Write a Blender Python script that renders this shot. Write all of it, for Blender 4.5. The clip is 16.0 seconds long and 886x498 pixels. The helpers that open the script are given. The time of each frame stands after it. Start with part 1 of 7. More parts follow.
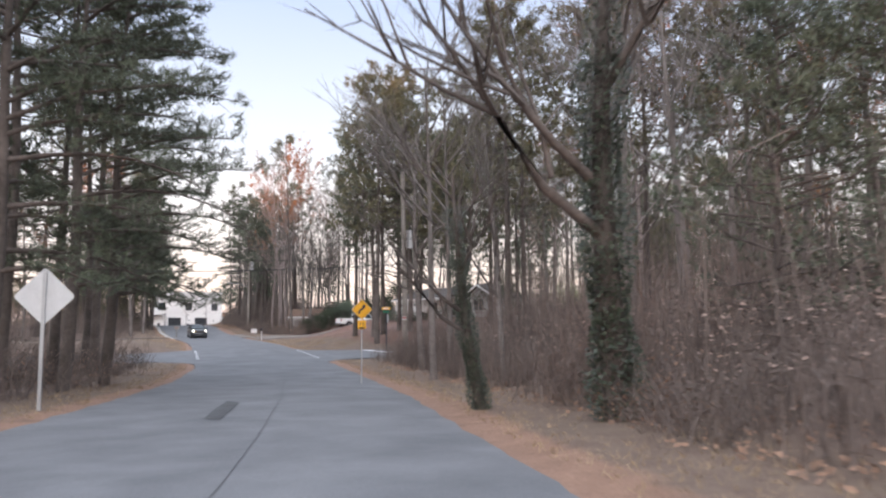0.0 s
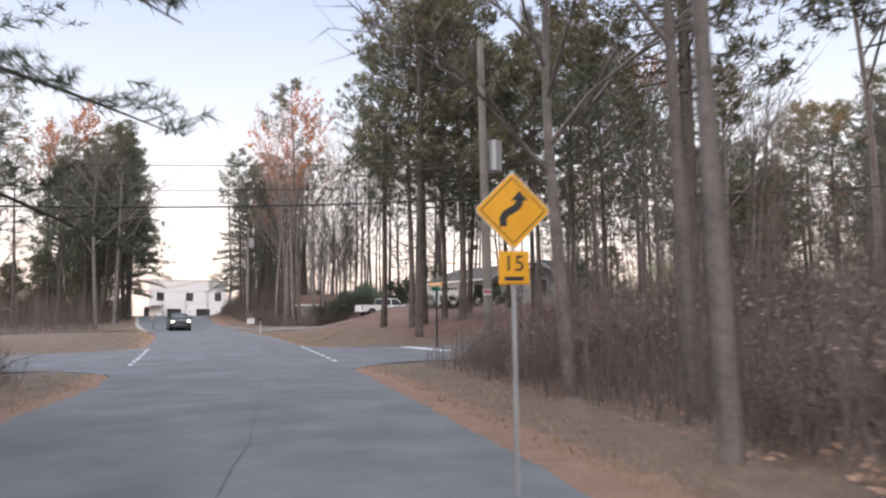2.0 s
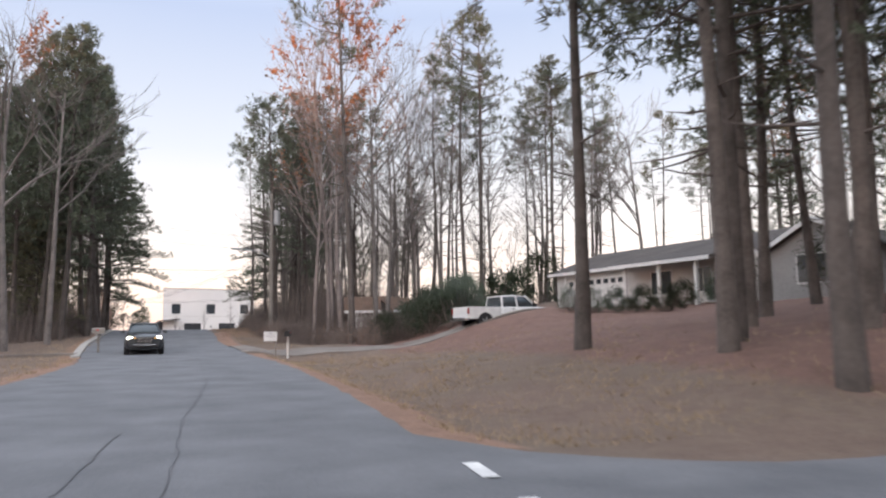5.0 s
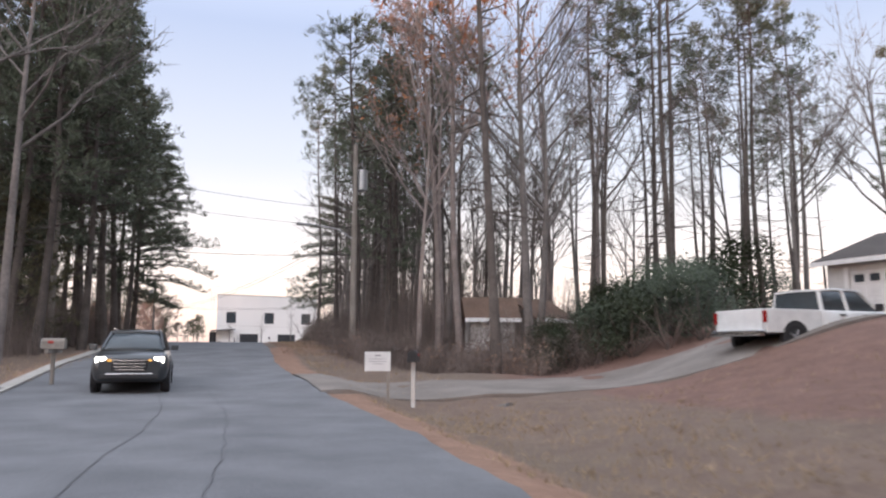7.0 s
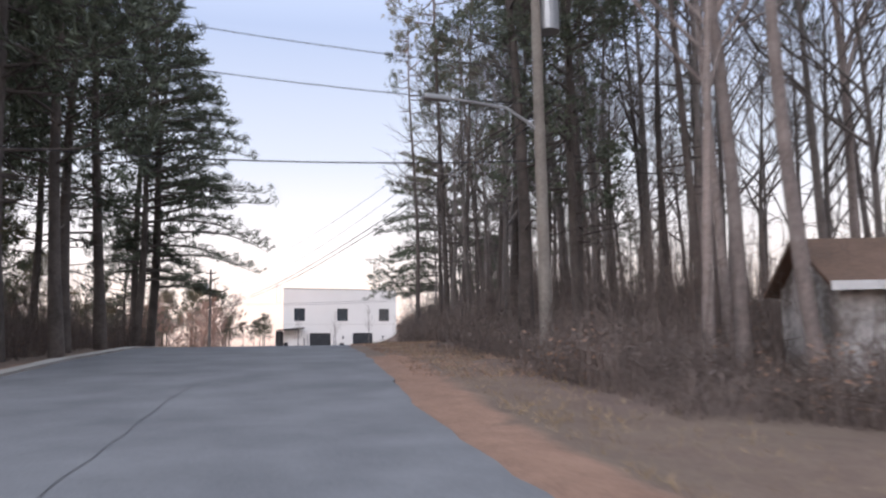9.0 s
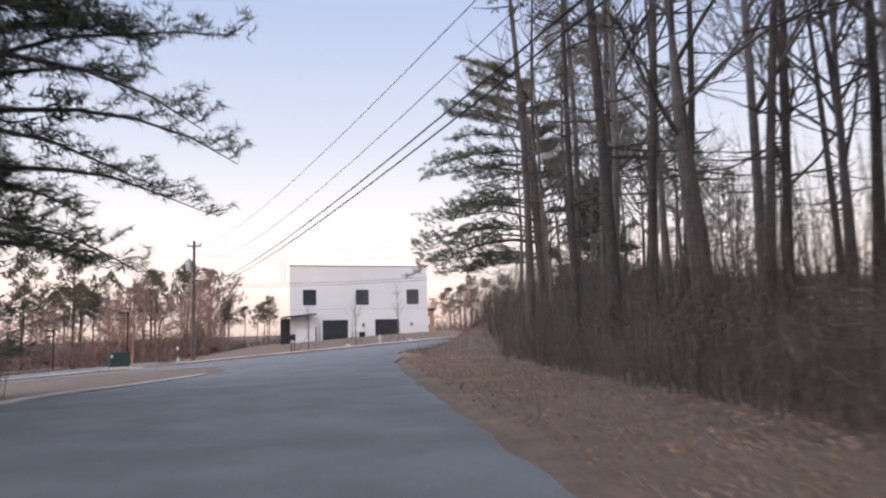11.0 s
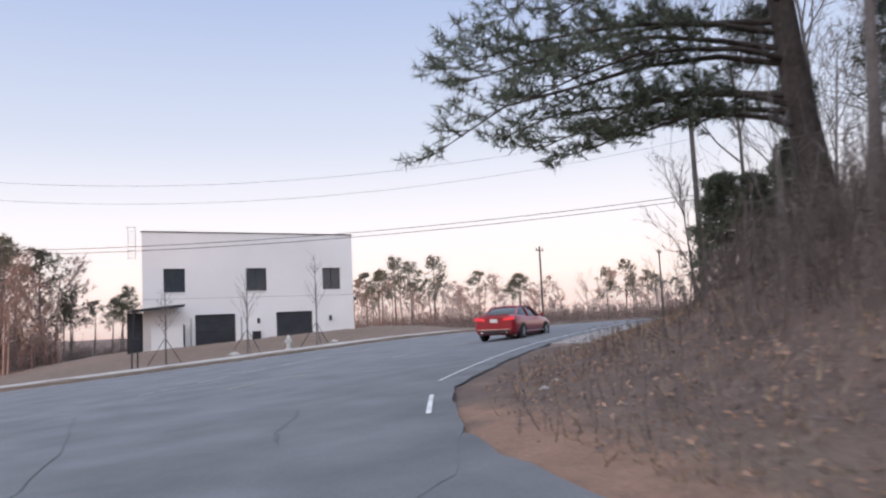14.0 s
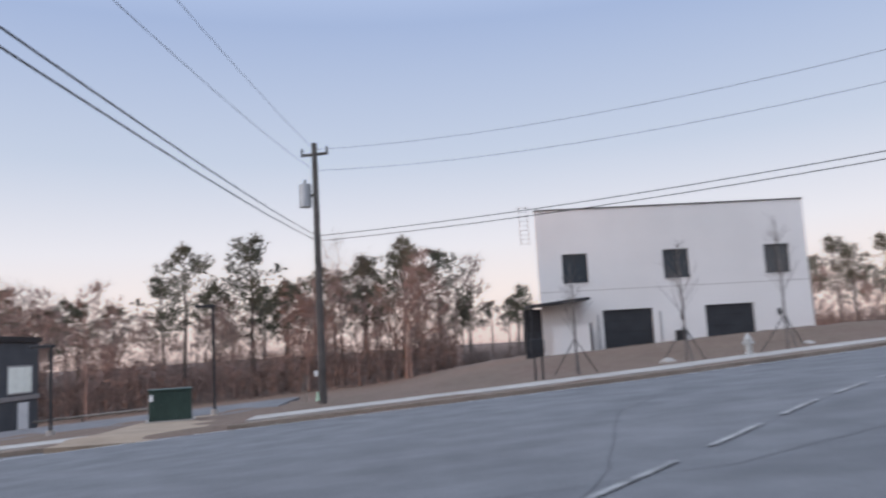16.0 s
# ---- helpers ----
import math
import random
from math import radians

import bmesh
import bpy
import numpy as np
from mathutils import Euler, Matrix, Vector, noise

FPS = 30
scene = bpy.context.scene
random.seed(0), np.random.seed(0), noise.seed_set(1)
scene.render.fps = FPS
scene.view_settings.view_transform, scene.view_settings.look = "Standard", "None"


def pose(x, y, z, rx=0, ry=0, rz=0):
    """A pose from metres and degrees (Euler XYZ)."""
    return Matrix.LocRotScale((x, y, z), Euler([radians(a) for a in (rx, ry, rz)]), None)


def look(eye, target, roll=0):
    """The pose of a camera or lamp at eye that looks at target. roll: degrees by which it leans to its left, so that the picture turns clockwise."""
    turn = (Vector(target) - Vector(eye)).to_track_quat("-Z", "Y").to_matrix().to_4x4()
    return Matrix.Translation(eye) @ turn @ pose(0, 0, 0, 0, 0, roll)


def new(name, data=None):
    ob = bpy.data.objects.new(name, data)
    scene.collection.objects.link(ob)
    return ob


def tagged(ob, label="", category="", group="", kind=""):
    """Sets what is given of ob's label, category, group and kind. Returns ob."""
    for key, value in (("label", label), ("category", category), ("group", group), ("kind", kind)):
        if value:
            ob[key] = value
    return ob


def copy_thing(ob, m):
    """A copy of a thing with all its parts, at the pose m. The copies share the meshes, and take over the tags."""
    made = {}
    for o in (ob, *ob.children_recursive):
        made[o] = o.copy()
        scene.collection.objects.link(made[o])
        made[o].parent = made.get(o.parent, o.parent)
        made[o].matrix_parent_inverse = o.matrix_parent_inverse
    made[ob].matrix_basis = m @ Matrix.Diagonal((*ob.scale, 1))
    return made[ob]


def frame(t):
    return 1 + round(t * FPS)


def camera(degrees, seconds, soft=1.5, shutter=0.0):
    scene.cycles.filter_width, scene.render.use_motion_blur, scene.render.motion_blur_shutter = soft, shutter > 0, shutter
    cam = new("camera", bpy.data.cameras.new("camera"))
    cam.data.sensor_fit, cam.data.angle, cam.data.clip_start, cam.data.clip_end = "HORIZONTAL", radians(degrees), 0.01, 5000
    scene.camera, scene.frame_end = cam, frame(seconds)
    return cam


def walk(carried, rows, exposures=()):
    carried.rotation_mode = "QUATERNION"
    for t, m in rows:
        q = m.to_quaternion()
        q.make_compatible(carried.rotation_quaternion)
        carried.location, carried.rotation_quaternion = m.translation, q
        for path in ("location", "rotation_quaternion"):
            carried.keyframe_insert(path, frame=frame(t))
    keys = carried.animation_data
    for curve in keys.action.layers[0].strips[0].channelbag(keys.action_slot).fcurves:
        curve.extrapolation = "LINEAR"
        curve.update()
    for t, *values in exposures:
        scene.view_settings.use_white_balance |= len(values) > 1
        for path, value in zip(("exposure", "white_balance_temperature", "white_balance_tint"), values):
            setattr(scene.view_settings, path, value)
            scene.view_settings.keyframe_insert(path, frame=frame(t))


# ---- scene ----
cam = camera(60.0, 16.0, soft=2.2, shutter=0.3)
PLAN = 1.22          # metres to one unit of the plan, in which the place below is laid out
PATH = [
    (0, (-56.832, -214.511, -1.541), (-55.421, -212.537, -1.282), -0.4),
    (0.5, (-54.755, -210.138, -1.62), (-53.34, -208.165, -1.369), -0.3),
    (1, (-52.62, -205.648, -1.691), (-51.208, -203.674, -1.444), -0.2),
    (1.5, (-50.352, -200.968, -1.758), (-48.948, -198.987, -1.516), -0.3),
    (2, (-47.775, -195.86, -1.817), (-46.393, -193.86, -1.58), -0.6),
    (2.5, (-45.211, -190.812, -1.982), (-43.838, -188.808, -1.737), -0.6),
    (3, (-43.044, -185.735, -2.105), (-41.675, -183.732, -1.842), -0.3),
    (3.5, (-40.879, -180.444, -2.075), (-39.511, -178.44, -1.814), -1.1),
    (4, (-38.78, -175.241, -1.975), (-37.427, -173.228, -1.713), -1.3),
    (6.5, (-31.181, -150.216, -1.29), (-30.019, -148.096, -0.96), 0.1),
    (7, (-29.676, -145.17, -1.216), (-28.546, -143.035, -0.882), 0.2),
    (7.5, (-28.203, -139.838, -1.161), (-27.114, -137.682, -0.813), 0.2),
    (8, (-26.851, -134.714, -0.998), (-25.819, -132.529, -0.656), -0.6),
    (8.5, (-25.737, -129.527, -1.0), (-24.755, -127.32, -0.668), -0.4),
    (9, (-24.765, -123.857, -0.747), (-23.817, -121.632, -0.423), -0.9),
    (11.5, (-18.173, -94.056, 0.998), (-17.242, -91.815, 1.248), -1.6),
    (12, (-16.792, -88.224, 1.077), (-15.823, -85.999, 1.327), -2.0),
    (12.5, (-15.306, -82.622, 1.115), (-14.278, -80.424, 1.365), -2.0),
    (13, (-13.766, -77.325, 1.17), (-12.665, -75.162, 1.414), -1.9),
    (13.5, (-12.378, -72.624, 0.967), (-11.196, -70.503, 1.209), -2.0),
    (14, (-10.773, -68.348, 0.881), (-9.542, -66.255, 1.114), -2.8),
    (14.5, (-9.493, -64.462, 0.815), (-8.302, -62.344, 1.035), -3.7),
    (15, (-9.049, -60.439, 0.894), (-8.079, -58.212, 1.127), -4.3),
    (15.5, (-8.872, -56.574, 0.853), (-8.289, -54.222, 1.133), -4.3),
    (16, (-8.874, -52.903, 0.787), (-8.769, -50.485, 1.091), -3.2),
]
walk(cam, [(t, look(eye, target, roll)) for t, eye, target, roll in PATH], exposures=[(0, 0.15, 6480, 12), (1.0, 0.13, 6600, 13), (2.5, 0.08, 6650, 13), (4.0, 0.0, 6600, 11), (6.5, -0.1, 6650, 14), (7.5, -0.06, 6350, 13), (9.0, -0.12, 6320, 14), (11.5, -0.27, 6350, 15.5), (12.5, -0.27, 6230, 16), (14.0, -0.36, 6150, 14.5), (15.0, -0.56, 6060, 14), (16.0, -0.63, 5950, 12)])

# ---- light: a clear dusk sky, soft all round; the sun sits on the western horizon and only reaches the tree tops ----
SUN_TO = Vector((0.94, 0.34, -0.032)).normalized()          # the way its light travels
world = bpy.data.worlds.new("dusk_sky")
scene.world = world
world.use_nodes = True
wn, wl = world.node_tree.nodes, world.node_tree.links
wn.clear()
w_out, w_bg = wn.new("ShaderNodeOutputWorld"), wn.new("ShaderNodeBackground")
w_co, w_sep, w_ramp = wn.new("ShaderNodeTexCoord"), wn.new("ShaderNodeSeparateXYZ"), wn.new("ShaderNodeValToRGB")
w_sky, w_mix, w_glow, w_dot, w_rng = wn.new("ShaderNodeTexSky"), wn.new("ShaderNodeMix"), wn.new("ShaderNodeMix"), wn.new("ShaderNodeVectorMath"), wn.new("ShaderNodeMapRange")
w_sky.sky_type, w_sky.sun_disc = "NISHITA", False
w_sky.sun_elevation, w_sky.sun_rotation = radians(2), radians(250)
w_mix.data_type = w_glow.data_type = "RGBA"
w_mix.blend_type = w_glow.blend_type = "ADD"
w_mix.inputs[0].default_value = 0.02
stops = [(0.0, (1.12, 0.86, 0.74)), (0.06, (1.40, 1.19, 1.05)), (0.13, (1.24, 1.17, 1.14)), (0.24, (0.86, 0.92, 1.02)),
         (0.40, (0.58, 0.69, 0.93)), (0.62, (1.05, 1.18, 1.45)), (1.0, (1.8, 1.98, 2.25))]
el = w_ramp.color_ramp.elements
while len(el) < len(stops):
    el.new(0.5)
for e, (p, c) in zip(el, stops):
    e.position, e.color = p, (*c, 1)
wl.new(w_co.outputs["Generated"], w_sep.inputs[0])
wl.new(w_sep.outputs["Z"], w_ramp.inputs[0])
wl.new(w_ramp.outputs[0], w_mix.inputs[6])
wl.new(w_sky.outputs[0], w_mix.inputs[7])
# the afterglow round the sun
w_dot.operation = "DOT_PRODUCT"
w_dot.inputs[1].default_value = (-0.80, -0.60, 0.10)
wl.new(w_co.outputs["Generated"], w_dot.inputs[0])
wl.new(w_dot.outputs["Value"], w_rng.inputs[0])
w_rng.inputs[1].default_value, w_rng.inputs[2].default_value, w_rng.inputs[4].default_value = 0.30, 1.0, 1.0
wl.new(w_rng.outputs[0], w_glow.inputs[0])
wl.new(w_mix.outputs[2], w_glow.inputs[6])
w_glow.inputs[7].default_value = (1.9, 1.72, 1.6, 1)
wl.new(w_glow.outputs[2], w_bg.inputs[0])
wl.new(w_bg.outputs[0], w_out.inputs[0])
w_bg.inputs[1].default_value = 1.05
sun_data = bpy.data.lights.new("sun", "SUN")
sun_data.energy, sun_data.angle, sun_data.color = 4.2, radians(1.0), (1.0, 0.48, 0.25)
sun = new("sun", sun_data)
sun.matrix_world = look((0, 0, 60), Vector((0, 0, 60)) + SUN_TO * 50)


# ---- materials ----
def rgb(c):
    return (*c, 1)


def mat(name, a, b, scale=1.0, rough=0.8, bump=0.2, fine=14.0, metal=0.0, coat=0.0, spread=0.0, by_object=0.0):
    """Two tones broken up at two scales, fine relief, and a little difference from object to object."""
    m = bpy.data.materials.new(name)
    m.use_nodes = True
    n, l = m.node_tree.nodes, m.node_tree.links
    p = n["Principled BSDF"]
    co = n.new("ShaderNodeTexCoord")
    n1, n2 = n.new("ShaderNodeTexNoise"), n.new("ShaderNodeTexNoise")
    n1.inputs["Scale"].default_value, n1.inputs["Detail"].default_value = scale, 5
    n2.inputs["Scale"].default_value, n2.inputs["Detail"].default_value = scale * fine, 4
    l.new(co.outputs["Object"], n1.inputs["Vector"])
    l.new(co.outputs["Object"], n2.inputs["Vector"])
    add = n.new("ShaderNodeMath")
    add.operation = "MULTIPLY_ADD"
    l.new(n2.outputs[0], add.inputs[0])
    add.inputs[1].default_value = 0.5
    l.new(n1.outputs[0], add.inputs[2])
    ramp = n.new("ShaderNodeValToRGB")
    ramp.color_ramp.elements[0].position, ramp.color_ramp.elements[1].position = 0.5 - spread, 1.0 + spread
    ramp.color_ramp.elements[0].color, ramp.color_ramp.elements[1].color = rgb(a), rgb(b)
    l.new(add.outputs[0], ramp.inputs[0])
    colour = ramp.outputs[0]
    if by_object:
        info, hue = n.new("ShaderNodeObjectInfo"), n.new("ShaderNodeHueSaturation")
        rng = n.new("ShaderNodeMapRange")
        rng.inputs[3].default_value, rng.inputs[4].default_value = 1 - by_object, 1 + by_object
        l.new(info.outputs["Random"], rng.inputs[0])
        l.new(rng.outputs[0], hue.inputs["Value"])
        l.new(colour, hue.inputs["Color"])
        colour = hue.outputs[0]
    l.new(colour, p.inputs["Base Color"])
    p.inputs["Roughness"].default_value, p.inputs["Metallic"].default_value = rough, metal
    p.inputs["Coat Weight"].default_value = coat
    if bump:
        b_ = n.new("ShaderNodeBump")
        b_.inputs["Strength"].default_value, b_.inputs["Distance"].default_value = bump, 0.02
        l.new(n2.outputs[0], b_.inputs["Height"])
        l.new(b_.outputs[0], p.inputs["Normal"])
    return m


def plain(name, c, rough=0.5, metal=0.0, emit=0.0, emit_c=None, coat=0.0):
    m = mat(name, [v * 0.88 for v in c], [min(1, v * 1.08) for v in c], 3.0, rough, 0.03, 9, metal, coat)
    if emit:
        p = m.node_tree.nodes["Principled BSDF"]
        p.inputs["Emission Color"].default_value = rgb(emit_c or c)
        p.inputs["Emission Strength"].default_value = emit
    return m


def islands(m, lo, hi):
    """Lets every loose piece of a joined mesh have a lightness of its own."""
    n, l = m.node_tree.nodes, m.node_tree.links
    p = n["Principled BSDF"]
    src = p.inputs["Base Color"].links[0].from_socket
    geo, rng, hue = n.new("ShaderNodeNewGeometry"), n.new("ShaderNodeMapRange"), n.new("ShaderNodeHueSaturation")
    rng.inputs[3].default_value, rng.inputs[4].default_value = lo, hi
    l.new(geo.outputs["Random Per Island"], rng.inputs[0])
    l.new(rng.outputs[0], hue.inputs["Value"])
    l.new(src, hue.inputs["Color"])
    l.new(hue.outputs[0], p.inputs["Base Color"])
    return m


M_ASPHALT = mat("worn_asphalt", (0.104, 0.108, 0.115), (0.170, 0.174, 0.183), 0.9, 0.86, 0.5, 36, spread=-0.04)
M_PATCH = mat("dark_patch", (0.05, 0.052, 0.056), (0.085, 0.088, 0.092), 2.0, 0.9, 0.4, 20)
M_TAR = plain("crack_sealer", (0.088, 0.090, 0.095), 0.8)
M_PAINT = mat("road_paint", (0.5, 0.5, 0.5), (0.78, 0.78, 0.76), 2.2, 0.7, 0.2, 20, spread=-0.1)
M_WORN = mat("worn_road_paint", (0.15, 0.152, 0.155), (0.46, 0.46, 0.45), 3.0, 0.8, 0.2, 24, spread=-0.05)
M_YPAINT = mat("yellow_road_paint", (0.24, 0.205, 0.13), (0.40, 0.35, 0.23), 2.2, 0.7, 0.2, 20)
M_CONC = mat("concrete", (0.30, 0.282, 0.255), (0.45, 0.425, 0.39), 0.8, 0.85, 0.25, 30)
M_GRAVEL = mat("gravel_drive", (0.14, 0.12, 0.105), (0.25, 0.222, 0.198), 0.9, 0.95, 0.6, 45)
M_BARK = mat("pine_bark", (0.058, 0.048, 0.042), (0.150, 0.124, 0.110), 1.6, 0.92, 0.8, 7, by_object=0.18)
M_GREYBARK = mat("grey_bark", (0.105, 0.092, 0.085), (0.235, 0.205, 0.188), 1.4, 0.9, 0.5, 8, by_object=0.2)
M_NEEDLE = islands(mat("pine_needles", (0.062, 0.078, 0.054), (0.138, 0.156, 0.104), 0.5, 0.75, 0.0, 8, by_object=0.15), 0.6, 1.5)
M_NEEDLE2 = islands(mat("pine_needles_warm", (0.085, 0.085, 0.048), (0.165, 0.145, 0.080), 0.4, 0.75, 0.0, 8, by_object=0.15), 0.6, 1.5)
M_FARNEEDLE = islands(mat("far_pine_needles", (0.060, 0.064, 0.042), (0.135, 0.128, 0.085), 0.4, 0.8, 0.0, 8, by_object=0.2), 0.7, 1.4)
M_LEAF = islands(mat("rusty_leaves", (0.20, 0.075, 0.03), (0.40, 0.17, 0.075), 0.6, 0.8, 0.0, 6), 0.6, 1.4)
M_PINKLEAF = islands(mat("russet_twigs", (0.24, 0.155, 0.125), (0.40, 0.275, 0.23), 0.6, 0.85, 0.0, 6, by_object=0.15), 0.7, 1.3)
M_PALELEAF = islands(mat("pale_dead_leaves", (0.27, 0.185, 0.145), (0.46, 0.34, 0.285), 0.6, 0.85, 0.0, 6), 0.7, 1.3)
M_PALEBARK = mat("pale_twig_bark", (0.20, 0.165, 0.15), (0.38, 0.32, 0.295), 1.4, 0.9, 0.4, 8, by_object=0.2)
M_PINKBARK = mat("russet_twig_bark", (0.20, 0.145, 0.125), (0.36, 0.265, 0.23), 1.0, 0.9, 0.0, 8, by_object=0.2)
M_IVY = islands(mat("ivy_leaves", (0.026, 0.036, 0.022), (0.060, 0.074, 0.042), 1.0, 0.5, 0.0, 6), 0.6, 1.4)
M_TWIG = mat("brush_twigs", (0.095, 0.075, 0.066), (0.215, 0.172, 0.150), 1.0, 0.9, 0.1, 6, by_object=0.2)
M_BUSH = islands(mat("evergreen_leaves", (0.020, 0.032, 0.016), (0.055, 0.075, 0.035), 1.0, 0.6, 0.0, 6, by_object=0.2), 0.6, 1.4)
M_DRYLEAF = islands(mat("dry_leaves", (0.17, 0.095, 0.06), (0.36, 0.23, 0.16), 1.0, 0.85, 0.0, 6), 0.55, 1.4)
M_STRAWBIT = islands(mat("dry_grass_blades", (0.26, 0.185, 0.11), (0.44, 0.335, 0.215), 0.8, 0.9, 0.0, 6), 0.6, 1.3)
M_STUCCO = mat("white_stucco", (0.70, 0.685, 0.665), (0.80, 0.785, 0.765), 0.22, 0.9, 0.25, 60)
M_DARKMETAL = plain("dark_bronze_metal", (0.035, 0.036, 0.04), 0.45, 0.4)
M_GDOOR = mat("charcoal_door_panel", (0.018, 0.021, 0.026), (0.034, 0.038, 0.045), 1.2, 0.5, 0.1, 20)
M_GLASS = plain("dark_window_glass", (0.05, 0.06, 0.07), 0.06)
M_REFLECTION = plain("pale_reflection", (0.62, 0.62, 0.6), 0.8)
M_POLE = mat("weathered_pole_wood", (0.17, 0.15, 0.13), (0.33, 0.295, 0.26), 1.2, 0.9, 0.5, 12, by_object=0.1)
M_DARKPOLE = mat("dark_pole_wood", (0.055, 0.05, 0.047), (0.13, 0.115, 0.105), 1.2, 0.9, 0.5, 12)
M_WIRE = plain("black_cable", (0.03, 0.03, 0.034), 0.6)
M_GALV = plain("galvanised_steel", (0.42, 0.43, 0.44), 0.45, 0.7)
M_YELLOW = mat("yellow_sign_sheet", (0.74, 0.35, 0.006), (0.86, 0.43, 0.012), 2.0, 0.45, 0.02, 9)
M_BLACK = plain("black_paint", (0.02, 0.02, 0.022), 0.5)
M_WHITE = plain("white_paint", (0.74, 0.74, 0.73), 0.5)
M_SIGNBACK = plain("bare_sign_back", (0.55, 0.56, 0.56), 0.5, 0.3)
M_GREEN = plain("green_sign_sheet", (0.02, 0.16, 0.09), 0.4)
M_RED = plain("red_car_paint", (0.30, 0.006, 0.015), 0.28, 0.1, coat=0.6)
M_GREYCAR = plain("dark_grey_car_paint", (0.05, 0.055, 0.06), 0.3, 0.4, coat=0.6)
M_WHITECAR = plain("white_car_paint", (0.72, 0.73, 0.72), 0.35, 0.0, coat=0.4)
M_TYRE = plain("tyre_rubber", (0.022, 0.022, 0.023), 0.85)
M_RIM = plain("alloy_rim", (0.45, 0.46, 0.48), 0.35, 0.8)
M_CHROME = plain("chrome", (0.7, 0.71, 0.72), 0.15, 1.0)
M_TAIL = plain("lit_tail_lamp", (0.5, 0.01, 0.015), 0.3, 0, 0.7, (1.0, 0.03, 0.05))
M_TAILOFF = plain("tail_lamp_lens", (0.30, 0.012, 0.012), 0.25)
M_HEAD = plain("lit_head_lamp", (0.9, 0.88, 0.82), 0.2, 0, 9.0, (1.0, 0.93, 0.80))
M_PLATE = plain("plate_white", (0.7, 0.7, 0.68), 0.5)
M_TRIM = plain("black_plastic_trim", (0.018, 0.018, 0.02), 0.6)
M_CARGLASS = plain("tinted_car_glass", (0.06, 0.075, 0.085), 0.05)
M_ROOF = islands(mat("roof_shingles", (0.052, 0.045, 0.041), (0.098, 0.085, 0.077), 0.6, 0.92, 0.4, 30), 0.85, 1.15)
M_SIDING = mat("grey_lap_siding", (0.30, 0.30, 0.295), (0.40, 0.40, 0.39), 0.5, 0.8, 0.1, 16)
M_PALESIDING = mat("pale_siding", (0.50, 0.49, 0.47), (0.62, 0.61, 0.59), 0.5, 0.8, 0.1, 16)
M_WEATHERED = mat("peeling_whitewash", (0.22, 0.20, 0.185), (0.60, 0.58, 0.56), 1.3, 0.9, 0.4, 6, spread=-0.12)
M_SHEDROOF = mat("brown_shed_roof", (0.10, 0.065, 0.045), (0.20, 0.125, 0.09), 0.8, 0.9, 0.3, 18)
M_DUMP = mat("dark_green_steel", (0.018, 0.04, 0.032), (0.04, 0.075, 0.06), 1.0, 0.5, 0.1, 10)
M_HYD = plain("pale_hydrant_paint", (0.50, 0.50, 0.48), 0.5)
M_FOUND = mat("stained_culvert", (0.10, 0.095, 0.09), (0.2, 0.19, 0.18), 1.5, 0.9, 0.4, 12)


# ---- the ground's shape ----
ROAD = [(-69.9, -229.6, -2.3), (-46.6, -175.8, -2.44), (-43.1, -168.6, -2.57), (-39.1, -160.6, -2.69), (-35.3, -152.2, -2.86), (-31.8, -143.6, -2.84),
        (-28.6, -133.4, -2.56), (-25.5, -123.1, -2.25), (-23.1, -114.6, -2.13), (-21.1, -106.2, -1.97), (-20.3, -101.5, -1.80),
        (-18.5, -93.0, -1.27), (-16.6, -85.0, -0.72), (-14.9, -77.1, -0.36), (-12.5, -67.7, -0.27), (-10.1, -59.5, -0.36), (-8.4, -54.5, -0.40), (-7.4, -49.5, -0.46), (-7.3, -43.4, -0.56)]
RP = np.array(ROAD)
SEG = np.hypot(*np.diff(RP[:, :2], axis=0).T)
CUM = np.r_[0, np.cumsum(SEG)]


def along(x, y):
    """Distance along the drive, offset to its right, and the drive's own height, for arrays of places."""
    x, y = np.asarray(x, float), np.asarray(y, float)
    best = np.full(x.shape, 1e9)
    s, lat, z = np.zeros(x.shape), np.zeros(x.shape), np.zeros(x.shape)
    for i in range(len(RP) - 1):
        d = RP[i + 1, :2] - RP[i, :2]
        lo, hi = (0 if i else -20), (1 if i < len(RP) - 2 else 1)
        t = np.clip(((x - RP[i, 0]) * d[0] + (y - RP[i, 1]) * d[1]) / SEG[i] ** 2, lo, hi)
        qx, qy = RP[i, 0] + t * d[0], RP[i, 1] + t * d[1]
        dist = np.hypot(x - qx, y - qy)
        near = dist < best
        side = np.sign((x - qx) * d[1] - (y - qy) * d[0])
        best = np.where(near, dist, best)
        s = np.where(near, CUM[i] + t * SEG[i], s)
        lat = np.where(near, side * dist, lat)
        z = np.where(near, RP[i, 2] + np.clip(t, 0, 1) * (RP[i + 1, 2] - RP[i, 2]), z)
    return s, lat, z


def smooth(a, lo, hi):
    t = np.clip((a - lo) / (hi - lo), 0, 1)
    return t * t * (3 - 2 * t)


def at(s, lat):
    """The place at a distance along the drive and an offset to its right."""
    s = float(s)
    i = int(np.clip(np.searchsorted(CUM, s) - 1, 0, len(SEG) - 1))
    d = (RP[i + 1, :2] - RP[i, :2]) / SEG[i]
    p = RP[i, :2] + (s - CUM[i]) * d
    return float(p[0] + lat * d[1]), float(p[1] - lat * d[0])


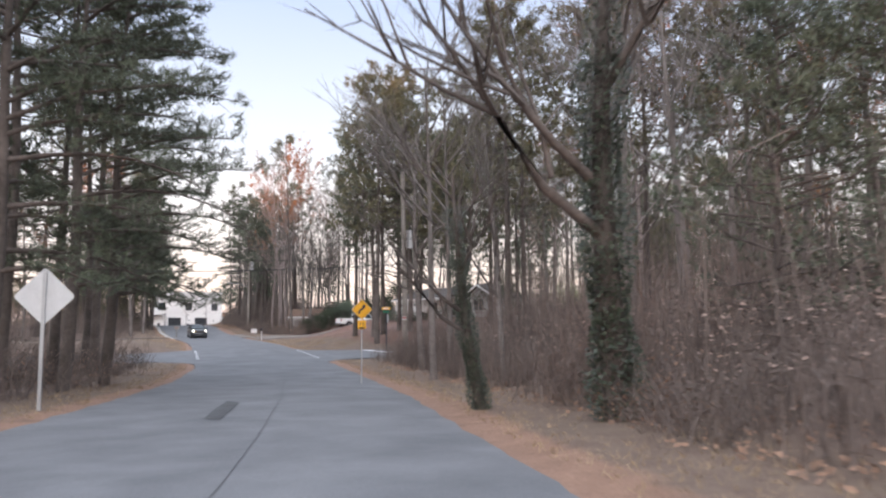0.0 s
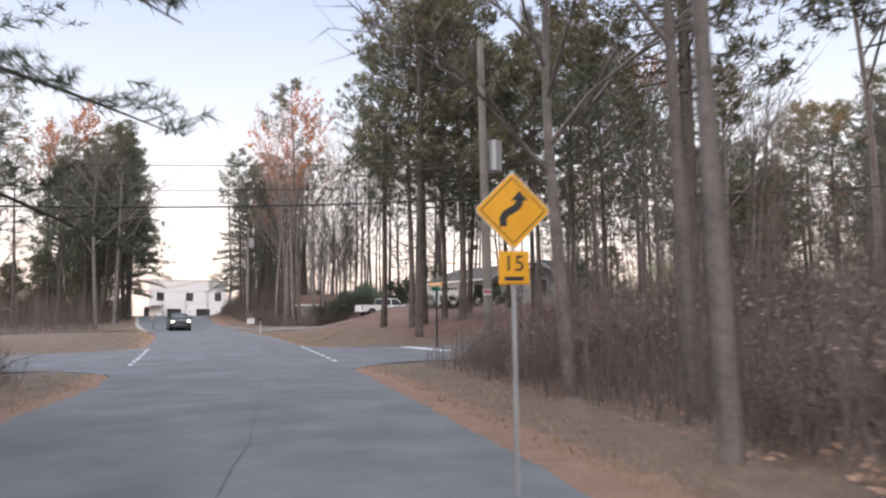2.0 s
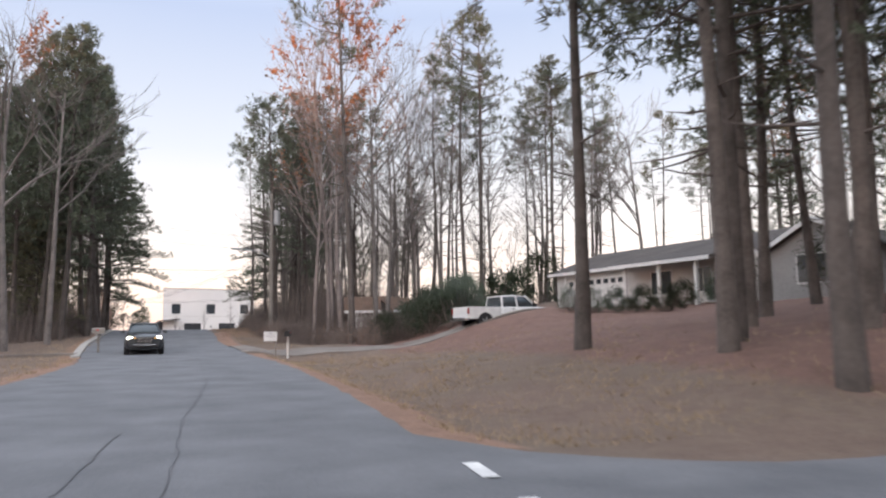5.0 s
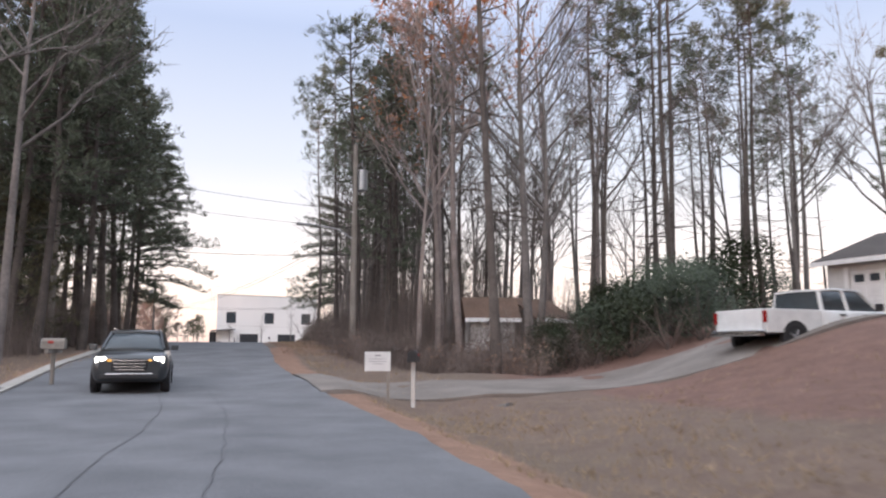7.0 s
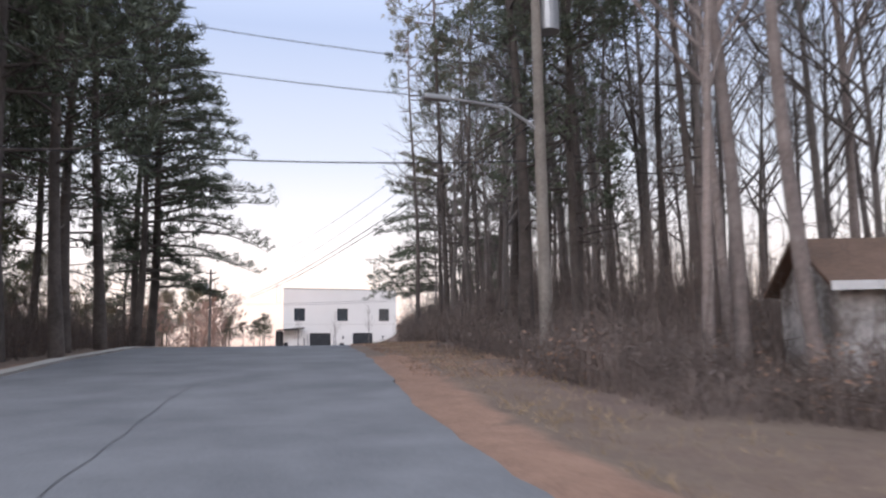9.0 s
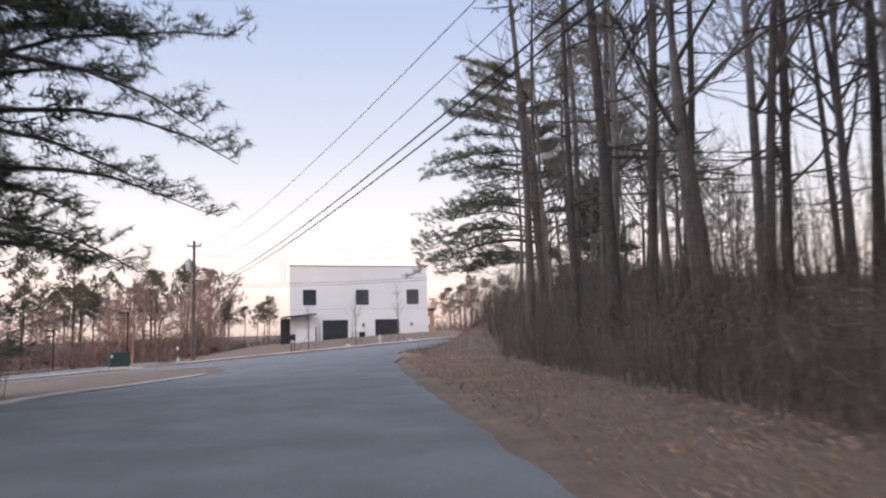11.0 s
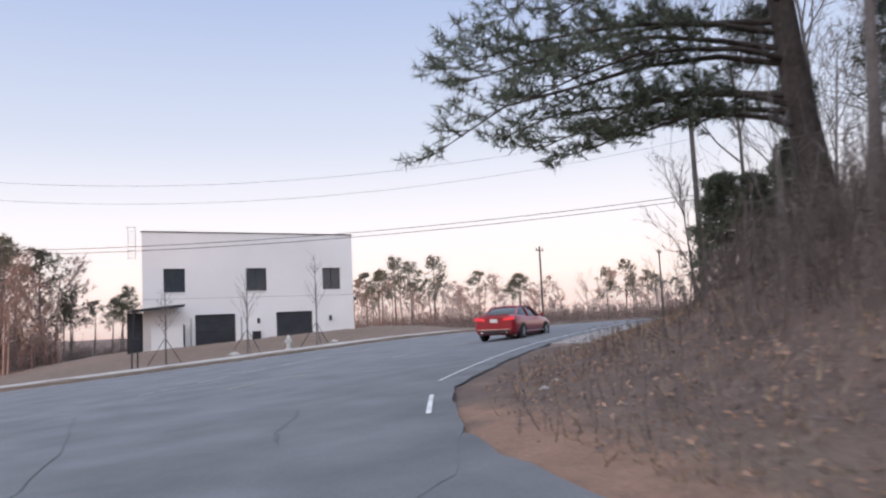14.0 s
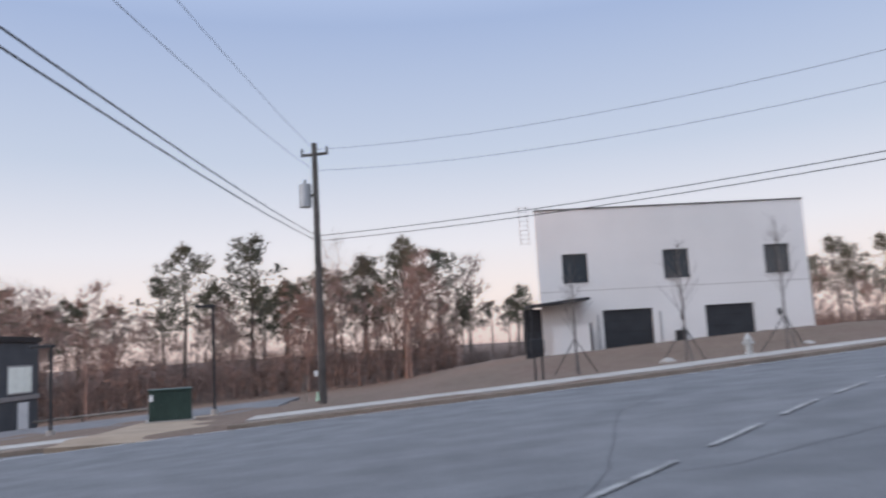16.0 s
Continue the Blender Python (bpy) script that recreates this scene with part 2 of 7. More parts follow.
def plane(x, y):
    xs = np.where(x > 10, 10 + 8 * (1 - np.exp(-(np.maximum(x, 10) - 10) / 8)), x)
    xs = np.where(xs < -40, -40 + (xs + 40) * 0.15, xs)
    yy = np.clip(y, -90, 10)
    return -1.15 + 0.059 * xs - 0.0238 * yy


E_R, E_L = 2.05, -4.25          # the drive's edges, offset from the path


def edge_r(s):
    return np.interp(s, [0, 130, 145, 182, 193, 200], [E_R, E_R, 1.45, 1.55, 2.35, 2.6])


def edge_l(s):
    return np.interp(s, [0, 130, 145, 200], [E_R, E_R, 1.45, 1.45]) - 6.3


MAIN_FAR = -17.0


def main_far(x):
    """The far, kerbed edge of the main road."""
    return np.interp(x, [-130, -16, -4, 1, 5, 9, 14, 130], [-21.4, -21.4, -21.0, -20.2, -18.9, -17.8, -17.2, -17.0])


def main_near(x):
    """The near edge of the main road."""
    return np.interp(x, [-80, -22, -17, -14, -12.2, -8.5, -6.2, -5.0, -4.0, -3.05, -1.2, 0.6, 3.9, 8.0, 12.4, 20, 30, 60, 140], [-28.5, -29, -31.5, -35.5, -41, -53, -51.6, -49.7, -47.9, -46.3, -44.4, -42.6, -39.7, -37.0, -34.6, -31.6, -29.4, -28.0, -28.0])


CROSS_S0, CROSS_S1 = 100.0, 108.4


def height(x, y):
    x, y = np.asarray(x, float), np.asarray(y, float)
    s, lat, zr = along(x, y)
    w = smooth(y, -74, -52)
    base = zr * (1 - w) + plane(x, y) * w
    out = base.copy()
    # right hand side
    woods = (1 - smooth(s, 92, 99)) * smooth(lat, 3.2, 15) * 2.1
    lo, hi = np.interp(s, [125, 138], [4, 9.0]), np.interp(s, [125, 138], [12, 15])
    rise = np.clip((lat - lo) / (hi - lo), 0, 1)
    rise = rise * rise * (3 - 2 * rise)
    ending = 1 - smooth(s - 0.35 * np.clip(lat - 9, 0, 20), 143, 151)
    yard = smooth(s, 108.5, 113) * ending * (rise + smooth(lat, 9, 24) * 1.15 - 0.22 * smooth(lat, 2.2, 3.2) * (1 - smooth(lat, 3.6, 5.5)))
    yard = yard - 0.35 * smooth(s, 141, 146) * (1 - smooth(s, 155, 165)) * smooth(lat, 3.5, 7) * (1 - smooth(lat, 14, 22))
    rough = smooth(s, 150, 160) * (1 - smooth(y, -64, -56)) * smooth(lat, 2.5, 14) * 0.9
    bank = smooth(y, -64, -54) * smooth(x, -8, 22) * 0 + smooth(y, -62, -52) * 2.1 * smooth(main_near(x) - y, 1.2, 11) * smooth(lat + (x + 7) * 0.2, 2.2, 9)
    left = -0.10 * smooth(-lat, 5, 12) * (1 - smooth(y, -70, -60)) + 0.45 * smooth(s, 109, 113) * (1 - smooth(s, 120, 128)) * smooth(-lat, 4.6, 7.5)
    fade = 1 - smooth(np.hypot(x + 20, y + 110), 160, 420)
    knoll = 0.58 * np.exp(-(((x + 7.5) / 4.5) ** 2 + ((y + 107.2) / 4.0) ** 2))
    fill = 0.20 * np.exp(-(((x + 17.2) / 1.7) ** 2 + ((y + 101.4) / 2.4) ** 2))
    out += (woods + fill + yard + rough + bank + left + knoll) * fade
    # the built-up yard in front of the white building
    out += smooth(y, MAIN_FAR + 4.5, -5) * smooth(x, -10, 1) * (1 - smooth(x, 16, 24)) * (1 - smooth(y, 14, 30)) * 0.75
    # verge and pavement stand as high as the kerb
    out += 0.13 * smooth(y - main_far(x), 0.12, 0.3)
    # a field that falls gently away on the far side
    out += -0.5 * smooth(y, -6, 20) * (1 - smooth(x, -12, -2))
    return out


def bumps(x, y, amp=0.05):
    return amp * (np.sin(x * 1.31 + 0.7 * np.sin(y * 0.9)) * np.sin(y * 1.13 + 0.5) + 0.6 * np.sin(x * 2.9 + y * 0.6) * np.sin(y * 2.3 - x * 0.4))


def gz(x, y):
    return float(height(np.array([x]), np.array([y]))[0])


def spaced(lo, hi, step, far, grow=1.35):
    v = list(np.arange(lo, hi + 1e-6, step))
    d = step
    while v[-1] < far:
        d *= grow
        v.append(v[-1] + d)
    d = step
    while v[0] > -far:
        d *= grow
        v.insert(0, v[0] - d)
    return np.array(v)


def mesh_ob(name, verts, faces, material, parent=None, smooth_shade=False):
    me = bpy.data.meshes.new(name)
    me.from_pydata([tuple(map(float, v)) for v in verts], [], [tuple(map(int, f)) for f in faces])
    me.materials.append(material)
    if smooth_shade:
        me.polygons.foreach_set("use_smooth", [True] * len(me.polygons))
    me.update()
    ob = new(name, me)
    if parent is not None:
        ob.parent = parent
    return ob


gx, gy = spaced(-62, 40, 0.8, 2200), spaced(-200, 24, 0.8, 2200)
GX, GY = np.meshgrid(gx, gy)
S_, LAT, _ = along(GX, GY)
GZ = height(GX, GY)
on_drive = (LAT > edge_l(S_) - 0.15) & (LAT < edge_r(S_) + 0.12) & (GY < -44)
on_cross = (S_ > CROSS_S0 - 0.4) & (S_ < CROSS_S1 + 0.4) & (np.abs(LAT) < 118)
on_main = (GY > main_near(GX) - 0.12) & (GY < main_far(GX) + 0.3) & (np.abs(GX) < 130)
walk_strip = (GY > main_far(GX) + 2.0) & (GY < main_far(GX) + 4.0) & (np.abs(GX) < 125)
flat = on_drive | on_cross | on_main | walk_strip
edge_dist = np.minimum(np.minimum(np.abs(LAT - edge_r(S_)), np.abs(LAT - edge_l(S_))), np.abs(main_near(GX) - GY) * 0.6)
GZ = np.where(flat, GZ - 0.05, GZ + bumps(GX, GY) * smooth(edge_dist, 0.4, 2.5))
nx, ny = len(gx), len(gy)
quads = [(j * nx + i, j * nx + i + 1, (j + 1) * nx + i + 1, (j + 1) * nx + i) for j in range(ny - 1) for i in range(nx - 1)]


def ground_material():
    m = bpy.data.materials.new("ground_cover")
    m.use_nodes = True
    n, l = m.node_tree.nodes, m.node_tree.links
    p = n["Principled BSDF"]
    p.inputs["Roughness"].default_value = 0.95
    co, att, sep = n.new("ShaderNodeTexCoord"), n.new("ShaderNodeAttribute"), n.new("ShaderNodeSeparateColor")
    att.attribute_name = "zone"
    l.new(att.outputs["Color"], sep.inputs[0])

    def noise(scale, detail=6):
        t = n.new("ShaderNodeTexNoise")
        t.inputs["Scale"].default_value, t.inputs["Detail"].default_value = scale, detail
        t.inputs["Roughness"].default_value = 0.62
        l.new(co.outputs["Object"], t.inputs["Vector"])
        return t.outputs[0]

    big, mid, small = noise(0.25), noise(2.2), noise(26, 4)

    def tone(a, b, src, lo=0.35, hi=0.68):
        r = n.new("ShaderNodeValToRGB")
        r.color_ramp.elements[0].position, r.color_ramp.elements[1].position = lo, hi
        r.color_ramp.elements[0].color, r.color_ramp.elements[1].color = rgb(a), rgb(b)
        l.new(src, r.inputs[0])
        return r.outputs[0]

    def mix(fac, a, b):
        x = n.new("ShaderNodeMix")
        x.data_type = "RGBA"
        l.new(fac, x.inputs[0])
        l.new(a, x.inputs[6])
        l.new(b, x.inputs[7])
        return x.outputs[2]

    def soft(fac, src, w=0.55):
        """A mask whose border is broken by noise."""
        a, r = n.new("ShaderNodeMath"), n.new("ShaderNodeMapRange")
        a.operation = "MULTIPLY_ADD"
        l.new(src, a.inputs[0])
        a.inputs[1].default_value = w
        l.new(fac, a.inputs[2])
        r.inputs[1].default_value, r.inputs[2].default_value = 0.5 + w * 0.25, 0.5 + w * 0.75
        l.new(a.outputs[0], r.inputs[0])
        return r.outputs[0]

    def blend(a_sock, b_sock):
        a = n.new("ShaderNodeMath")
        a.operation = "MULTIPLY_ADD"
        l.new(b_sock, a.inputs[0])
        a.inputs[1].default_value = 0.55
        b = n.new("ShaderNodeMath")
        b.operation = "MULTIPLY"
        l.new(a_sock, b.inputs[0])
        b.inputs[1].default_value = 0.45
        l.new(b.outputs[0], a.inputs[2])
        return a.outputs[0]

    grain = blend(mid, small)
    grass = mix(soft(big, mid, 0.7), tone((0.105, 0.070, 0.052), (0.225, 0.155, 0.118), grain), tone((0.10, 0.072, 0.052), (0.19, 0.14, 0.102), grain))
    litter = tone((0.06, 0.042, 0.034), (0.205, 0.14, 0.11), grain)
    straw = tone((0.17, 0.098, 0.066), (0.33, 0.20, 0.138), grain)
    mulch = tone((0.11, 0.062, 0.047), (0.225, 0.13, 0.10), grain)
    c = mix(soft(sep.outputs[1], mid), grass, litter)
    c = mix(soft(sep.outputs[2], mid), c, mulch)
    c = mix(soft(sep.outputs[0], mid), c, straw)
    l.new(c, p.inputs["Base Color"])
    bmp = n.new("ShaderNodeBump")
    bmp.inputs["Strength"].default_value, bmp.inputs["Distance"].default_value = 0.7, 0.05
    l.new(grain, bmp.inputs["Height"])
    l.new(bmp.outputs[0], p.inputs["Normal"])
    return m


M_GROUND = ground_material()
ground = mesh_ob("ground", np.c_[GX.ravel(), GY.ravel(), GZ.ravel()], quads, M_GROUND, None, True)
tagged(ground, "dry winter ground of straw grass, leaf litter and pine needles", "ground", kind="structure")
z_straw = np.clip(1.1 - np.abs(LAT - edge_r(S_) - 0.3) / 0.9, 0, 1) * (GY < -44) * np.where(GY > -84, 0.45, 1.0) + np.clip(1.0 - np.abs(LAT - edge_l(S_) + 0.3) / 0.8, 0, 1) * (GY < -70)
z_straw = np.clip(z_straw + np.clip(1.2 - (main_near(GX) - GY - 1.2) / 2.6, 0, 1) * (GY > -62) * (main_near(GX) > GY) * (GX > -8) * 0.35, 0, 1)
woods_r = (1 - smooth(S_, 93, 97)) * smooth(LAT, 4.2, 6.0) + smooth(S_, 143, 150) * smooth(LAT, 2.6, 4.5) * (GY < MAIN_FAR - 6)
woods_l = (1 - smooth(S_, 96, 100)) * smooth(-LAT, 6.0, 8.0) + smooth(S_, 134, 142) * smooth(-LAT, 8.5, 11) * (1 - smooth(GY, -62, -56))
z_litter = np.clip(woods_r + woods_l + smooth(np.hypot(GX + 20, GY + 110), 150, 200) * (GY < -20) + smooth(GY, 24, 34), 0, 1)
z_mulch = np.clip(smooth(S_, 109.5, 111.5) * (1 - smooth(S_, 140, 147)) * smooth(LAT, 6.0, 9.0), 0, 1)
zone = ground.data.color_attributes.new("zone", "FLOAT_COLOR", "POINT")
zone.data.foreach_set("color", np.c_[z_straw.ravel(), z_litter.ravel(), z_mulch.ravel(), np.ones(nx * ny)].ravel().astype(np.float32))


# ---- roads ----
def sheet(name, us, rows, material, lift=0.0, skirt=0.14):
    """A road surface: rows[k] is a list of (x, y) across at step k; it follows the ground and has turned-down edges."""
    verts, faces = [], []
    m = len(rows[0])
    allxy = np.array(rows).reshape(-1, 2)
    zz = height(allxy[:, 0], allxy[:, 1]).reshape(len(rows), m)
    for r, zrow in zip(rows, zz):
        verts += [(*r[0], zrow[0] - skirt), (*r[0], zrow[0] + lift)]
        for k, (p, z) in enumerate(zip(r, zrow)):
            crown = 0.0
            verts.append((*p, z + lift + crown))
        verts += [(*r[-1], zrow[-1] + lift), (*r[-1], zrow[-1] - skirt)]
    w = m + 4
    for j in range(len(rows) - 1):
        for i in (k for k in range(w - 1) if k not in (1, w - 3)):
            faces.append((j * w + i, j * w + i + 1, (j + 1) * w + i + 1, (j + 1) * w + i))
    return mesh_ob(name, verts, faces, material, None, True)


rng = np.random.default_rng(4)
rows = []
for s in np.arange(-20, 197.5, 0.5):
    jl, jr = rng.normal(0, 0.025), rng.normal(0, 0.025)
    a, b = float(edge_l(s)) + jl, float(edge_r(s)) + jr
    rows.append([at(s, a + (b - a) * k / 8) for k in range(9)])
drive = tagged(sheet("road", None, rows, M_ASPHALT, 0.012), "worn grey two-lane asphalt road between pines", "road", kind="structure")
for side in (1, -1):
    rows = []
    lo = E_R - 0.4 if side > 0 else -E_L - 0.4
    for k, d in enumerate(np.arange(lo, 118, 0.6)):
        flare = 3.2 * max(0.0, 1 - (d - lo) / 3.4) ** 2
        c0, c1 = CROSS_S0 - flare, CROSS_S1 + flare
        rows.append([at(c0 + (c1 - c0) * j / 8, side * d) for j in range(9)][::side])
    tagged(sheet("side_street", None, rows, M_ASPHALT, 0.006), "grey asphalt side street that meets the road", "road", kind="structure")
rows = []
for x in np.r_[np.arange(-120, -13, 1.0), np.arange(-13, 14, 0.2), np.arange(14, 130, 1.0)]:
    a, b = float(main_near(x)) + 0.05 * math.sin(x * 5.3) * math.sin(x * 2.1), float(main_far(x))
    rows.append([(x, a + (b - a) * k / 10) for k in range(11)])
main_road = tagged(sheet("main_road", None, rows, M_ASPHALT, 0.016), "wide asphalt main road climbing past the white building", "road", kind="structure")


def strip(name, pts, width, material, lift=0.03, parent=None):
    """A flat painted or sealed line along points on the ground."""
    pts = np.array(pts, float)
    d = np.gradient(pts, axis=0)
    d /= np.hypot(*d.T)[:, None]
    nrm = np.c_[d[:, 1], -d[:, 0]]
    a, b = pts - nrm * width / 2, pts + nrm * width / 2
    za, zb = height(a[:, 0], a[:, 1]), height(b[:, 0], b[:, 1])
    verts = [(*p, z + lift) for p, z in zip(a, za)] + [(*p, z + lift) for p, z in zip(b, zb)]
    n_ = len(pts)
    return mesh_ob(name, verts, [(i, i + 1, n_ + i + 1, n_ + i) for i in range(n_ - 1)], material, parent)


# ---- helpers for things ----
def part(name, bm, material, parent, label=""):
    """Links a bmesh as one mesh object under a thing or under a part."""
    me = bpy.data.meshes.new(name)
    bm.to_mesh(me)
    bm.free()
    me.materials.append(material)
    ob = new(name, me)
    if parent is not None:
        ob.parent = parent
    if label:
        ob["label"] = label
    return ob


def thing(name, m, label, category, group=""):
    ob = new(name)
    ob.matrix_world = m
    return tagged(ob, label, category, group)


def box(bm, x0, x1, y0, y1, z0, z1, bevel=0.0):
    r = bmesh.ops.create_cube(bm, size=1.0)
    for v in r["verts"]:
        v.co = Vector(((x0 + x1) / 2 + v.co.x * (x1 - x0), (y0 + y1) / 2 + v.co.y * (y1 - y0), (z0 + z1) / 2 + v.co.z * (z1 - z0)))
    if bevel:
        es = list({e for v in r["verts"] for e in v.link_edges})
        bmesh.ops.bevel(bm, geom=es, offset=bevel, segments=2, affect="EDGES", profile=0.5)
    return bm


def boxed(x0, x1, y0, y1, z0, z1, bevel=0.0):
    return box(bmesh.new(), x0, x1, y0, y1, z0, z1, bevel)


def rod(bm, a, b, r0, r1=None, n=10):
    a, b = Vector(a), Vector(b)
    r1 = r0 if r1 is None else r1
    q = (b - a).to_track_quat("Z", "Y").to_matrix().to_4x4()
    bmesh.ops.create_cone(bm, cap_ends=True, segments=n, radius1=r0, radius2=r1, depth=(b - a).length, matrix=Matrix.Translation((a + b) / 2) @ q)
    return bm


def prism(bm, pts, y0, y1, axis="y"):
    """A shape given by corner points in two axes, with depth along the third."""
    def put(p, d):
        return {"y": (p[0], d, p[1]), "x": (d, p[0], p[1]), "z": (p[0], p[1], d)}[axis]
    a, b = [bm.verts.new(put(p, y0)) for p in pts], [bm.verts.new(put(p, y1)) for p in pts]
    n_ = len(pts)
    bm.faces.new(a)
    bm.faces.new(b[::-1])
    for i in range(n_):
        bm.faces.new((a[i], b[i], b[(i + 1) % n_], a[(i + 1) % n_]))
    bmesh.ops.recalc_face_normals(bm, faces=bm.faces)
    return bm


class Raw:
    """Collects vertices and faces quickly."""

    def __init__(self):
        self.v, self.f = [], []

    def tube(self, pts, radii, n=6):
        base = len(self.v)
        pts = [Vector(p) for p in pts]
        for i, (p, r) in enumerate(zip(pts, radii)):
            d = (pts[min(i + 1, len(pts) - 1)] - pts[max(i - 1, 0)]).normalized()
            a = d.orthogonal().normalized()
            b = d.cross(a)
            for k in range(n):
                t = 2 * math.pi * k / n
                self.v.append(p + (a * math.cos(t) + b * math.sin(t)) * r)
        for i in range(len(pts) - 1):
            for k in range(n):
                self.f.append((base + i * n + k, base + i * n + (k + 1) % n, base + (i + 1) * n + (k + 1) % n, base + (i + 1) * n + k))
        return self

    def blade(self, p, d, length, width, rnd):
        """A thin pointed leaf or needle bundle."""
        side = Vector((rnd.uniform(-1, 1), rnd.uniform(-1, 1), rnd.uniform(-1, 1))).cross(d)
        if side.length < 1e-4:
            return
        side = side.normalized() * width / 2
        b = len(self.v)
        self.v += [p - side, p + side, p + d * length]
        self.f.append((b, b + 1, b + 2))

    def leaf(self, p, size, rnd):
        d = Vector((rnd.gauss(0, 1), rnd.gauss(0, 1), rnd.gauss(0, 1))).normalized()
        e = d.orthogonal().normalized() * size * 0.55
        d = d * size
        b = len(self.v)
        self.v += [p - d * 0.5, p + e * 0.5, p + d * 0.5, p - e * 0.5]
        self.f.append((b, b + 1, b + 2, b + 3))

    def bm(self):
        out = bmesh.new()
        vs = [out.verts.new(v) for v in self.v]
        for f in self.f:
            out.faces.new([vs[k] for k in f])
        return out

    def ob(self, name, material, parent, smooth_shade=False):
        return mesh_ob(name, self.v, self.f, material, parent, smooth_shade)


def unit(rnd, up=0.0):
    return (Vector((rnd.gauss(0, 1), rnd.gauss(0, 1), rnd.gauss(0, 1))).normalized() + Vector((0, 0, up))).normalized()


# ---- trees ----
PARK = pose(0, 0, -400)


def trunk_line(rnd, tall, lean=0.03, wave=0.12, n=9):
    lx, ly = rnd.uniform(-lean, lean), rnd.uniform(-lean, lean)
    ph = rnd.uniform(0, 6)
    return [Vector((lx * z + wave * math.sin(z * 0.35 + ph), ly * z + wave * math.cos(z * 0.3 + ph * 2), z)) for z in (tall * k / (n - 1) for k in range(n))]


def on_line(line, f):
    k = min(int(f * (len(line) - 1)), len(line) - 2)
    return line[k].lerp(line[k + 1], f * (len(line) - 1) - k)


def make_pine(seed, tall, crown_from, spread, branches, tufts, needle, name="pine_tree", shape=1.0, stubs=8, r0=0.2, low=0, nb=8, blade=(0.18, 0.32, 0.044), way=None, clump=1.0):
    """A tall pine: bare scaly trunk, dead stubs, and a ragged crown of needle tufts."""
    rnd = random.Random(seed)
    tree = new(name)
    line = trunk_line(rnd, tall)
    wood = Raw()
    wood.tube([line[0] - Vector((0, 0, 0.5))] + line, [r0 * 1.5] + [r0 * (1 - 0.86 * k / (len(line) - 1)) * (1.22 if k == 0 else 1) for k in range(len(line))], 9)
    green = Raw()
    for _ in range(stubs):
        f = rnd.uniform(0.18, crown_from)
        p, a = on_line(line, f), rnd.uniform(0, 6.28)
        L = rnd.uniform(0.5, 1.9)
        d = Vector((math.cos(a), math.sin(a), rnd.uniform(-0.25, 0.3)))
        wood.tube([p, p + d * L * 0.6 + Vector((0, 0, -0.05)), p + d * L], [0.035, 0.022, 0.008], 4)
    for i in range(branches + low):
        f = crown_from + (1 - crown_from) * ((i + rnd.random()) / branches) ** 0.85 if i < branches else rnd.uniform(0.28, crown_from)
        f = min(f, 0.995)
        p, a = on_line(line, f), (rnd.uniform(0, 6.28) if way is None or rnd.random() < 0.35 else rnd.gauss(way, 0.5))
        g = (f - crown_from) / (1 - crown_from) if i < branches else 0.0
        L = spread * (0.45 + 0.75 * math.sin(math.pi * min(1, 0.22 + 0.75 * g)) ** shape) * rnd.uniform(0.55, 1.15) * (1 - 0.55 * max(0, g) ** 2)
        rise = rnd.uniform(-0.12, 0.28) + 0.5 * max(0, g)
        d = Vector((math.cos(a), math.sin(a), rise)).normalized()
        mid = p + d * L * 0.55 + Vector((0, 0, -0.07 * L))
        tip = p + d * L + Vector((0, 0, rnd.uniform(0, 0.12) * L))
        wood.tube([p, mid, tip], [0.036 + 0.012 * (1 - g), 0.02, 0.006], 4)
        clumps = [tip, mid.lerp(tip, 0.55)]
        for k in range(5):
            q = p.lerp(mid, rnd.uniform(0.5, 1)) if k == 0 else mid.lerp(tip, rnd.uniform(0, 0.9))
            t = q + (d * 0.6 + unit(rnd) * 0.9).normalized() * L * rnd.uniform(0.16, 0.36)
            wood.tube([q, t], [0.016, 0.005], 3)
            clumps.append(t)
        for k in range(tufts):
            h = clumps[k % len(clumps)]
            c = h + Vector((rnd.gauss(0, 0.17), rnd.gauss(0, 0.17), rnd.gauss(0, 0.09))) * clump
            axis = ((h - mid).normalized() + unit(rnd, 0.5) * 0.7).normalized()
            for _ in range(nb):
                green.blade(c + axis * rnd.uniform(-0.1, 0.16) + unit(rnd) * 0.05, (axis + unit(rnd) * 0.9).normalized(), rnd.uniform(blade[0], blade[1]), blade[2], rnd)
    wood.ob("trunk", M_BARK, tree, True)
    green.ob("crown", needle, tree)
    return tree


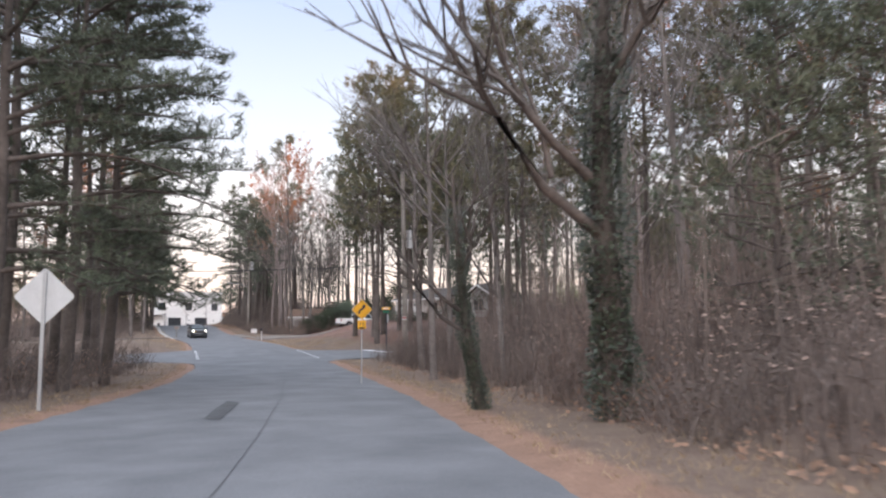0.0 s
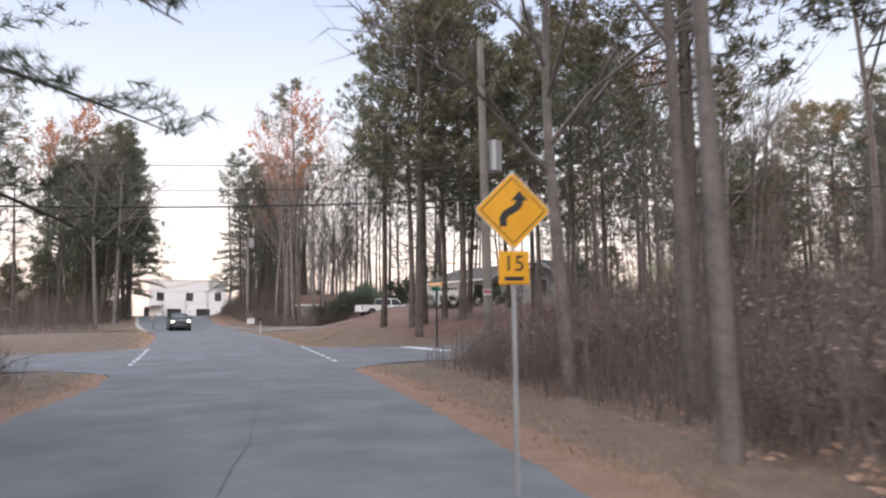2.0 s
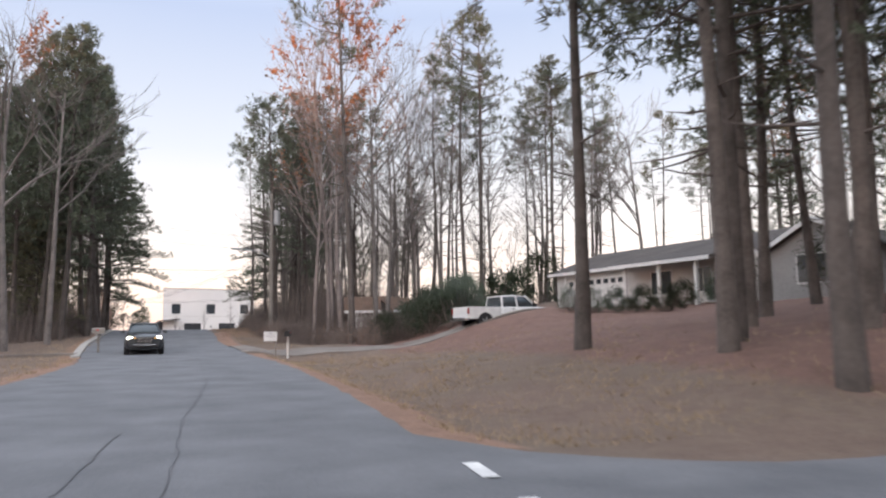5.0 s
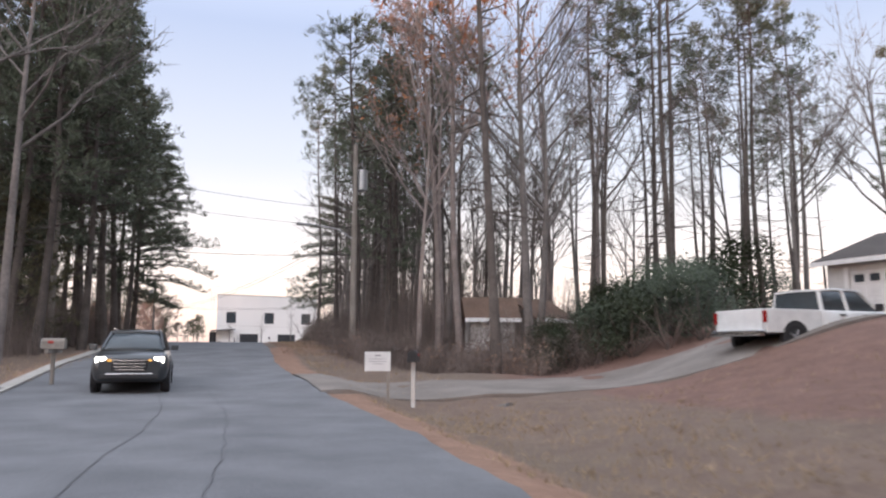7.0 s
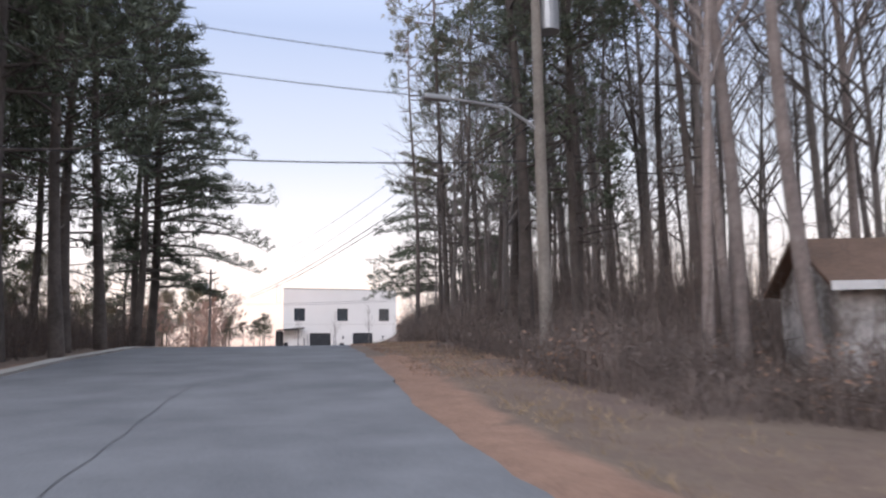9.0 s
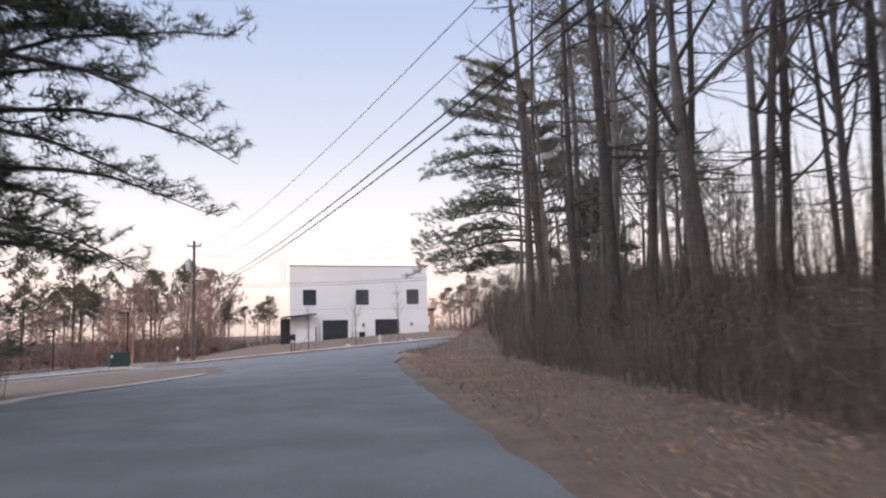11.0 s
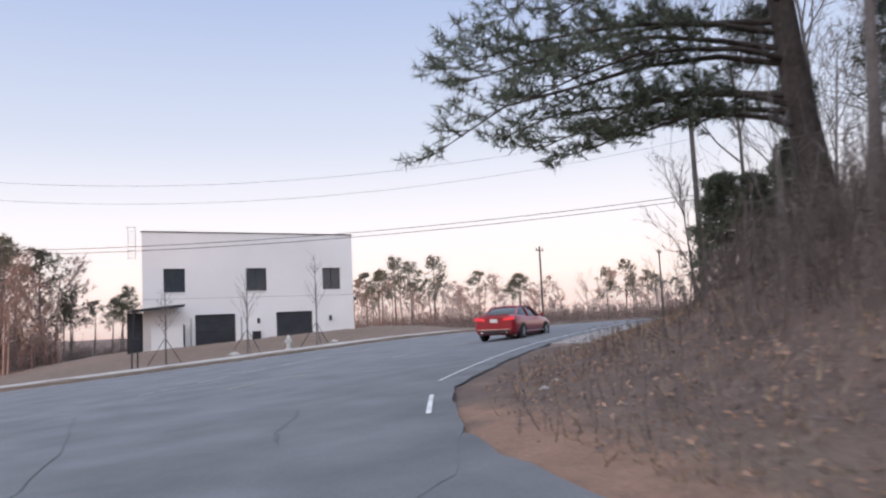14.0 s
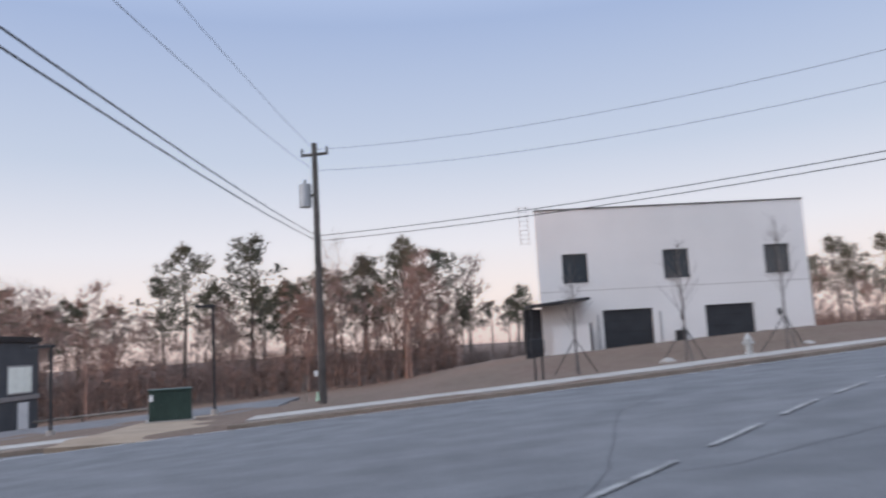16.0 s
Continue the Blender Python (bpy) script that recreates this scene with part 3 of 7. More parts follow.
def make_reach(seed, tall, r0, reach, boughs=36, lean=0.10, twigs=19, nb=24):
    """A pine whose long drooping boughs are flung out along +x, with brushes of needles on upturned twigs."""
    rnd = random.Random(seed)
    tree = new("pine_tree")
    line = [Vector((lean * z + 0.10 * math.sin(z * 0.5), 0.08 * math.cos(z * 0.4), z)) for z in (tall * k / 9 for k in range(10))]
    wood, green = Raw(), Raw()
    wood.tube([line[0] - Vector((0, 0, 0.8))] + line, [r0 * 1.35] + [r0 * (1 - 0.82 * k / 9) for k in range(10)], 10)
    for i in range(boughs):
        g = (i + rnd.random()) / boughs
        z = tall * (0.20 + 0.78 * g)
        p = on_line(line, z / tall)
        a = rnd.gauss(0, 0.42) if rnd.random() < 0.72 else rnd.uniform(1.2, 5.0)
        L = reach * (0.78 + 0.34 * math.sin(math.pi * min(1.0, 0.15 + g))) * rnd.uniform(0.6, 1.05) * (1 if abs(a) < 1.2 else 0.55) * (1 - 0.45 * g ** 3)
        d = Vector((math.cos(a), math.sin(a), 0))
        lift, drop = rnd.uniform(0.10, 0.28) + 0.25 * g, rnd.uniform(0.18, 0.34) * (1 - 0.7 * g)
        pts = [p + d * L * f + Vector((0, 0, L * (lift * f - drop * f * f * 1.4))) + unit(rnd) * 0.06 * L * f * (0 if f == 0 else 0.4) for f in (0, 0.2, 0.4, 0.6, 0.8, 1.0)]
        wood.tube(pts, [0.07, 0.055, 0.042, 0.03, 0.02, 0.008], 5)
        for k in range(twigs):
            f = 0.18 + 0.82 * (k + rnd.random()) / twigs
            q = on_line(pts, min(f, 0.999))
            side = Vector((-d.y, d.x, 0)) * (1 if k % 2 else -1)
            w = (d * rnd.uniform(0.4, 1.0) + side * rnd.uniform(0.2, 0.9) + Vector((0, 0, rnd.uniform(-0.25, 0.35)))).normalized()
            M = L * rnd.uniform(0.10, 0.22) * (1.25 - 0.5 * f)
            tip = q + w * M + Vector((0, 0, 0.12 * M))
            wood.tube([q, q + w * M * 0.5, tip], [0.016, 0.011, 0.005], 3)
            for c in (tip, q.lerp(tip, 0.55), tip + unit(rnd, 0.2) * 0.22, q.lerp(tip, 0.8) + unit(rnd) * 0.2):
                ax = (w + unit(rnd, 0.3) * 0.6).normalized()
                for _ in range(nb):
                    green.blade(c - ax * rnd.uniform(0, 0.30), (ax * 0.75 + unit(rnd) * 0.85).normalized(), rnd.uniform(0.13, 0.27), 0.020, rnd)
    wood.ob("trunk", M_BARK, tree, True)
    green.ob("crown", M_NEEDLE, tree)
    return tree


def make_bare(seed, tall, fork=0.45, width=0.16, leaves=0, leaf=None, name="bare_tree", depth=4, bark=None, twigs=2, spread=0.5, leaf_from=0.0, size=(0.12, 0.26), fine=0.03):
    """A leafless broadleaf tree: forked limbs down to fine twigs, now and then with leaves that hang on."""
    rnd = random.Random(seed)
    tree = new(name)
    line = trunk_line(rnd, tall * 0.78, 0.05, 0.16)
    stem, wood, crown = Raw(), Raw(), Raw()
    stem.tube([line[0] - Vector((0, 0, 0.5))] + line, [width * 1.4] + [width * (1 - 0.8 * k / (len(line) - 1)) for k in range(len(line))], 8)
    tips = []

    def grow(p, d, L, r, lv):
        mid = p + d * L * 0.5 + unit(rnd) * L * 0.07
        end = p + d * L + unit(rnd) * L * 0.05
        if lv <= 1:
            wood.tube([p, end], [r, r * 0.4], 3)
            tips.append((mid, end, d))
            return
        wood.tube([p, mid, end], [r, r * 0.75, r * 0.5], 5 if lv > 2 else 3)
        for _ in range(3):
            q = p.lerp(end, rnd.uniform(0.35, 1.0))
            grow(q, (d * 1.0 + unit(rnd, 0.35) * spread * 1.35).normalized(), L * rnd.uniform(0.5, 0.72), r * 0.5, lv - 1)
        grow(end, (d + unit(rnd, 0.3) * 0.35).normalized(), L * 0.7, r * 0.5, lv - 1)

    for i in range(9):
        f = fork + (0.99 - fork) * (i + rnd.random() * 0.7) / 9
        a = rnd.uniform(0, 6.28)
        d = Vector((math.cos(a) * spread * 1.6, math.sin(a) * spread * 1.6, 0.7 + 0.5 * f)).normalized()
        grow(on_line(line, f), d, tall * 0.22 * (1.15 - 0.5 * f), width * (0.6 - 0.42 * f), depth - 1)
    for mid, end, d in tips:
        for _ in range(twigs):
            crown_p = mid.lerp(end, rnd.uniform(0.1, 1))
            wood.blade(crown_p, (d + unit(rnd, 0.3) * 0.8).normalized(), tall * rnd.uniform(0.035, 0.075), fine, rnd)
    if leaves:
        high = [t for t in tips if t[1].z > leaf_from * tall]
        for _ in range(leaves):
            mid, end, d = rnd.choice(high)
            crown.leaf(mid.lerp(end, rnd.uniform(0, 1.3)) + unit(rnd) * rnd.uniform(0, 0.35), rnd.uniform(*size), rnd)
    stem.ob("trunk", bark or M_GREYBARK, tree, True)
    wood.ob("crown", bark or M_GREYBARK, tree, True)
    if leaves:
        crown.ob("foliage", leaf, tree)
    return tree


def make_brush(seed, tall, reach, stems, leaves=0, leaf=None, name="brush"):
    """A tangle of thin bare stems."""
    rnd = random.Random(seed)
    bush = new(name)
    wood, twig, crown = Raw(), Raw(), Raw()
    for _ in range(stems):
        p = Vector((rnd.gauss(0, reach * 0.42), rnd.gauss(0, reach * 0.42), -0.1))
        d = Vector((rnd.gauss(0, 0.35), rnd.gauss(0, 0.35), 1)).normalized()
        L = tall * rnd.uniform(0.4, 1.05)
        mid = p + d * L * 0.5 + unit(rnd) * 0.1
        end = mid + (d + unit(rnd) * 0.5).normalized() * L * 0.5
        wood.tube([p, mid, end], [0.012, 0.009, 0.003], 3)
        for _ in range(9):
            q = p.lerp(mid, rnd.random()) if rnd.random() < 0.4 else mid.lerp(end, rnd.random())
            twig.blade(q, (d * 0.6 + unit(rnd) * 0.9).normalized(), rnd.uniform(0.25, 0.7), 0.016, rnd)
        for _ in range(int(leaves)):
            crown.leaf(mid.lerp(end, rnd.uniform(-0.6, 1.1)) + unit(rnd) * 0.2, rnd.uniform(0.05, 0.12), rnd)
    wood.ob("stem_tangle", M_TWIG, bush)
    twig.ob("twig_haze", M_TWIG, bush)
    if leaves:
        crown.ob("foliage", leaf, bush)
    return bush


def make_shrub(seed, rx, ry, rz, leaves, leaf, name="evergreen_shrub", size=0.13):
    """A dense evergreen: stems inside an uneven cloud of leaves."""
    rnd = random.Random(seed)
    bush = new(name)
    wood, crown = Raw(), Raw()
    for _ in range(14):
        e = unit(rnd, 0.5)
        wood.tube([(0, 0, -0.1), Vector((e.x * rx * 0.5, e.y * ry * 0.5, rz * 0.5)), Vector((e.x * rx * 0.9, e.y * ry * 0.9, rz * (0.9 + e.z * 0.5)))], [0.03, 0.02, 0.006], 4)
    lumps = [(unit(rnd, 0.25), rnd.uniform(0.55, 1.0)) for _ in range(26)]
    for _ in range(leaves):
        e, k = rnd.choice(lumps)
        c = Vector((e.x * rx * k * 0.8, e.y * ry * k * 0.8, rz * (0.95 + e.z * k * 0.85))) + Vector(unit(rnd)) * rnd.uniform(0.1, 0.42) * min(rx, ry, rz)
        c.z = max(c.z, 0.04)
        crown.leaf(c, size * rnd.uniform(0.6, 1.3), rnd)
    wood.ob("stem_tangle", M_TWIG, bush)
    crown.ob("foliage", leaf, bush)
    return bush


def store(ob):
    ob.matrix_world = PARK
    return ob


FINE = (0.16, 0.30, 0.042)
PINES = [store(make_pine(11, 17, 0.55, 3.0, 34, 24, M_NEEDLE, nb=7, blade=FINE, clump=0.85)), store(make_pine(12, 20, 0.62, 2.7, 30, 24, M_NEEDLE, stubs=14, nb=7, blade=FINE, clump=0.85)),
         store(make_pine(13, 15, 0.42, 3.2, 36, 24, M_NEEDLE, low=4, nb=7, blade=FINE, clump=0.85)), store(make_pine(14, 18, 0.5, 3.4, 34, 24, M_NEEDLE2, shape=0.7, nb=7, blade=FINE, clump=0.85))]
DENSE = [store(make_pine(21, 15, 0.24, 2.3, 64, 28, M_NEEDLE, shape=0.8, r0=0.16, nb=6, blade=(0.16, 0.31, 0.048))), store(make_pine(22, 17, 0.32, 2.2, 60, 28, M_NEEDLE, shape=0.8, r0=0.16, nb=6, blade=(0.16, 0.31, 0.048)))]
SLIM = [store(make_pine(31, 19, 0.72, 2.0, 18, 21, M_NEEDLE, stubs=24, r0=0.15, blade=FINE, clump=0.85)), store(make_pine(32, 17, 0.68, 1.8, 18, 21, M_NEEDLE, stubs=20, r0=0.13, blade=FINE, clump=0.85))]
BARES = [store(make_bare(41, 13, 0.35, 0.13)), store(make_bare(42, 16, 0.5, 0.15)), store(make_bare(43, 11, 0.3, 0.1, spread=0.42)), store(make_bare(44, 15, 0.42, 0.17, spread=0.6))]
OAKS = [store(make_bare(51, 14, 0.4, 0.14, 1100, M_LEAF, "oak_tree", leaf_from=0.55)), store(make_bare(52, 12, 0.35, 0.12, 1400, M_LEAF, "oak_tree", leaf_from=0.3))]
RUSSETS = [store(make_bare(55, 10, 0.17, 0.11, 1500, M_PINKLEAF, "russet_tree", depth=4, bark=M_PINKBARK, twigs=11, spread=0.62, fine=0.034, size=(0.08, 0.16))), store(make_bare(56, 8.5, 0.17, 0.10, 1500, M_PINKLEAF, "russet_tree", depth=4, bark=M_PINKBARK, twigs=11, spread=0.62, fine=0.034, size=(0.08, 0.16)))]
BOUGHS = [store(make_pine(25, 16, 0.30, 4.0, 58, 42, M_NEEDLE, shape=0.7, r0=0.17, nb=6, blade=(0.18, 0.34, 0.054), clump=1.05)), store(make_pine(26, 17, 0.38, 3.8, 54, 42, M_NEEDLE2, shape=0.7, r0=0.17, nb=6, blade=(0.18, 0.34, 0.054), clump=1.05))]
REACH = [store(make_reach(27, 13.0, 0.34, 6.6, 46, 0.10, 24, 27)), store(make_reach(28, 14.0, 0.18, 4.1, 34, 0.03, 13, 18))]          # boughs flung out to one side
YOUNG = [store(make_pine(33, 9, 0.06, 2.7, 62, 21, M_NEEDLE, shape=0.8, r0=0.1, nb=6)), store(make_pine(34, 7, 0.05, 2.2, 56, 22, M_NEEDLE2, shape=0.8, r0=0.09))]
CEDAR = store(make_pine(35, 6, 0.03, 1.7, 95, 34, M_NEEDLE, "cedar_tree", shape=0.8, r0=0.09, nb=8))
FAR = [store(make_pine(28, 15, 0.48, 3.1, 26, 28, M_FARNEEDLE, shape=0.8, nb=6, blade=(0.28, 0.5, 0.10), clump=1.9, r0=0.24)), store(make_pine(29, 13, 0.60, 3.0, 20, 28, M_FARNEEDLE, shape=0.8, nb=6, blade=(0.28, 0.5, 0.10), clump=1.9, r0=0.22))]
TALLRUSSET = [store(make_bare(57, 17, 0.40, 0.13, 600, M_PINKLEAF, "russet_tree", bark=M_PALEBARK, spread=0.36, leaf_from=0.4)), store(make_bare(58, 16, 0.42, 0.13, 900, M_LEAF, "oak_tree", bark=M_PALEBARK, spread=0.38, leaf_from=0.66))]
# leaves only at the top: rusty, and their orange also stands for last sunlight
RUST_SUNTOP = store(make_bare(59, 20, 0.5, 0.16, 2000, M_LEAF, "oak_tree", bark=M_PALEBARK, spread=0.40, leaf_from=0.62, size=(0.16, 0.34)))
BRUSH = [store(make_brush(61, 1.9, 1.5, 70)), store(make_brush(62, 1.4, 1.3, 60, 5, M_DRYLEAF)), store(make_brush(63, 2.6, 1.6, 60))]
SHRUBS = [store(make_shrub(71, 1.3, 1.3, 1.0, 2800, M_BUSH, size=0.11)), store(make_shrub(72, 1.8, 1.6, 1.5, 3200, M_BUSH, size=0.11))]

M_PALEBUSH = islands(mat("pale_green_leaves", (0.20, 0.23, 0.11), (0.36, 0.38, 0.20), 0.8, 0.6, 0.0, 6), 0.7, 1.3)
PALE = store(make_shrub(73, 1.9, 1.7, 1.7, 3200, M_PALEBUSH, size=0.12))


def make_ivied():
    tree = make_bare(47, 15, 0.3, 0.3, spread=0.62, bark=M_BARK)
    line = trunk_line(random.Random(47), 15 * 0.78, 0.05, 0.16)
    rnd, ivy = random.Random(5), Raw()
    for _ in range(9000):
        z = rnd.uniform(0.0, 7.5) if rnd.random() < 0.85 else rnd.uniform(7, 10)
        o = on_line(line, z / line[-1].z)
        a, r = rnd.uniform(0, 6.28), 0.3 + rnd.uniform(0, 0.22) * (1 + 0.6 * math.sin(z * 2.1))
        ivy.leaf(Vector((o.x + math.cos(a) * r, o.y + math.sin(a) * r, z)), rnd.uniform(0.07, 0.15), rnd)
    ivy.ob("ivy", M_IVY, tree)
    return store(tree)


IVIED = make_ivied()
PINE_L = "tall pine with bare scaly trunk and ragged needle crown"
DENSE_L = "dense dark pine with needles low on its trunk"
SLIM_L = "slim pine with long bare trunk and dead stubs"
BARE_L = "leafless grey broadleaf tree with fine twigs"
OAK_L = "thin oak holding on to rusty orange leaves"
RUSSET_L = "bare tree with a haze of russet twigs"
BRUSH_L = "tangle of bare brown brush stems by the roadside"
SHRUB_L = "dark evergreen shrub of dense small leaves"


def plant(proto, x, y, scale=1.0, label="", category="tree", group="", turn=None, tilt=0.0, sink=0.05):
    rnd = random.Random(round(x * 131 + y * 17, 2))
    turn = rnd.uniform(0, 360) if turn is None else turn
    ob = copy_thing(proto, pose(x, y, gz(x, y) - sink, rnd.uniform(-tilt, tilt), rnd.uniform(-tilt, tilt), turn))
    ob.scale = (scale * rnd.uniform(0.94, 1.06),) * 2 + (scale,)
    return tagged(ob, label, category, group, "stuff" if category == "brush" else "")


def grove(protos, label, count, place, lo=0.85, hi=1.15, gap=1.6, seed=0, category="tree", group="", tilt=1.5):
    rnd, done = random.Random(seed), []
    tries = 0
    while len(done) < count and tries < count * 60:
        tries += 1
        x, y = place(rnd)
        if any((x - a) ** 2 + (y - b) ** 2 < gap * gap for a, b in done):
            continue
        done.append((x, y))
        plant(rnd.choice(protos), x, y, rnd.uniform(lo, hi), label, category, group, tilt=tilt)


def band(s0, s1, l0, l1):
    return lambda r: at(r.uniform(s0, s1), r.uniform(l0, l1))


def area(x0, x1, y0, y1):
    return lambda r: (r.uniform(x0, x1), r.uniform(y0, y1))


# left of the road before the crossing
for s, l, k in [(73, -8.6, 0), (78, -8.6, 1), (82, -8.4, 0), (86.5, -8.2, 4), (90.5, -7.6, 0), (92.5, -9.0, 3), (95.0, -8.8, 2), (76, -11.6, 1)]:
    x, y = at(s, l)
    plant((PINES + BOUGHS)[k], x, y, 0.95, PINE_L, group="pines by the road")
for s, l in [(76.5, -6.9), (80.5, -6.4), (84.2, -6.2)]:
    x, y = at(s, l)
    plant(REACH[1], x, y, 1.0, "pine with long low boughs reaching out over the road", group="pines by the road", turn=-25, sink=0.05)
grove(PINES + SLIM, PINE_L, 14, band(66, 97, -18, -9), 0.85, 1.1, 1.7, 1, group="pines by the road")
grove(SLIM + BARES, SLIM_L, 24, band(46, 97, -36, -17), 0.9, 1.1, 1.6, 2, group="pines by the road")
grove(BRUSH, BRUSH_L, 30, band(66, 98, -12, -6.3), 0.6, 1.0, 1.0, 3, "brush", "roadside brush")
# right-hand woods before the crossing
for x, y, k in [(-32.7, -156.0, 1), (-30.5, -153.9, 1), (-29.6, -150.4, 3), (-33.6, -160.2, 2)]:
    plant(BARES[k], x, y, 0.8, BARE_L, group="woods")
for x, y, sc in [(-38.0, -168.2, 0.72), (-38.1, -165.1, 0.36)]:
    ob = plant(IVIED, x, y, sc, "big forked tree with an ivy-covered trunk", group="woods")
    if sc < 0.5:
        ob.matrix_basis = Matrix.Translation((x, y, gz(x, y))) @ Matrix.Rotation(radians(-7), 4, Vector((0.55, 0.83, 0))) @ Matrix.Diagonal((sc, sc, sc, 1))
grove(BARES, BARE_L, 22, band(62, 85, 7.0, 24), 0.85, 1.15, 1.8, 5, group="woods")
grove(SLIM + BARES, SLIM_L, 17, band(56, 85, 11, 34), 0.85, 1.1, 1.8, 6, group="woods")
grove(BOUGHS, PINE_L, 2, band(66, 90, 12, 24), 0.7, 0.95, 2.5, 9, group="woods")
for s, l in [(92.5, 9.5), (95.5, 12.0), (90.0, 14.0)]:
    x, y = at(s, l)
    plant(BOUGHS[1], x, y, 0.95, PINE_L, group="woods")
for x, y, sc in [(-34.4, -168.6, 0.72), (-32.6, -169.8, 0.8)]:
    plant(YOUNG[0], x, y, sc, "bushy young evergreen with needles to the ground", group="woods")
for sd, l in [(90, 15.5), (91, 21.5)]:
    x, y = at(sd, l)
    plant(BOUGHS[1], x, y, 1.0, PINE_L, group="woods")
# set where crowns catch the last sun; the leaf colour carries part of that light
for x, y, sc in [(-7.0, -150.5, 0.85), (-1.0, -153.0, 0.9), (3.0, -124.0, 0.9), (-8.9, -91.6, 1.12), (-27.0, -75.0, 1.1), (-14.0, -148.5, 0.95)]:
    plant(RUST_SUNTOP, x, y, sc, "tall thin oak, rusty leafy top coloured orange for last sunlight too", group="rusty-topped oaks")
for x, y, p, sc in [(-9.4, -90.3, TALLRUSSET[0], 1.3), (-0.4, -85.9, TALLRUSSET[0], 1.3), (-25.4, -92.4, BARES[1], 1.05)]:
    plant(p, x, y, sc, BARE_L, group="tall bare trees")
grove(OAKS, OAK_L, 8, band(64, 88, 13, 28), 0.85, 1.1, 2.5, 7, group="woods")
grove(BRUSH, BRUSH_L, 34, band(62, 97, 5.2, 16), 0.6, 1.15, 0.9, 8, "brush", "roadside brush")
grove(BRUSH, BRUSH_L, 14, band(64, 84, 4.4, 6.2), 0.45, 0.75, 0.8, 53, "brush", "roadside brush")
# the pines in the yard on the corner
for x, y, k, sc in [(-16.6, -125.9, 4, 1.18), (-15.4, -127.6, 5, 1.12), (-14.2, -124.3, 5, 1.0), (-19.2, -129.8, 5, 1.12), (-12.6, -126.4, 4, 0.95), (-11.0, -122.8, 4, 1.0),
                    (-8.2, -125.4, 5, 0.95), (-5.6, -128.9, 4, 1.0), (-16.6, -121.6, 3, 0.95), (-9.6, -130.2, 5, 0.95), (-13.0, -131.0, 5, 0.9), (-7.0, -121.5, 4, 0.9), (-12.0, -134.5, 4, 0.85), (-17.8, -126.6, 1, 0.85)]:
    plant((PINES + BOUGHS)[k], x, y, sc, PINE_L, group="yard pines")
for x, y, k in [(-1.5, -127.5, 1), (-3.0, -132.0, 3), (-4.5, -124.8, 1), (0.5, -134.5, 0), (-8.0, -135.0, 1), (3.0, -131.0, 3), (1.5, -126.0, 1)]:
    plant(BARES[k], x, y, 1.1, BARE_L, group="yard pines")
grove(SLIM + SLIM + PINES, SLIM_L, 42, area(12, 46, -158, -98), 0.8, 1.05, 2.2, 10, group="woods behind the house")
grove(OAKS, OAK_L, 7, area(14, 40, -150, -104), 0.9, 1.15, 4.0, 11, group="woods behind the house")
grove(BOUGHS + YOUNG, PINE_L, 16, area(12, 38, -128, -106), 0.75, 1.1, 2.6, 59, group="woods behind the house")
grove(BOUGHS, PINE_L, 6, area(12, 34, -150, -122), 0.8, 1.0, 3.0, 34, group="woods behind the house")
grove(YOUNG, "bushy young pine with needles to the ground", 12, area(9, 30, -152, -120), 0.9, 1.4, 3.0, 44, group="woods behind the house")
# between the drive and the shed, and the dark wall of pines beyond
for x, y, p, sc in [(-11.4, -98.1, SLIM[0], 1.15), (-9.3, -97.0, BARES[1], 1.1), (-8.2, -96.3, BARES[3], 1.0), (-4.8, -99.0, SLIM[1], 1.05), (0.2, -89.5, SLIM[0], 0.95),
                    (2.8, -89.9, SLIM[1], 1.0), (6.5, -92.5, SLIM[0], 0.95), (-1.5, -86.0, BARES[0], 1.0), (-7.7, -87.3, SLIM[0], 0.9), (-8.6, -88.9, TALLRUSSET[0], 1.0), (-6.6, -86.4, BARES[1], 1.0), (-10.2, -90.4, TALLRUSSET[1], 0.95), (-1.8, -86, BARES[1], 1.1), (-2.5, -79, BARES[3], 1.1)]:
    plant(p, x, y, sc, SLIM_L if p in SLIM else BARE_L, group="trees by the shed")
grove(SLIM + BARES[:2], SLIM_L, 13, area(-3, 15, -97, -84), 0.95, 1.2, 1.8, 38, group="trees by the shed")
for x, y in [(4.5, -88.5), (11.0, -92.5)]:
    plant(BARES[1], x, y, 1.05, BARE_L, group="trees by the shed")
grove(SLIM, SLIM_L, 18, area(8, 40, -98, -72), 0.85, 1.05, 2.0, 12, group="trees by the shed")
grove(BARES, BARE_L, 7, area(-2, 26, -96, -70), 0.85, 1.05, 2.0, 35, group="trees by the shed")
grove(DENSE + PINES[:1], DENSE_L, 4, band(156, 168, 5.0, 9.5), 0.85, 1.05, 1.6, 13, group="dark pines")
for x, y, k, sc in [(-5.0, -61.9, 0, 1.0), (-3.9, -62.6, 1, 1.0), (-5.2, -66.4, 0, 1.1), (-4.6, -67.1, 1, 1.1)]:
    plant(SLIM[k], x, y, sc, SLIM_L, group="dark pines", tilt=2.0)
plant(REACH[0], 3.8, -48.0, 1.0, "leaning pine with long drooping boughs reaching over the bank", group="dark pines", turn=150, sink=gz(3.8, -48.0) - 1.1)
plant(REACH[1], -19.6, -69.8, 0.95, "pine with long low boughs reaching out over the road", group="left pine clump", turn=8)
plant(REACH[1], -19.0, -67.0, 0.95, "pine with long low boughs reaching out over the road", group="left pine clump", turn=0)
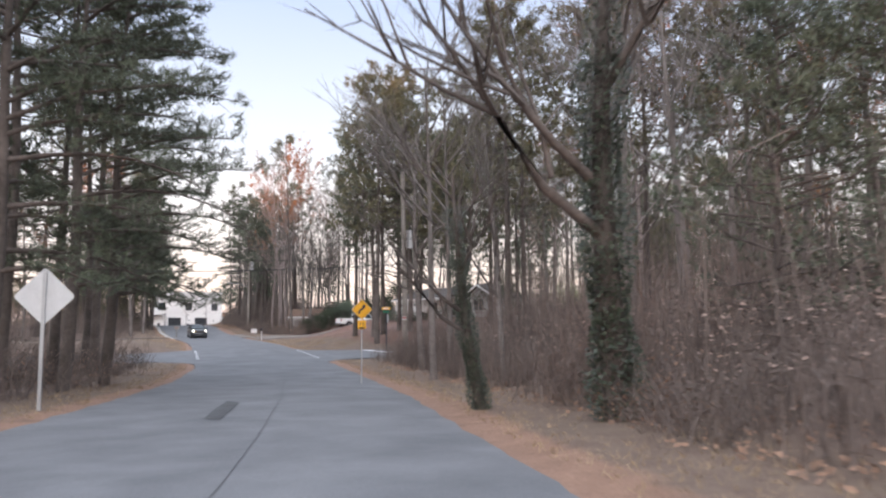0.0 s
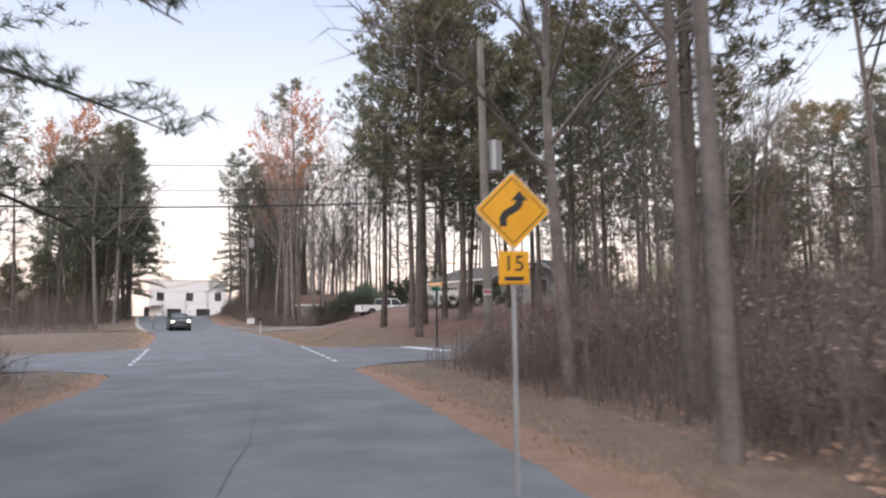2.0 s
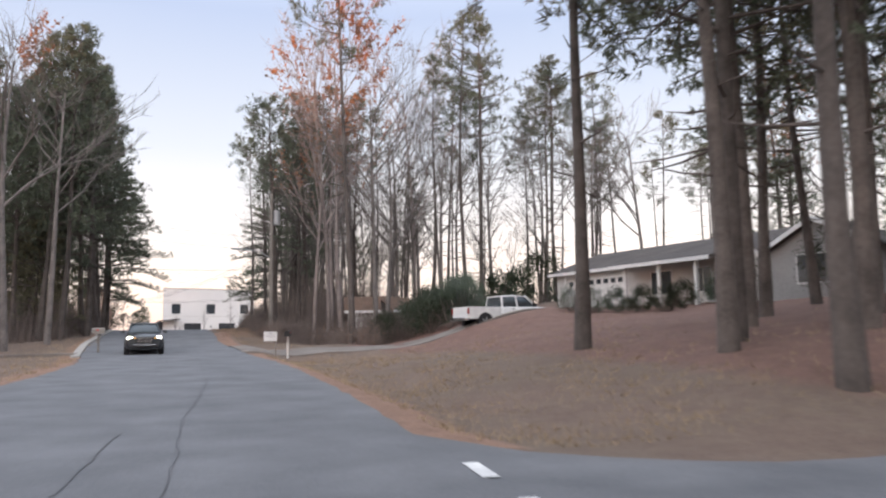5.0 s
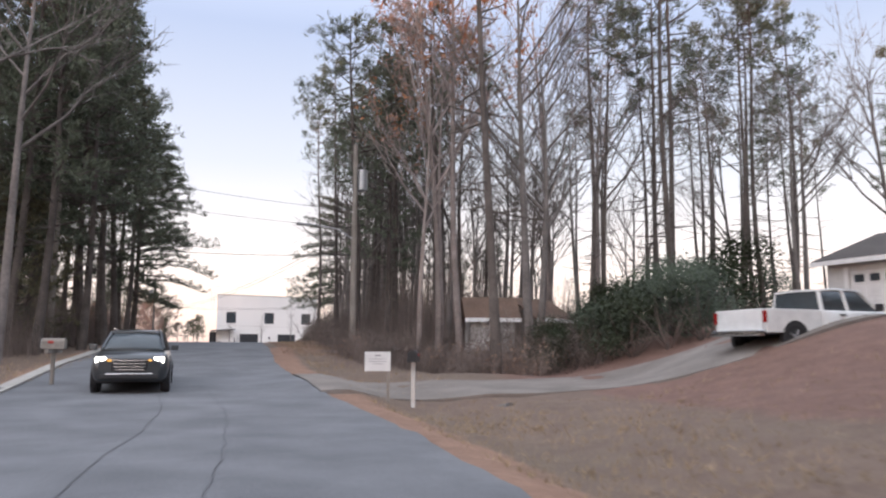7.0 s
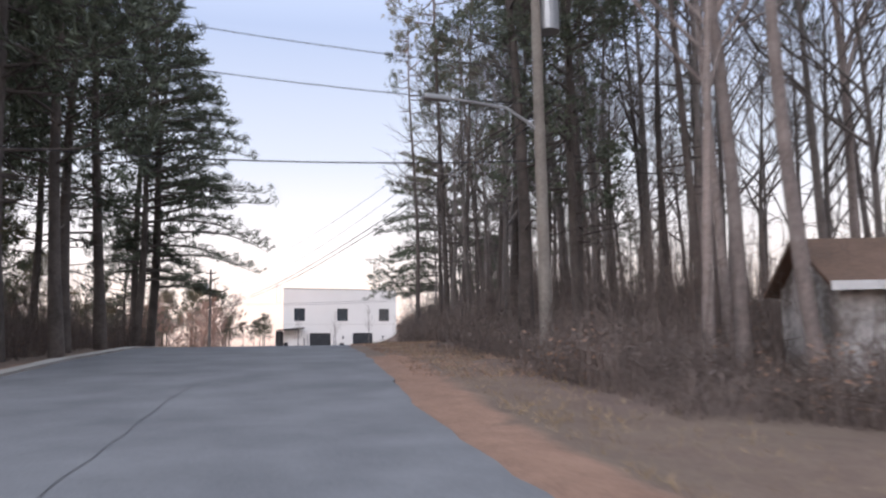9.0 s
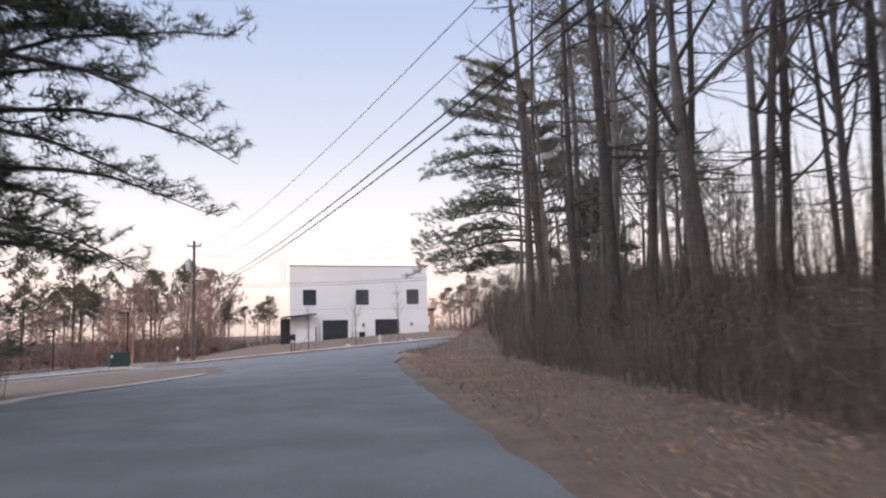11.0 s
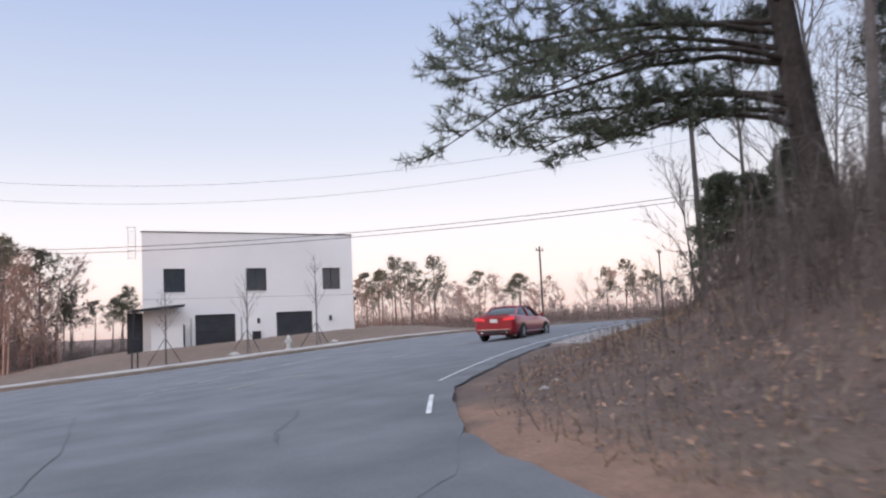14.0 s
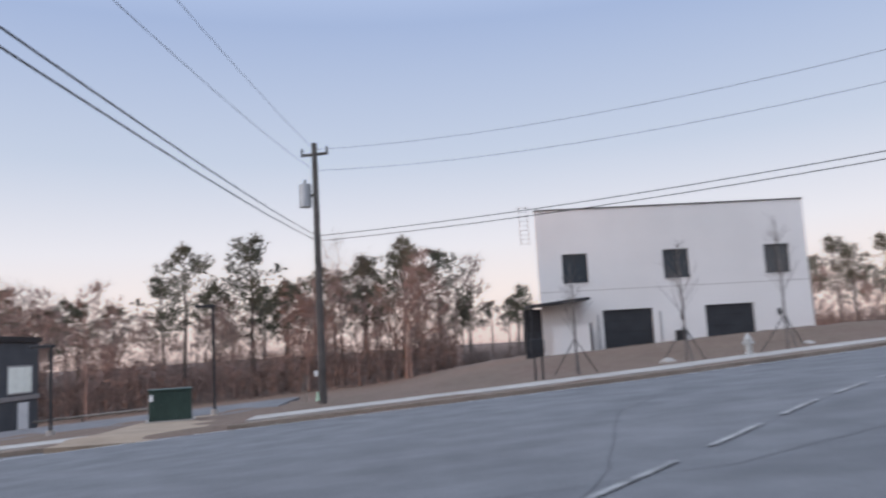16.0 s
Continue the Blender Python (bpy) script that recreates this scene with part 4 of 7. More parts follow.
for x, y, sc in [(8.7, -41.7, 0.55), (9.7, -42.0, 0.5), (11.4, -42.2, 0.6), (5.6, -50.0, 0.9)]:
    plant(CEDAR, x, y, sc, "dark bushy evergreen with needles to the ground", group="dark pines")
for x, y, sc in [(0.6, -50.6, 0.75), (10.8, -41.0, 0.6), (9.2, -40.0, 0.5), (12.0, -41.8, 0.7), (2.2, -51.6, 0.8), (0.8, -53.0, 0.85), (3.6, -53.2, 0.9), (1.4, -56.4, 0.9), (4.6, -51.0, 0.8), (-1.4, -56.8, 0.8), (5.4, -54.6, 1.0), (2.8, -58.0, 1.0), (6.6, -52.0, 0.9)]:
    plant(BARES[int(y * 7) % 3], x, y, sc, BARE_L, group="corner trees")
for x, y, k, sc in [(-0.5, -54.5, 1, 0.95), (0.6, -55.6, 0, 1.0), (4.2, -49.4, 1, 0.85), (6.0, -50.6, 4, 0.85), (0.0, -59.0, 1, 1.0), (-0.6, -63.5, 0, 1.0)]:
    plant((SLIM + PINES[2:] + BOUGHS)[k], x, y, sc, PINE_L, group="dark pines", tilt=2.5)
grove(SLIM + BARES, SLIM_L, 22, band(157, 181, 8, 22), 0.8, 1.05, 1.2, 65, group="dark pines", tilt=3.0)
grove(SLIM, SLIM_L, 7, band(162, 176, 8, 15), 0.9, 1.1, 1.6, 14, group="dark pines")
grove(BARES, BARE_L, 6, area(13, 24, -46, -40), 0.7, 0.85, 1.8, 36, group="corner trees")
grove(DENSE, DENSE_L, 4, area(13, 24, -48, -40), 0.45, 0.6, 2.5, 37, group="corner trees")
grove(BRUSH, BRUSH_L, 34, band(147, 178, 5.4, 12), 0.5, 1.0, 0.9, 15, "brush", "roadside brush")
grove(BARES, BARE_L, 14, band(158, 180, 7, 17), 0.7, 1.0, 1.5, 16, group="dark pines")
# left pine clump and what stands beyond it
for s, l, k in [(150.5, -6.9, 1), (153, -5.9, 0), (155.5, -6.3, 1), (157.5, -5.7, 1), (160, -6.2, 0), (162.5, -6.0, 1), (170.5, -6.2, 0), (173.0, -7.4, 1)]:
    x, y = at(s, l)
    plant(DENSE[k], x, y, 1.06, DENSE_L, group="left pine clump")
grove(DENSE, DENSE_L, 13, band(149, 172, -14, -7.6), 0.9, 1.12, 1.6, 17, group="left pine clump")
grove(PINES + SLIM, PINE_L, 6, band(140, 172, -24, -9.5), 0.85, 1.1, 2.0, 18, group="left pine clump")
grove(YOUNG, "bushy young pine with needles to the ground", 10, band(152, 178, -16, -8.5), 0.7, 1.0, 1.8, 63, group="left pine clump")
plant(BARES[3], -27.5, -95.5, 1.15, BARE_L, group="left pine clump")
grove(BARES + OAKS[:1], BARE_L, 10, band(118, 150, -26, -12), 0.8, 1.1, 2.0, 19, group="left pine clump")
grove(BRUSH, BRUSH_L, 18, band(150, 175, -10, -6.8), 0.5, 0.8, 1.0, 20, "brush", "roadside brush")
# far tree lines round the field and behind the building
grove(RUSSETS, RUSSET_L, 40, area(-75, -2, 22, 40), 0.85, 1.25, 2.6, 21, group="far tree line")
grove(FAR, PINE_L, 58, area(-110, -4, 28, 60), 0.68, 1.0, 3.0, 22, group="far tree line")
grove(BARES, BARE_L, 20, area(-105, -4, 26, 50), 0.85, 1.15, 2.8, 23, group="far tree line")
for x, y, sc in [(-8.0, 25.0, 1.15), (-12.5, 27.0, 1.1), (-5.5, 29.0, 1.0), (-17.0, 26.0, 1.15)]:
    plant(RUSSETS[int(-x) % 2], x, y, sc, RUSSET_L, group="far tree line")
grove(FAR, PINE_L, 9, area(-4, 5, 36, 50), 0.42, 0.55, 1.4, 51, group="far tree line")
grove(BRUSH, BRUSH_L, 12, area(-6, 5, 31, 35), 0.8, 1.3, 0.9, 52, "brush", "field edge brush")
grove(FAR, PINE_L, 26, area(18, 130, 30, 58), 0.45, 0.72, 3.4, 24, group="far tree line")
grove(RUSSETS, RUSSET_L, 44, area(18, 140, 26, 50), 0.55, 0.85, 3.4, 25, group="far tree line")
grove(BARES, BARE_L, 10, area(18, 130, 30, 58), 0.6, 0.8, 3.4, 26, group="far tree line")


# ---- the white building ----
def opening_wall(name, x0, x1, z0, z1, holes, y0, y1, material, parent):
    """A wall along x with rectangular holes right through it."""
    xs = sorted({x0, x1, *[v for h in holes for v in h[:2]]})
    zs = sorted({z0, z1, *[v for h in holes for v in h[2:]]})
    bm = bmesh.new()
    for xa, xb in zip(xs, xs[1:]):
        for za, zb in zip(zs, zs[1:]):
            if not any(h[0] <= xa and xb <= h[1] and h[2] <= za and zb <= h[3] for h in holes):
                box(bm, xa, xb, y0, y1, za, zb)
    bmesh.ops.remove_doubles(bm, verts=bm.verts, dist=1e-4)
    inner = [f for f in bm.faces if sum(1 for g in bm.faces if g is not f and (g.calc_center_median() - f.calc_center_median()).length < 1e-4)]
    bmesh.ops.delete(bm, geom=inner, context="FACES")
    return part(name, bm, material, parent)


def white_building():
    b = thing("white_building", pose(0, 0, 0), "plain two-storey white stucco building with dark garage doors", "building")
    W, D, T, B = 15.7, 12.0, 8.0, -1.2
    wins = [(1.37, 2.84, 3.75, 5.43), (7.22, 8.73, 3.75, 5.43), (13.16, 14.64, 3.75, 5.43)]
    doors = [(3.48, 6.36, -0.42, 2.12), (9.40, 12.25, -0.30, 2.12)]
    opening_wall("front_wall", 0, W, B, T, wins + doors, 0, 0.35, M_STUCCO, b)
    part("side_wall", prism(bmesh.new(), [(0, 0.35), (0.3, 0.35), (2.9, D), (2.6, D)], B, T, "z"), M_STUCCO, b)
    part("side_wall", boxed(W - 0.3, W, 0.35, D, B, T), M_STUCCO, b)
    part("back_wall", boxed(2.9, W - 0.3, D - 0.3, D, B, T), M_STUCCO, b)
    part("roof", prism(bmesh.new(), [(0.3, 0.35), (W - 0.3, 0.35), (W - 0.3, D - 0.3), (2.85, D - 0.3)], 7.3, 7.5, "z"), M_CONC, b)
    bm = bmesh.new()
    for x0, x1, y0, y1 in [(-0.06, W + 0.06, -0.06, 0.41), (W - 0.36, W + 0.06, 0.41, D), (2.9, W - 0.36, D - 0.36, D + 0.06)]:
        box(bm, x0, x1, y0, y1, T + 0.002, T + 0.07, 0.01)
    part("coping", bm, M_DARKMETAL, b, "dark metal parapet coping")
    for i, (x0, x1, z0, z1) in enumerate(wins):
        fr = bmesh.new()
        for a in ((x0, x0 + 0.06, z0, z1), (x1 - 0.06, x1, z0, z1), (x0 + 0.06, x1 - 0.06, z1 - 0.06, z1), (x0 + 0.06, x1 - 0.06, z0, z0 + 0.06), ((x0 + x1) / 2 - 0.03, (x0 + x1) / 2 + 0.03, z0 + 0.06, z1 - 0.06)):
            box(fr, a[0], a[1], 0.12, 0.2, a[2], a[3])
        w = part("window", fr, M_DARKMETAL, b)
        for a0, a1 in ((x0 + 0.06, (x0 + x1) / 2 - 0.03), ((x0 + x1) / 2 + 0.03, x1 - 0.06)):
            part("pane", boxed(a0, a1, 0.15, 0.165, z0 + 0.06, z1 - 0.06), M_GLASS, w)
        # a pale sheet added behind the panes in place of their pale reflection
        if i < 2:
            part("curtain", boxed(x0 + 0.1, x0 + (0.75 if i else 1.2), 0.24, 0.26, z0 + 0.06, z1 - 0.55), M_REFLECTION, w, "pale sheet added for the reflection in the window")
        part("sill", boxed(x0 - 0.05, x1 + 0.05, -0.05, 0.12, z0 - 0.06, z0), M_STUCCO, w)
    for x0, x1, z0, z1 in doors:
        d = part("garage_door", boxed(x0, x1, 0.20, 0.25, z0, z1), M_GDOOR, b, "charcoal sectional garage door")
        n_ = 4
        for k in range(n_):
            za, zb = z0 + (z1 - z0) * k / n_, z0 + (z1 - z0) * (k + 1) / n_
            part("panel", boxed(x0 + 0.02, x1 - 0.02, 0.165, 0.20, za + 0.012, zb - 0.012, 0.008), M_GDOOR, d)
    # meter box, wall lamps, downpipes and a vent between the doors
    part("meter_box", boxed(7.55, 8.15, -0.22, 0.0, 0.15, 0.78, 0.02), M_DARKMETAL, b, "dark wall-mounted meter box")
    for x in (7.95, 13.6):
        part("wall_lamp", boxed(x, x + 0.16, -0.16, 0.0, 1.35, 1.72, 0.02), M_DARKMETAL, b)
    for x in (3.18, 6.75):
        part("conduit", rod(bmesh.new(), (x, -0.06, -0.6), (x, -0.06, 1.9), 0.045), M_GALV, b)
    part("control_joint", boxed(0.0, W, -0.004, 0.002, 3.28, 3.31), M_CONC, b)
    # entrance on the side with a dark canopy and a roof ladder
    bm = boxed(-0.95, 2.4, -1.9, 0.0, 2.40, 2.56, 0.02)
    for v in bm.verts:
        v.co.z += 0.085 * (v.co.x + 0.95)
    part("canopy", bm, M_DARKMETAL, b, "dark flat entrance canopy, slightly tilted")
    part("canopy_post", boxed(-0.9, -0.76, -1.75, -1.61, B, 2.42), M_DARKMETAL, b)
    part("entrance_screen", boxed(0.35, 2.45, -1.0, -0.88, B, 1.35), M_STUCCO, b, "low white screen wall by the entrance")
    part("screen_edge", boxed(2.45, 2.56, -1.03, -0.85, B, 1.45), M_DARKMETAL, b)
    part("screen_wall", boxed(-1.0, -0.02, 0.1, 0.25, B, 2.38), M_DARKMETAL, b)
    part("side_door", boxed(-0.9, -0.1, 0.03, 0.09, B, 1.1, 0.01), M_GDOOR, b)
    bm = bmesh.new()
    for x in (-0.75, -0.25):
        rod(bm, (x, 1.2, 6.2), (x, 1.2, 8.5), 0.025, n=6)
        rod(bm, (x, 1.2, 8.5), (x + 0.0, 1.9, 8.5), 0.025, n=6)
    for k in range(9):
        rod(bm, (-0.75, 1.2, 6.3 + 0.27 * k), (-0.25, 1.2, 6.3 + 0.27 * k), 0.015, n=6)
    part("roof_ladder", bm, M_GALV, b, "galvanised roof access ladder")
    return b


white_building()


# ---- utility poles and cables ----
def utility_pole(x, y, top, wood, r=0.15, arm=0.0, arm_turn=0.0, can=None, lean=(0, 0), label="weathered wooden utility pole with a grey transformer can"):
    z0 = gz(x, y)
    p = thing("utility_pole", pose(x, y, z0), label, "utility pole", "utility poles")
    h = top - z0
    part("shaft", rod(bmesh.new(), (0, 0, -0.3), (lean[0], lean[1], h), r, r * 0.66, 14), wood, p)
    if arm:
        c, s = math.cos(arm_turn), math.sin(arm_turn)
        part("crossarm", rod(bmesh.new(), (-c * arm, -s * arm, h - 0.45), (c * arm, s * arm, h - 0.45), 0.06, n=8), wood, p)
        for k in (-1, 1):
            part("insulator", rod(bmesh.new(), (k * c * arm * 0.93, k * s * arm * 0.93, h - 0.40), (k * c * arm * 0.93, k * s * arm * 0.93, h - 0.16), 0.05, 0.035), M_DARKMETAL, p)
    if can:
        cx, cy, cz = can
        body = part("transformer", rod(bmesh.new(), (cx, cy, cz - 0.45), (cx, cy, cz + 0.45), 0.24, 0.24, 16), M_GALV, p, "grey cylindrical transformer")
        part("bushing", rod(bmesh.new(), (cx, cy, cz + 0.45), (cx, cy, cz + 0.66), 0.05, 0.03), M_DARKMETAL, body)
        part("bracket", boxed(min(0, cx), max(0, cx), cy - 0.04, cy + 0.04, cz - 0.06, cz + 0.06), M_DARKMETAL, p)
    return p


def cable(a, b, sag, r=0.02, n=24):
    a, b = Vector(a), Vector(b)
    pts = []
    for k in range(n + 1):
        t = k / n
        q = a.lerp(b, t)
        q.z -= sag * 4 * t * (1 - t)
        pts.append(q)
    c = Raw().tube(pts, [r] * len(pts), 5)
    ob = c.ob("overhead_cable", M_WIRE, None)
    return tagged(ob, "black overhead cable strung between utility poles", "cable", "overhead cables")


utility_pole(-10.85, -13.6, 8.85, M_DARKPOLE, 0.16, 0.55, 2.9, (-0.42, 0.05, 8.1))
utility_pole(-25.6, -143.2, 6.9, M_POLE, 0.15, 0, 0, (0.34, 0.1, 6.1), (-0.1, 0.1))
lit = utility_pole(-12.3, -88.0, 8.2, M_POLE, 0.14, 0, 0, (0.36, 0.1, 7.6))
arm = part("lamp_arm", Raw().tube([(0, 0, 4.9), (-0.7, 0.15, 5.35), (-1.9, 0.4, 5.5)], [0.035, 0.03, 0.025], 6).bm(), M_GALV, lit, "thin grey street lamp arm")
part("lamp_head", boxed(-2.45, -1.85, 0.33, 0.51, 5.42, 5.54, 0.03), M_GALV, arm, "grey cobra-head street lamp, unlit")
utility_pole(-23.8, -85.2, 6.6, M_POLE, 0.14)
utility_pole(16.8, -33.8, 9.5, M_DARKPOLE, 0.14)
utility_pole(60, 10, 8.3, M_DARKPOLE, 0.13, 0.7, 0.4)
utility_pole(39, 6, 8.0, M_DARKPOLE, 0.13, 0.7, 0.4)
utility_pole(46, -13, 9.0, M_DARKPOLE, 0.13, 0.7, 0.4)

# cables: four strands along the main road, and the spans over the drive
for za, zr, ze, sag, r in ((8.6, 5.6, 8.8, 1.55, 0.007), (7.75, 5.4, 8.0, 2.05, 0.007), (5.15, 4.7, 5.6, 1.25, 0.014), (4.95, 4.5, 5.4, 1.25, 0.014)):
    cable((-10.85, -13.6, za), (16.8, -33.8, ze), 1.3 if za > 6 else 0.55, r)
    cable((-10.85, -13.6, za), (-11.85, -88, zr), sag, r)
    cable((16.8, -33.8, ze), (46, -13, ze - 0.5), 0.9, r)
for dz in (0.0, -1.2, -1.5):
    cable((46, -13, 8.8 + dz), (110, 12, 9.5 + dz), 1.5, 0.02)
for z, r in ((3.25, 0.010), (2.57, 0.010), (2.12, 0.022)):
    cable((-25.6, -143.2, z), (-49, -133, z), 0.48, r)
for zr, zl, r in ((5.25, 6.6, 0.010), (4.5, 5.6, 0.010), (3.3, 3.4, 0.014)):
    cable((-12.3, -88.0, zr), (-23.8, -85.2, zl), 0.2, r)
cable((-25.6, -143.2, 2.1), (-12, -163, 2.6), 0.6, 0.018)

# ---- markings, patches and cracks on the roads ----


def ground_poly(name, pts, material, lift, label, parent=None):
    bm = bmesh.new()
    vs = [bm.verts.new((x, y, gz(x, y) + lift)) for x, y in pts]
    bm.faces.new(vs)
    bm.normal_update()
    if bm.faces[:][0].normal.z < 0:
        bmesh.ops.reverse_faces(bm, faces=bm.faces[:])
    ob = part(name, bm, material, parent)
    return tagged(ob, label, "road marking", kind="structure")


ground_poly("asphalt_patch", [(-42.49, -163.57), (-42.4, -164.02), (-41.83, -162.84), (-40.87, -160.84), (-40.89, -160.19), (-41.87, -162.18)], M_PATCH, 0.022, "darker asphalt repair patch in the road")
rng = np.random.default_rng(8)
for s0, s1, l0, amp, wdt in [(62, 99, -0.7, 0.05, 0.022), (99, 112, -1.0, 0.12, 0.022), (104, 121, -0.3, 0.12, 0.022), (121, 150, -1.5, 0.1, 0.02), (176, 190, -1.2, 0.12, 0.025), (124, 138, -0.4, 0.15, 0.02)]:
    pts, l = [], l0
    for s in np.arange(s0, s1, 0.4):
        l += rng.normal(0, amp * 0.2) + (l0 - l) * 0.1
        pts.append(at(s, l))
    tagged(strip("road_crack", pts, wdt * 0.6, M_TAR, 0.022), "thin dark sealed crack along the asphalt", "crack", kind="structure")
for pts in [[(-9.5, -52.0), (-8.2, -46.5), (-7.6, -41.0), (-5.5, -36.0), (-4.0, -30.5), (-1.0, -25.0)], [(-16, -37.5), (-10, -37.2), (-4.5, -36.5), (2, -33.0), (9, -28.4), (18, -24.5), (30, -22.6)],
            [(-6.5, -48.7), (-6.1, -47.6), (-5.6, -46.8), (-5.3, -45.9)], [(-13, -29.0), (-6, -28.8), (1, -27.2), (9, -24.0)], [(-9.0, -43.5), (-4.0, -42.4), (-0.5, -40.9)]]:       # fine cracks at the junction
    fine = []
    for a, b in zip(pts, pts[1:]):
        for t in np.arange(0, 1, 0.12):
            fine.append((a[0] + (b[0] - a[0]) * t + rng.normal(0, 0.025), a[1] + (b[1] - a[1]) * t + rng.normal(0, 0.025)))
    tagged(strip("road_crack", fine, 0.014, M_TAR, 0.024), "thin dark crack in the junction's asphalt", "crack", kind="structure")
for k in range(7):                       # dashed guide line across the mouth of the side street
    s = 100.6 + 1.32 * k
    tagged(strip("guide_dash", [at(s, 2.1), at(s + 0.62, 2.12)], 0.14, M_PAINT, 0.02), "short white dash across the street mouth", "road marking", "guide dashes", "structure")
    tagged(strip("guide_dash", [at(s + 0.3, -4.1), at(s + 0.92, -4.1)], 0.14, M_PAINT, 0.02), "short white dash across the street mouth", "road marking", "guide dashes", "structure")
tagged(strip("stop_bar", [at(104.6, 7.2), at(107.8, 6.3)], 0.55, M_PAINT, 0.02), "worn white stop bar on the side street", "road marking", kind="structure")
tagged(strip("edge_line", [(-4.75, -48.6), (-4.25, -47.75), (-3.75, -46.9)], 0.06, M_PAINT, 0.026), "white edge line with worn spots", "road marking", kind="structure")
pts = [(x, float(main_near(x)) + 0.75) for x in np.arange(-3.2, 34, 0.4)]
pts = [(np.mean([p[0] for p in pts[max(0, k - 3):k + 4]]), np.mean([p[1] for p in pts[max(0, k - 3):k + 4]])) for k in range(len(pts))]
tagged(strip("edge_line", pts, 0.055, M_PAINT, 0.026), "white edge line round the corner", "road marking", kind="structure")
pts = [(x, float(main_far(x)) - 0.35) for x in np.arange(-13.5, 60, 0.75)]
tagged(strip("edge_line", pts, 0.10, M_PAINT, 0.034), "thin white edge line along the kerb", "road marking", kind="structure")
bend = np.array([(-6.0, -37.3), (-3.7, -34.7), (-1.6, -32.3), (1.1, -29.6), (5, -26.8), (10, -24.8), (18, -23.4), (32, -22.5), (60, -22.2)])
run = np.r_[0, np.cumsum(np.hypot(*np.diff(bend, axis=0).T))]
for k in range(26):
    q = [(float(np.interp(d, run, bend[:, 0])), float(np.interp(d, run, bend[:, 1]))) for d in np.linspace(2.6 * k, 2.6 * k + 1.7, 4)]
    tagged(strip("lane_dash", q, 0.085, M_WORN, 0.034), "worn white lane dash", "road marking", "lane dashes", "structure")
for x in (-4.6, -3.1, 1.0, 4.5):
    tagged(strip("yellow_dash", [(x, -39.6 + (x + 4.6) * 0.62), (x + 0.7, -39.2 + (x + 4.6) * 0.62)], 0.10, M_YPAINT, 0.034), "faded yellow dash in the junction", "road marking", "yellow dashes", "structure")
for a, b in [((-31, -25.0), (-13.6, -21.9)), ((-31, -23.9), (-17.5, -22.2)), ((-16.2, -40.8), (-11.2, -33.6))]:
    tagged(strip("edge_line", [a, ((a[0] + b[0]) / 2, (a[1] + b[1]) / 2), b], 0.12, M_PAINT, 0.034), "white line at a driveway mouth", "road marking", kind="structure")


# ---- kerb, pavement and drives ----
def ribbon(name, pts, half, z0, z1, material, label, category):
    """A low slab that follows points along the ground; z0 and z1 are its foot and top over the ground."""
    pts = np.array(pts, float)
    d = np.gradient(pts, axis=0)
    d /= np.hypot(*d.T)[:, None]
    nrm = np.c_[d[:, 1], -d[:, 0]]
    half = np.broadcast_to(half, len(pts))[:, None]
    a, b, zc = pts - nrm * half, pts + nrm * half, height(pts[:, 0], pts[:, 1])
    v = []
    for p, q, z in zip(a, b, zc):
        v += [(*p, z + z0), (*p, z + z1), (*q, z + z1), (*q, z + z0)]
    f = [(4 * i + k, 4 * i + (k + 1) % 4, 4 * i + 4 + (k + 1) % 4, 4 * i + 4 + k) for i in range(len(pts) - 1) for k in range(3)]
    f += [(0, 1, 2, 3), tuple(4 * (len(pts) - 1) + k for k in (3, 2, 1, 0))]
    return tagged(mesh_ob(name, v, f, material), label, category, kind="structure")


M_SAND = mat("sandy_kerb_stone", (0.17, 0.135, 0.105), (0.30, 0.245, 0.195), 1.0, 0.88, 0.25, 26)
east, west = np.arange(-12.6, 100, 0.8), -17.4 - np.arange(0, 60, 1.2)
ribbon("kerb", [(x, float(main_far(x)) + 0.09) for x in east], 0.09, -0.2, 0.15, M_SAND, "raised sandy concrete kerb along the main road", "kerb")
ribbon("kerb", [(x, float(main_far(x)) + 0.09) for x in west], 0.09, -0.2, 0.15, M_SAND, "raised sandy concrete kerb along the main road", "kerb")
ribbon("pavement", [(x, float(main_far(x)) + 3.0) for x in east], 0.8, -0.1, 0.03, M_CONC, "pale concrete pavement behind a brown verge", "pavement")
ribbon("pavement", [(x, float(main_far(x)) + 3.0) for x in west], 0.8, -0.1, 0.03, M_CONC, "pale concrete pavement behind a brown verge", "pavement")
ribbon("driveway_apron", [(-15.0 - 0.12 * k, -21.6 + k) for k in np.arange(-0.2, 11.4, 0.6)], np.interp(np.arange(-0.2, 11.4, 0.6), [0, 2.5], [2.3, 1.7]), -0.2, 0.03, mat("tan_concrete", (0.24, 0.18, 0.125), (0.36, 0.28, 0.20), 1.0, 0.85, 0.2, 20), "tan concrete driveway apron", "driveway")
ribbon("parking_lot", [(x, -6.0) for x in np.arange(-75, -13, 1.5)], 4.2, -0.1, 0.06, M_ASPHALT, "grey parking lot beside the field", "parking lot")
far = np.array([(-18.5, -98.3), (-16.2, -100.0), (-14.7, -101.2), (-12.8, -101.5), (-10.8, -101.3), (-9.3, -102.0), (-8.4, -103.2), (-7.0, -103.9), (-4.0, -103.6), (-0.6, -103.2)])
near = np.array([(-19.25, -102.9), (-16.9, -103.6), (-15.8, -104.6), (-14.4, -105.1), (-13.0, -105.0), (-11.9, -105.5), (-11.0, -106.8), (-9.5, -108.0), (-5.0, -108.2), (-0.6, -107.2)])
rows, steps, knots = [], np.linspace(0, 9, 46), np.arange(10)
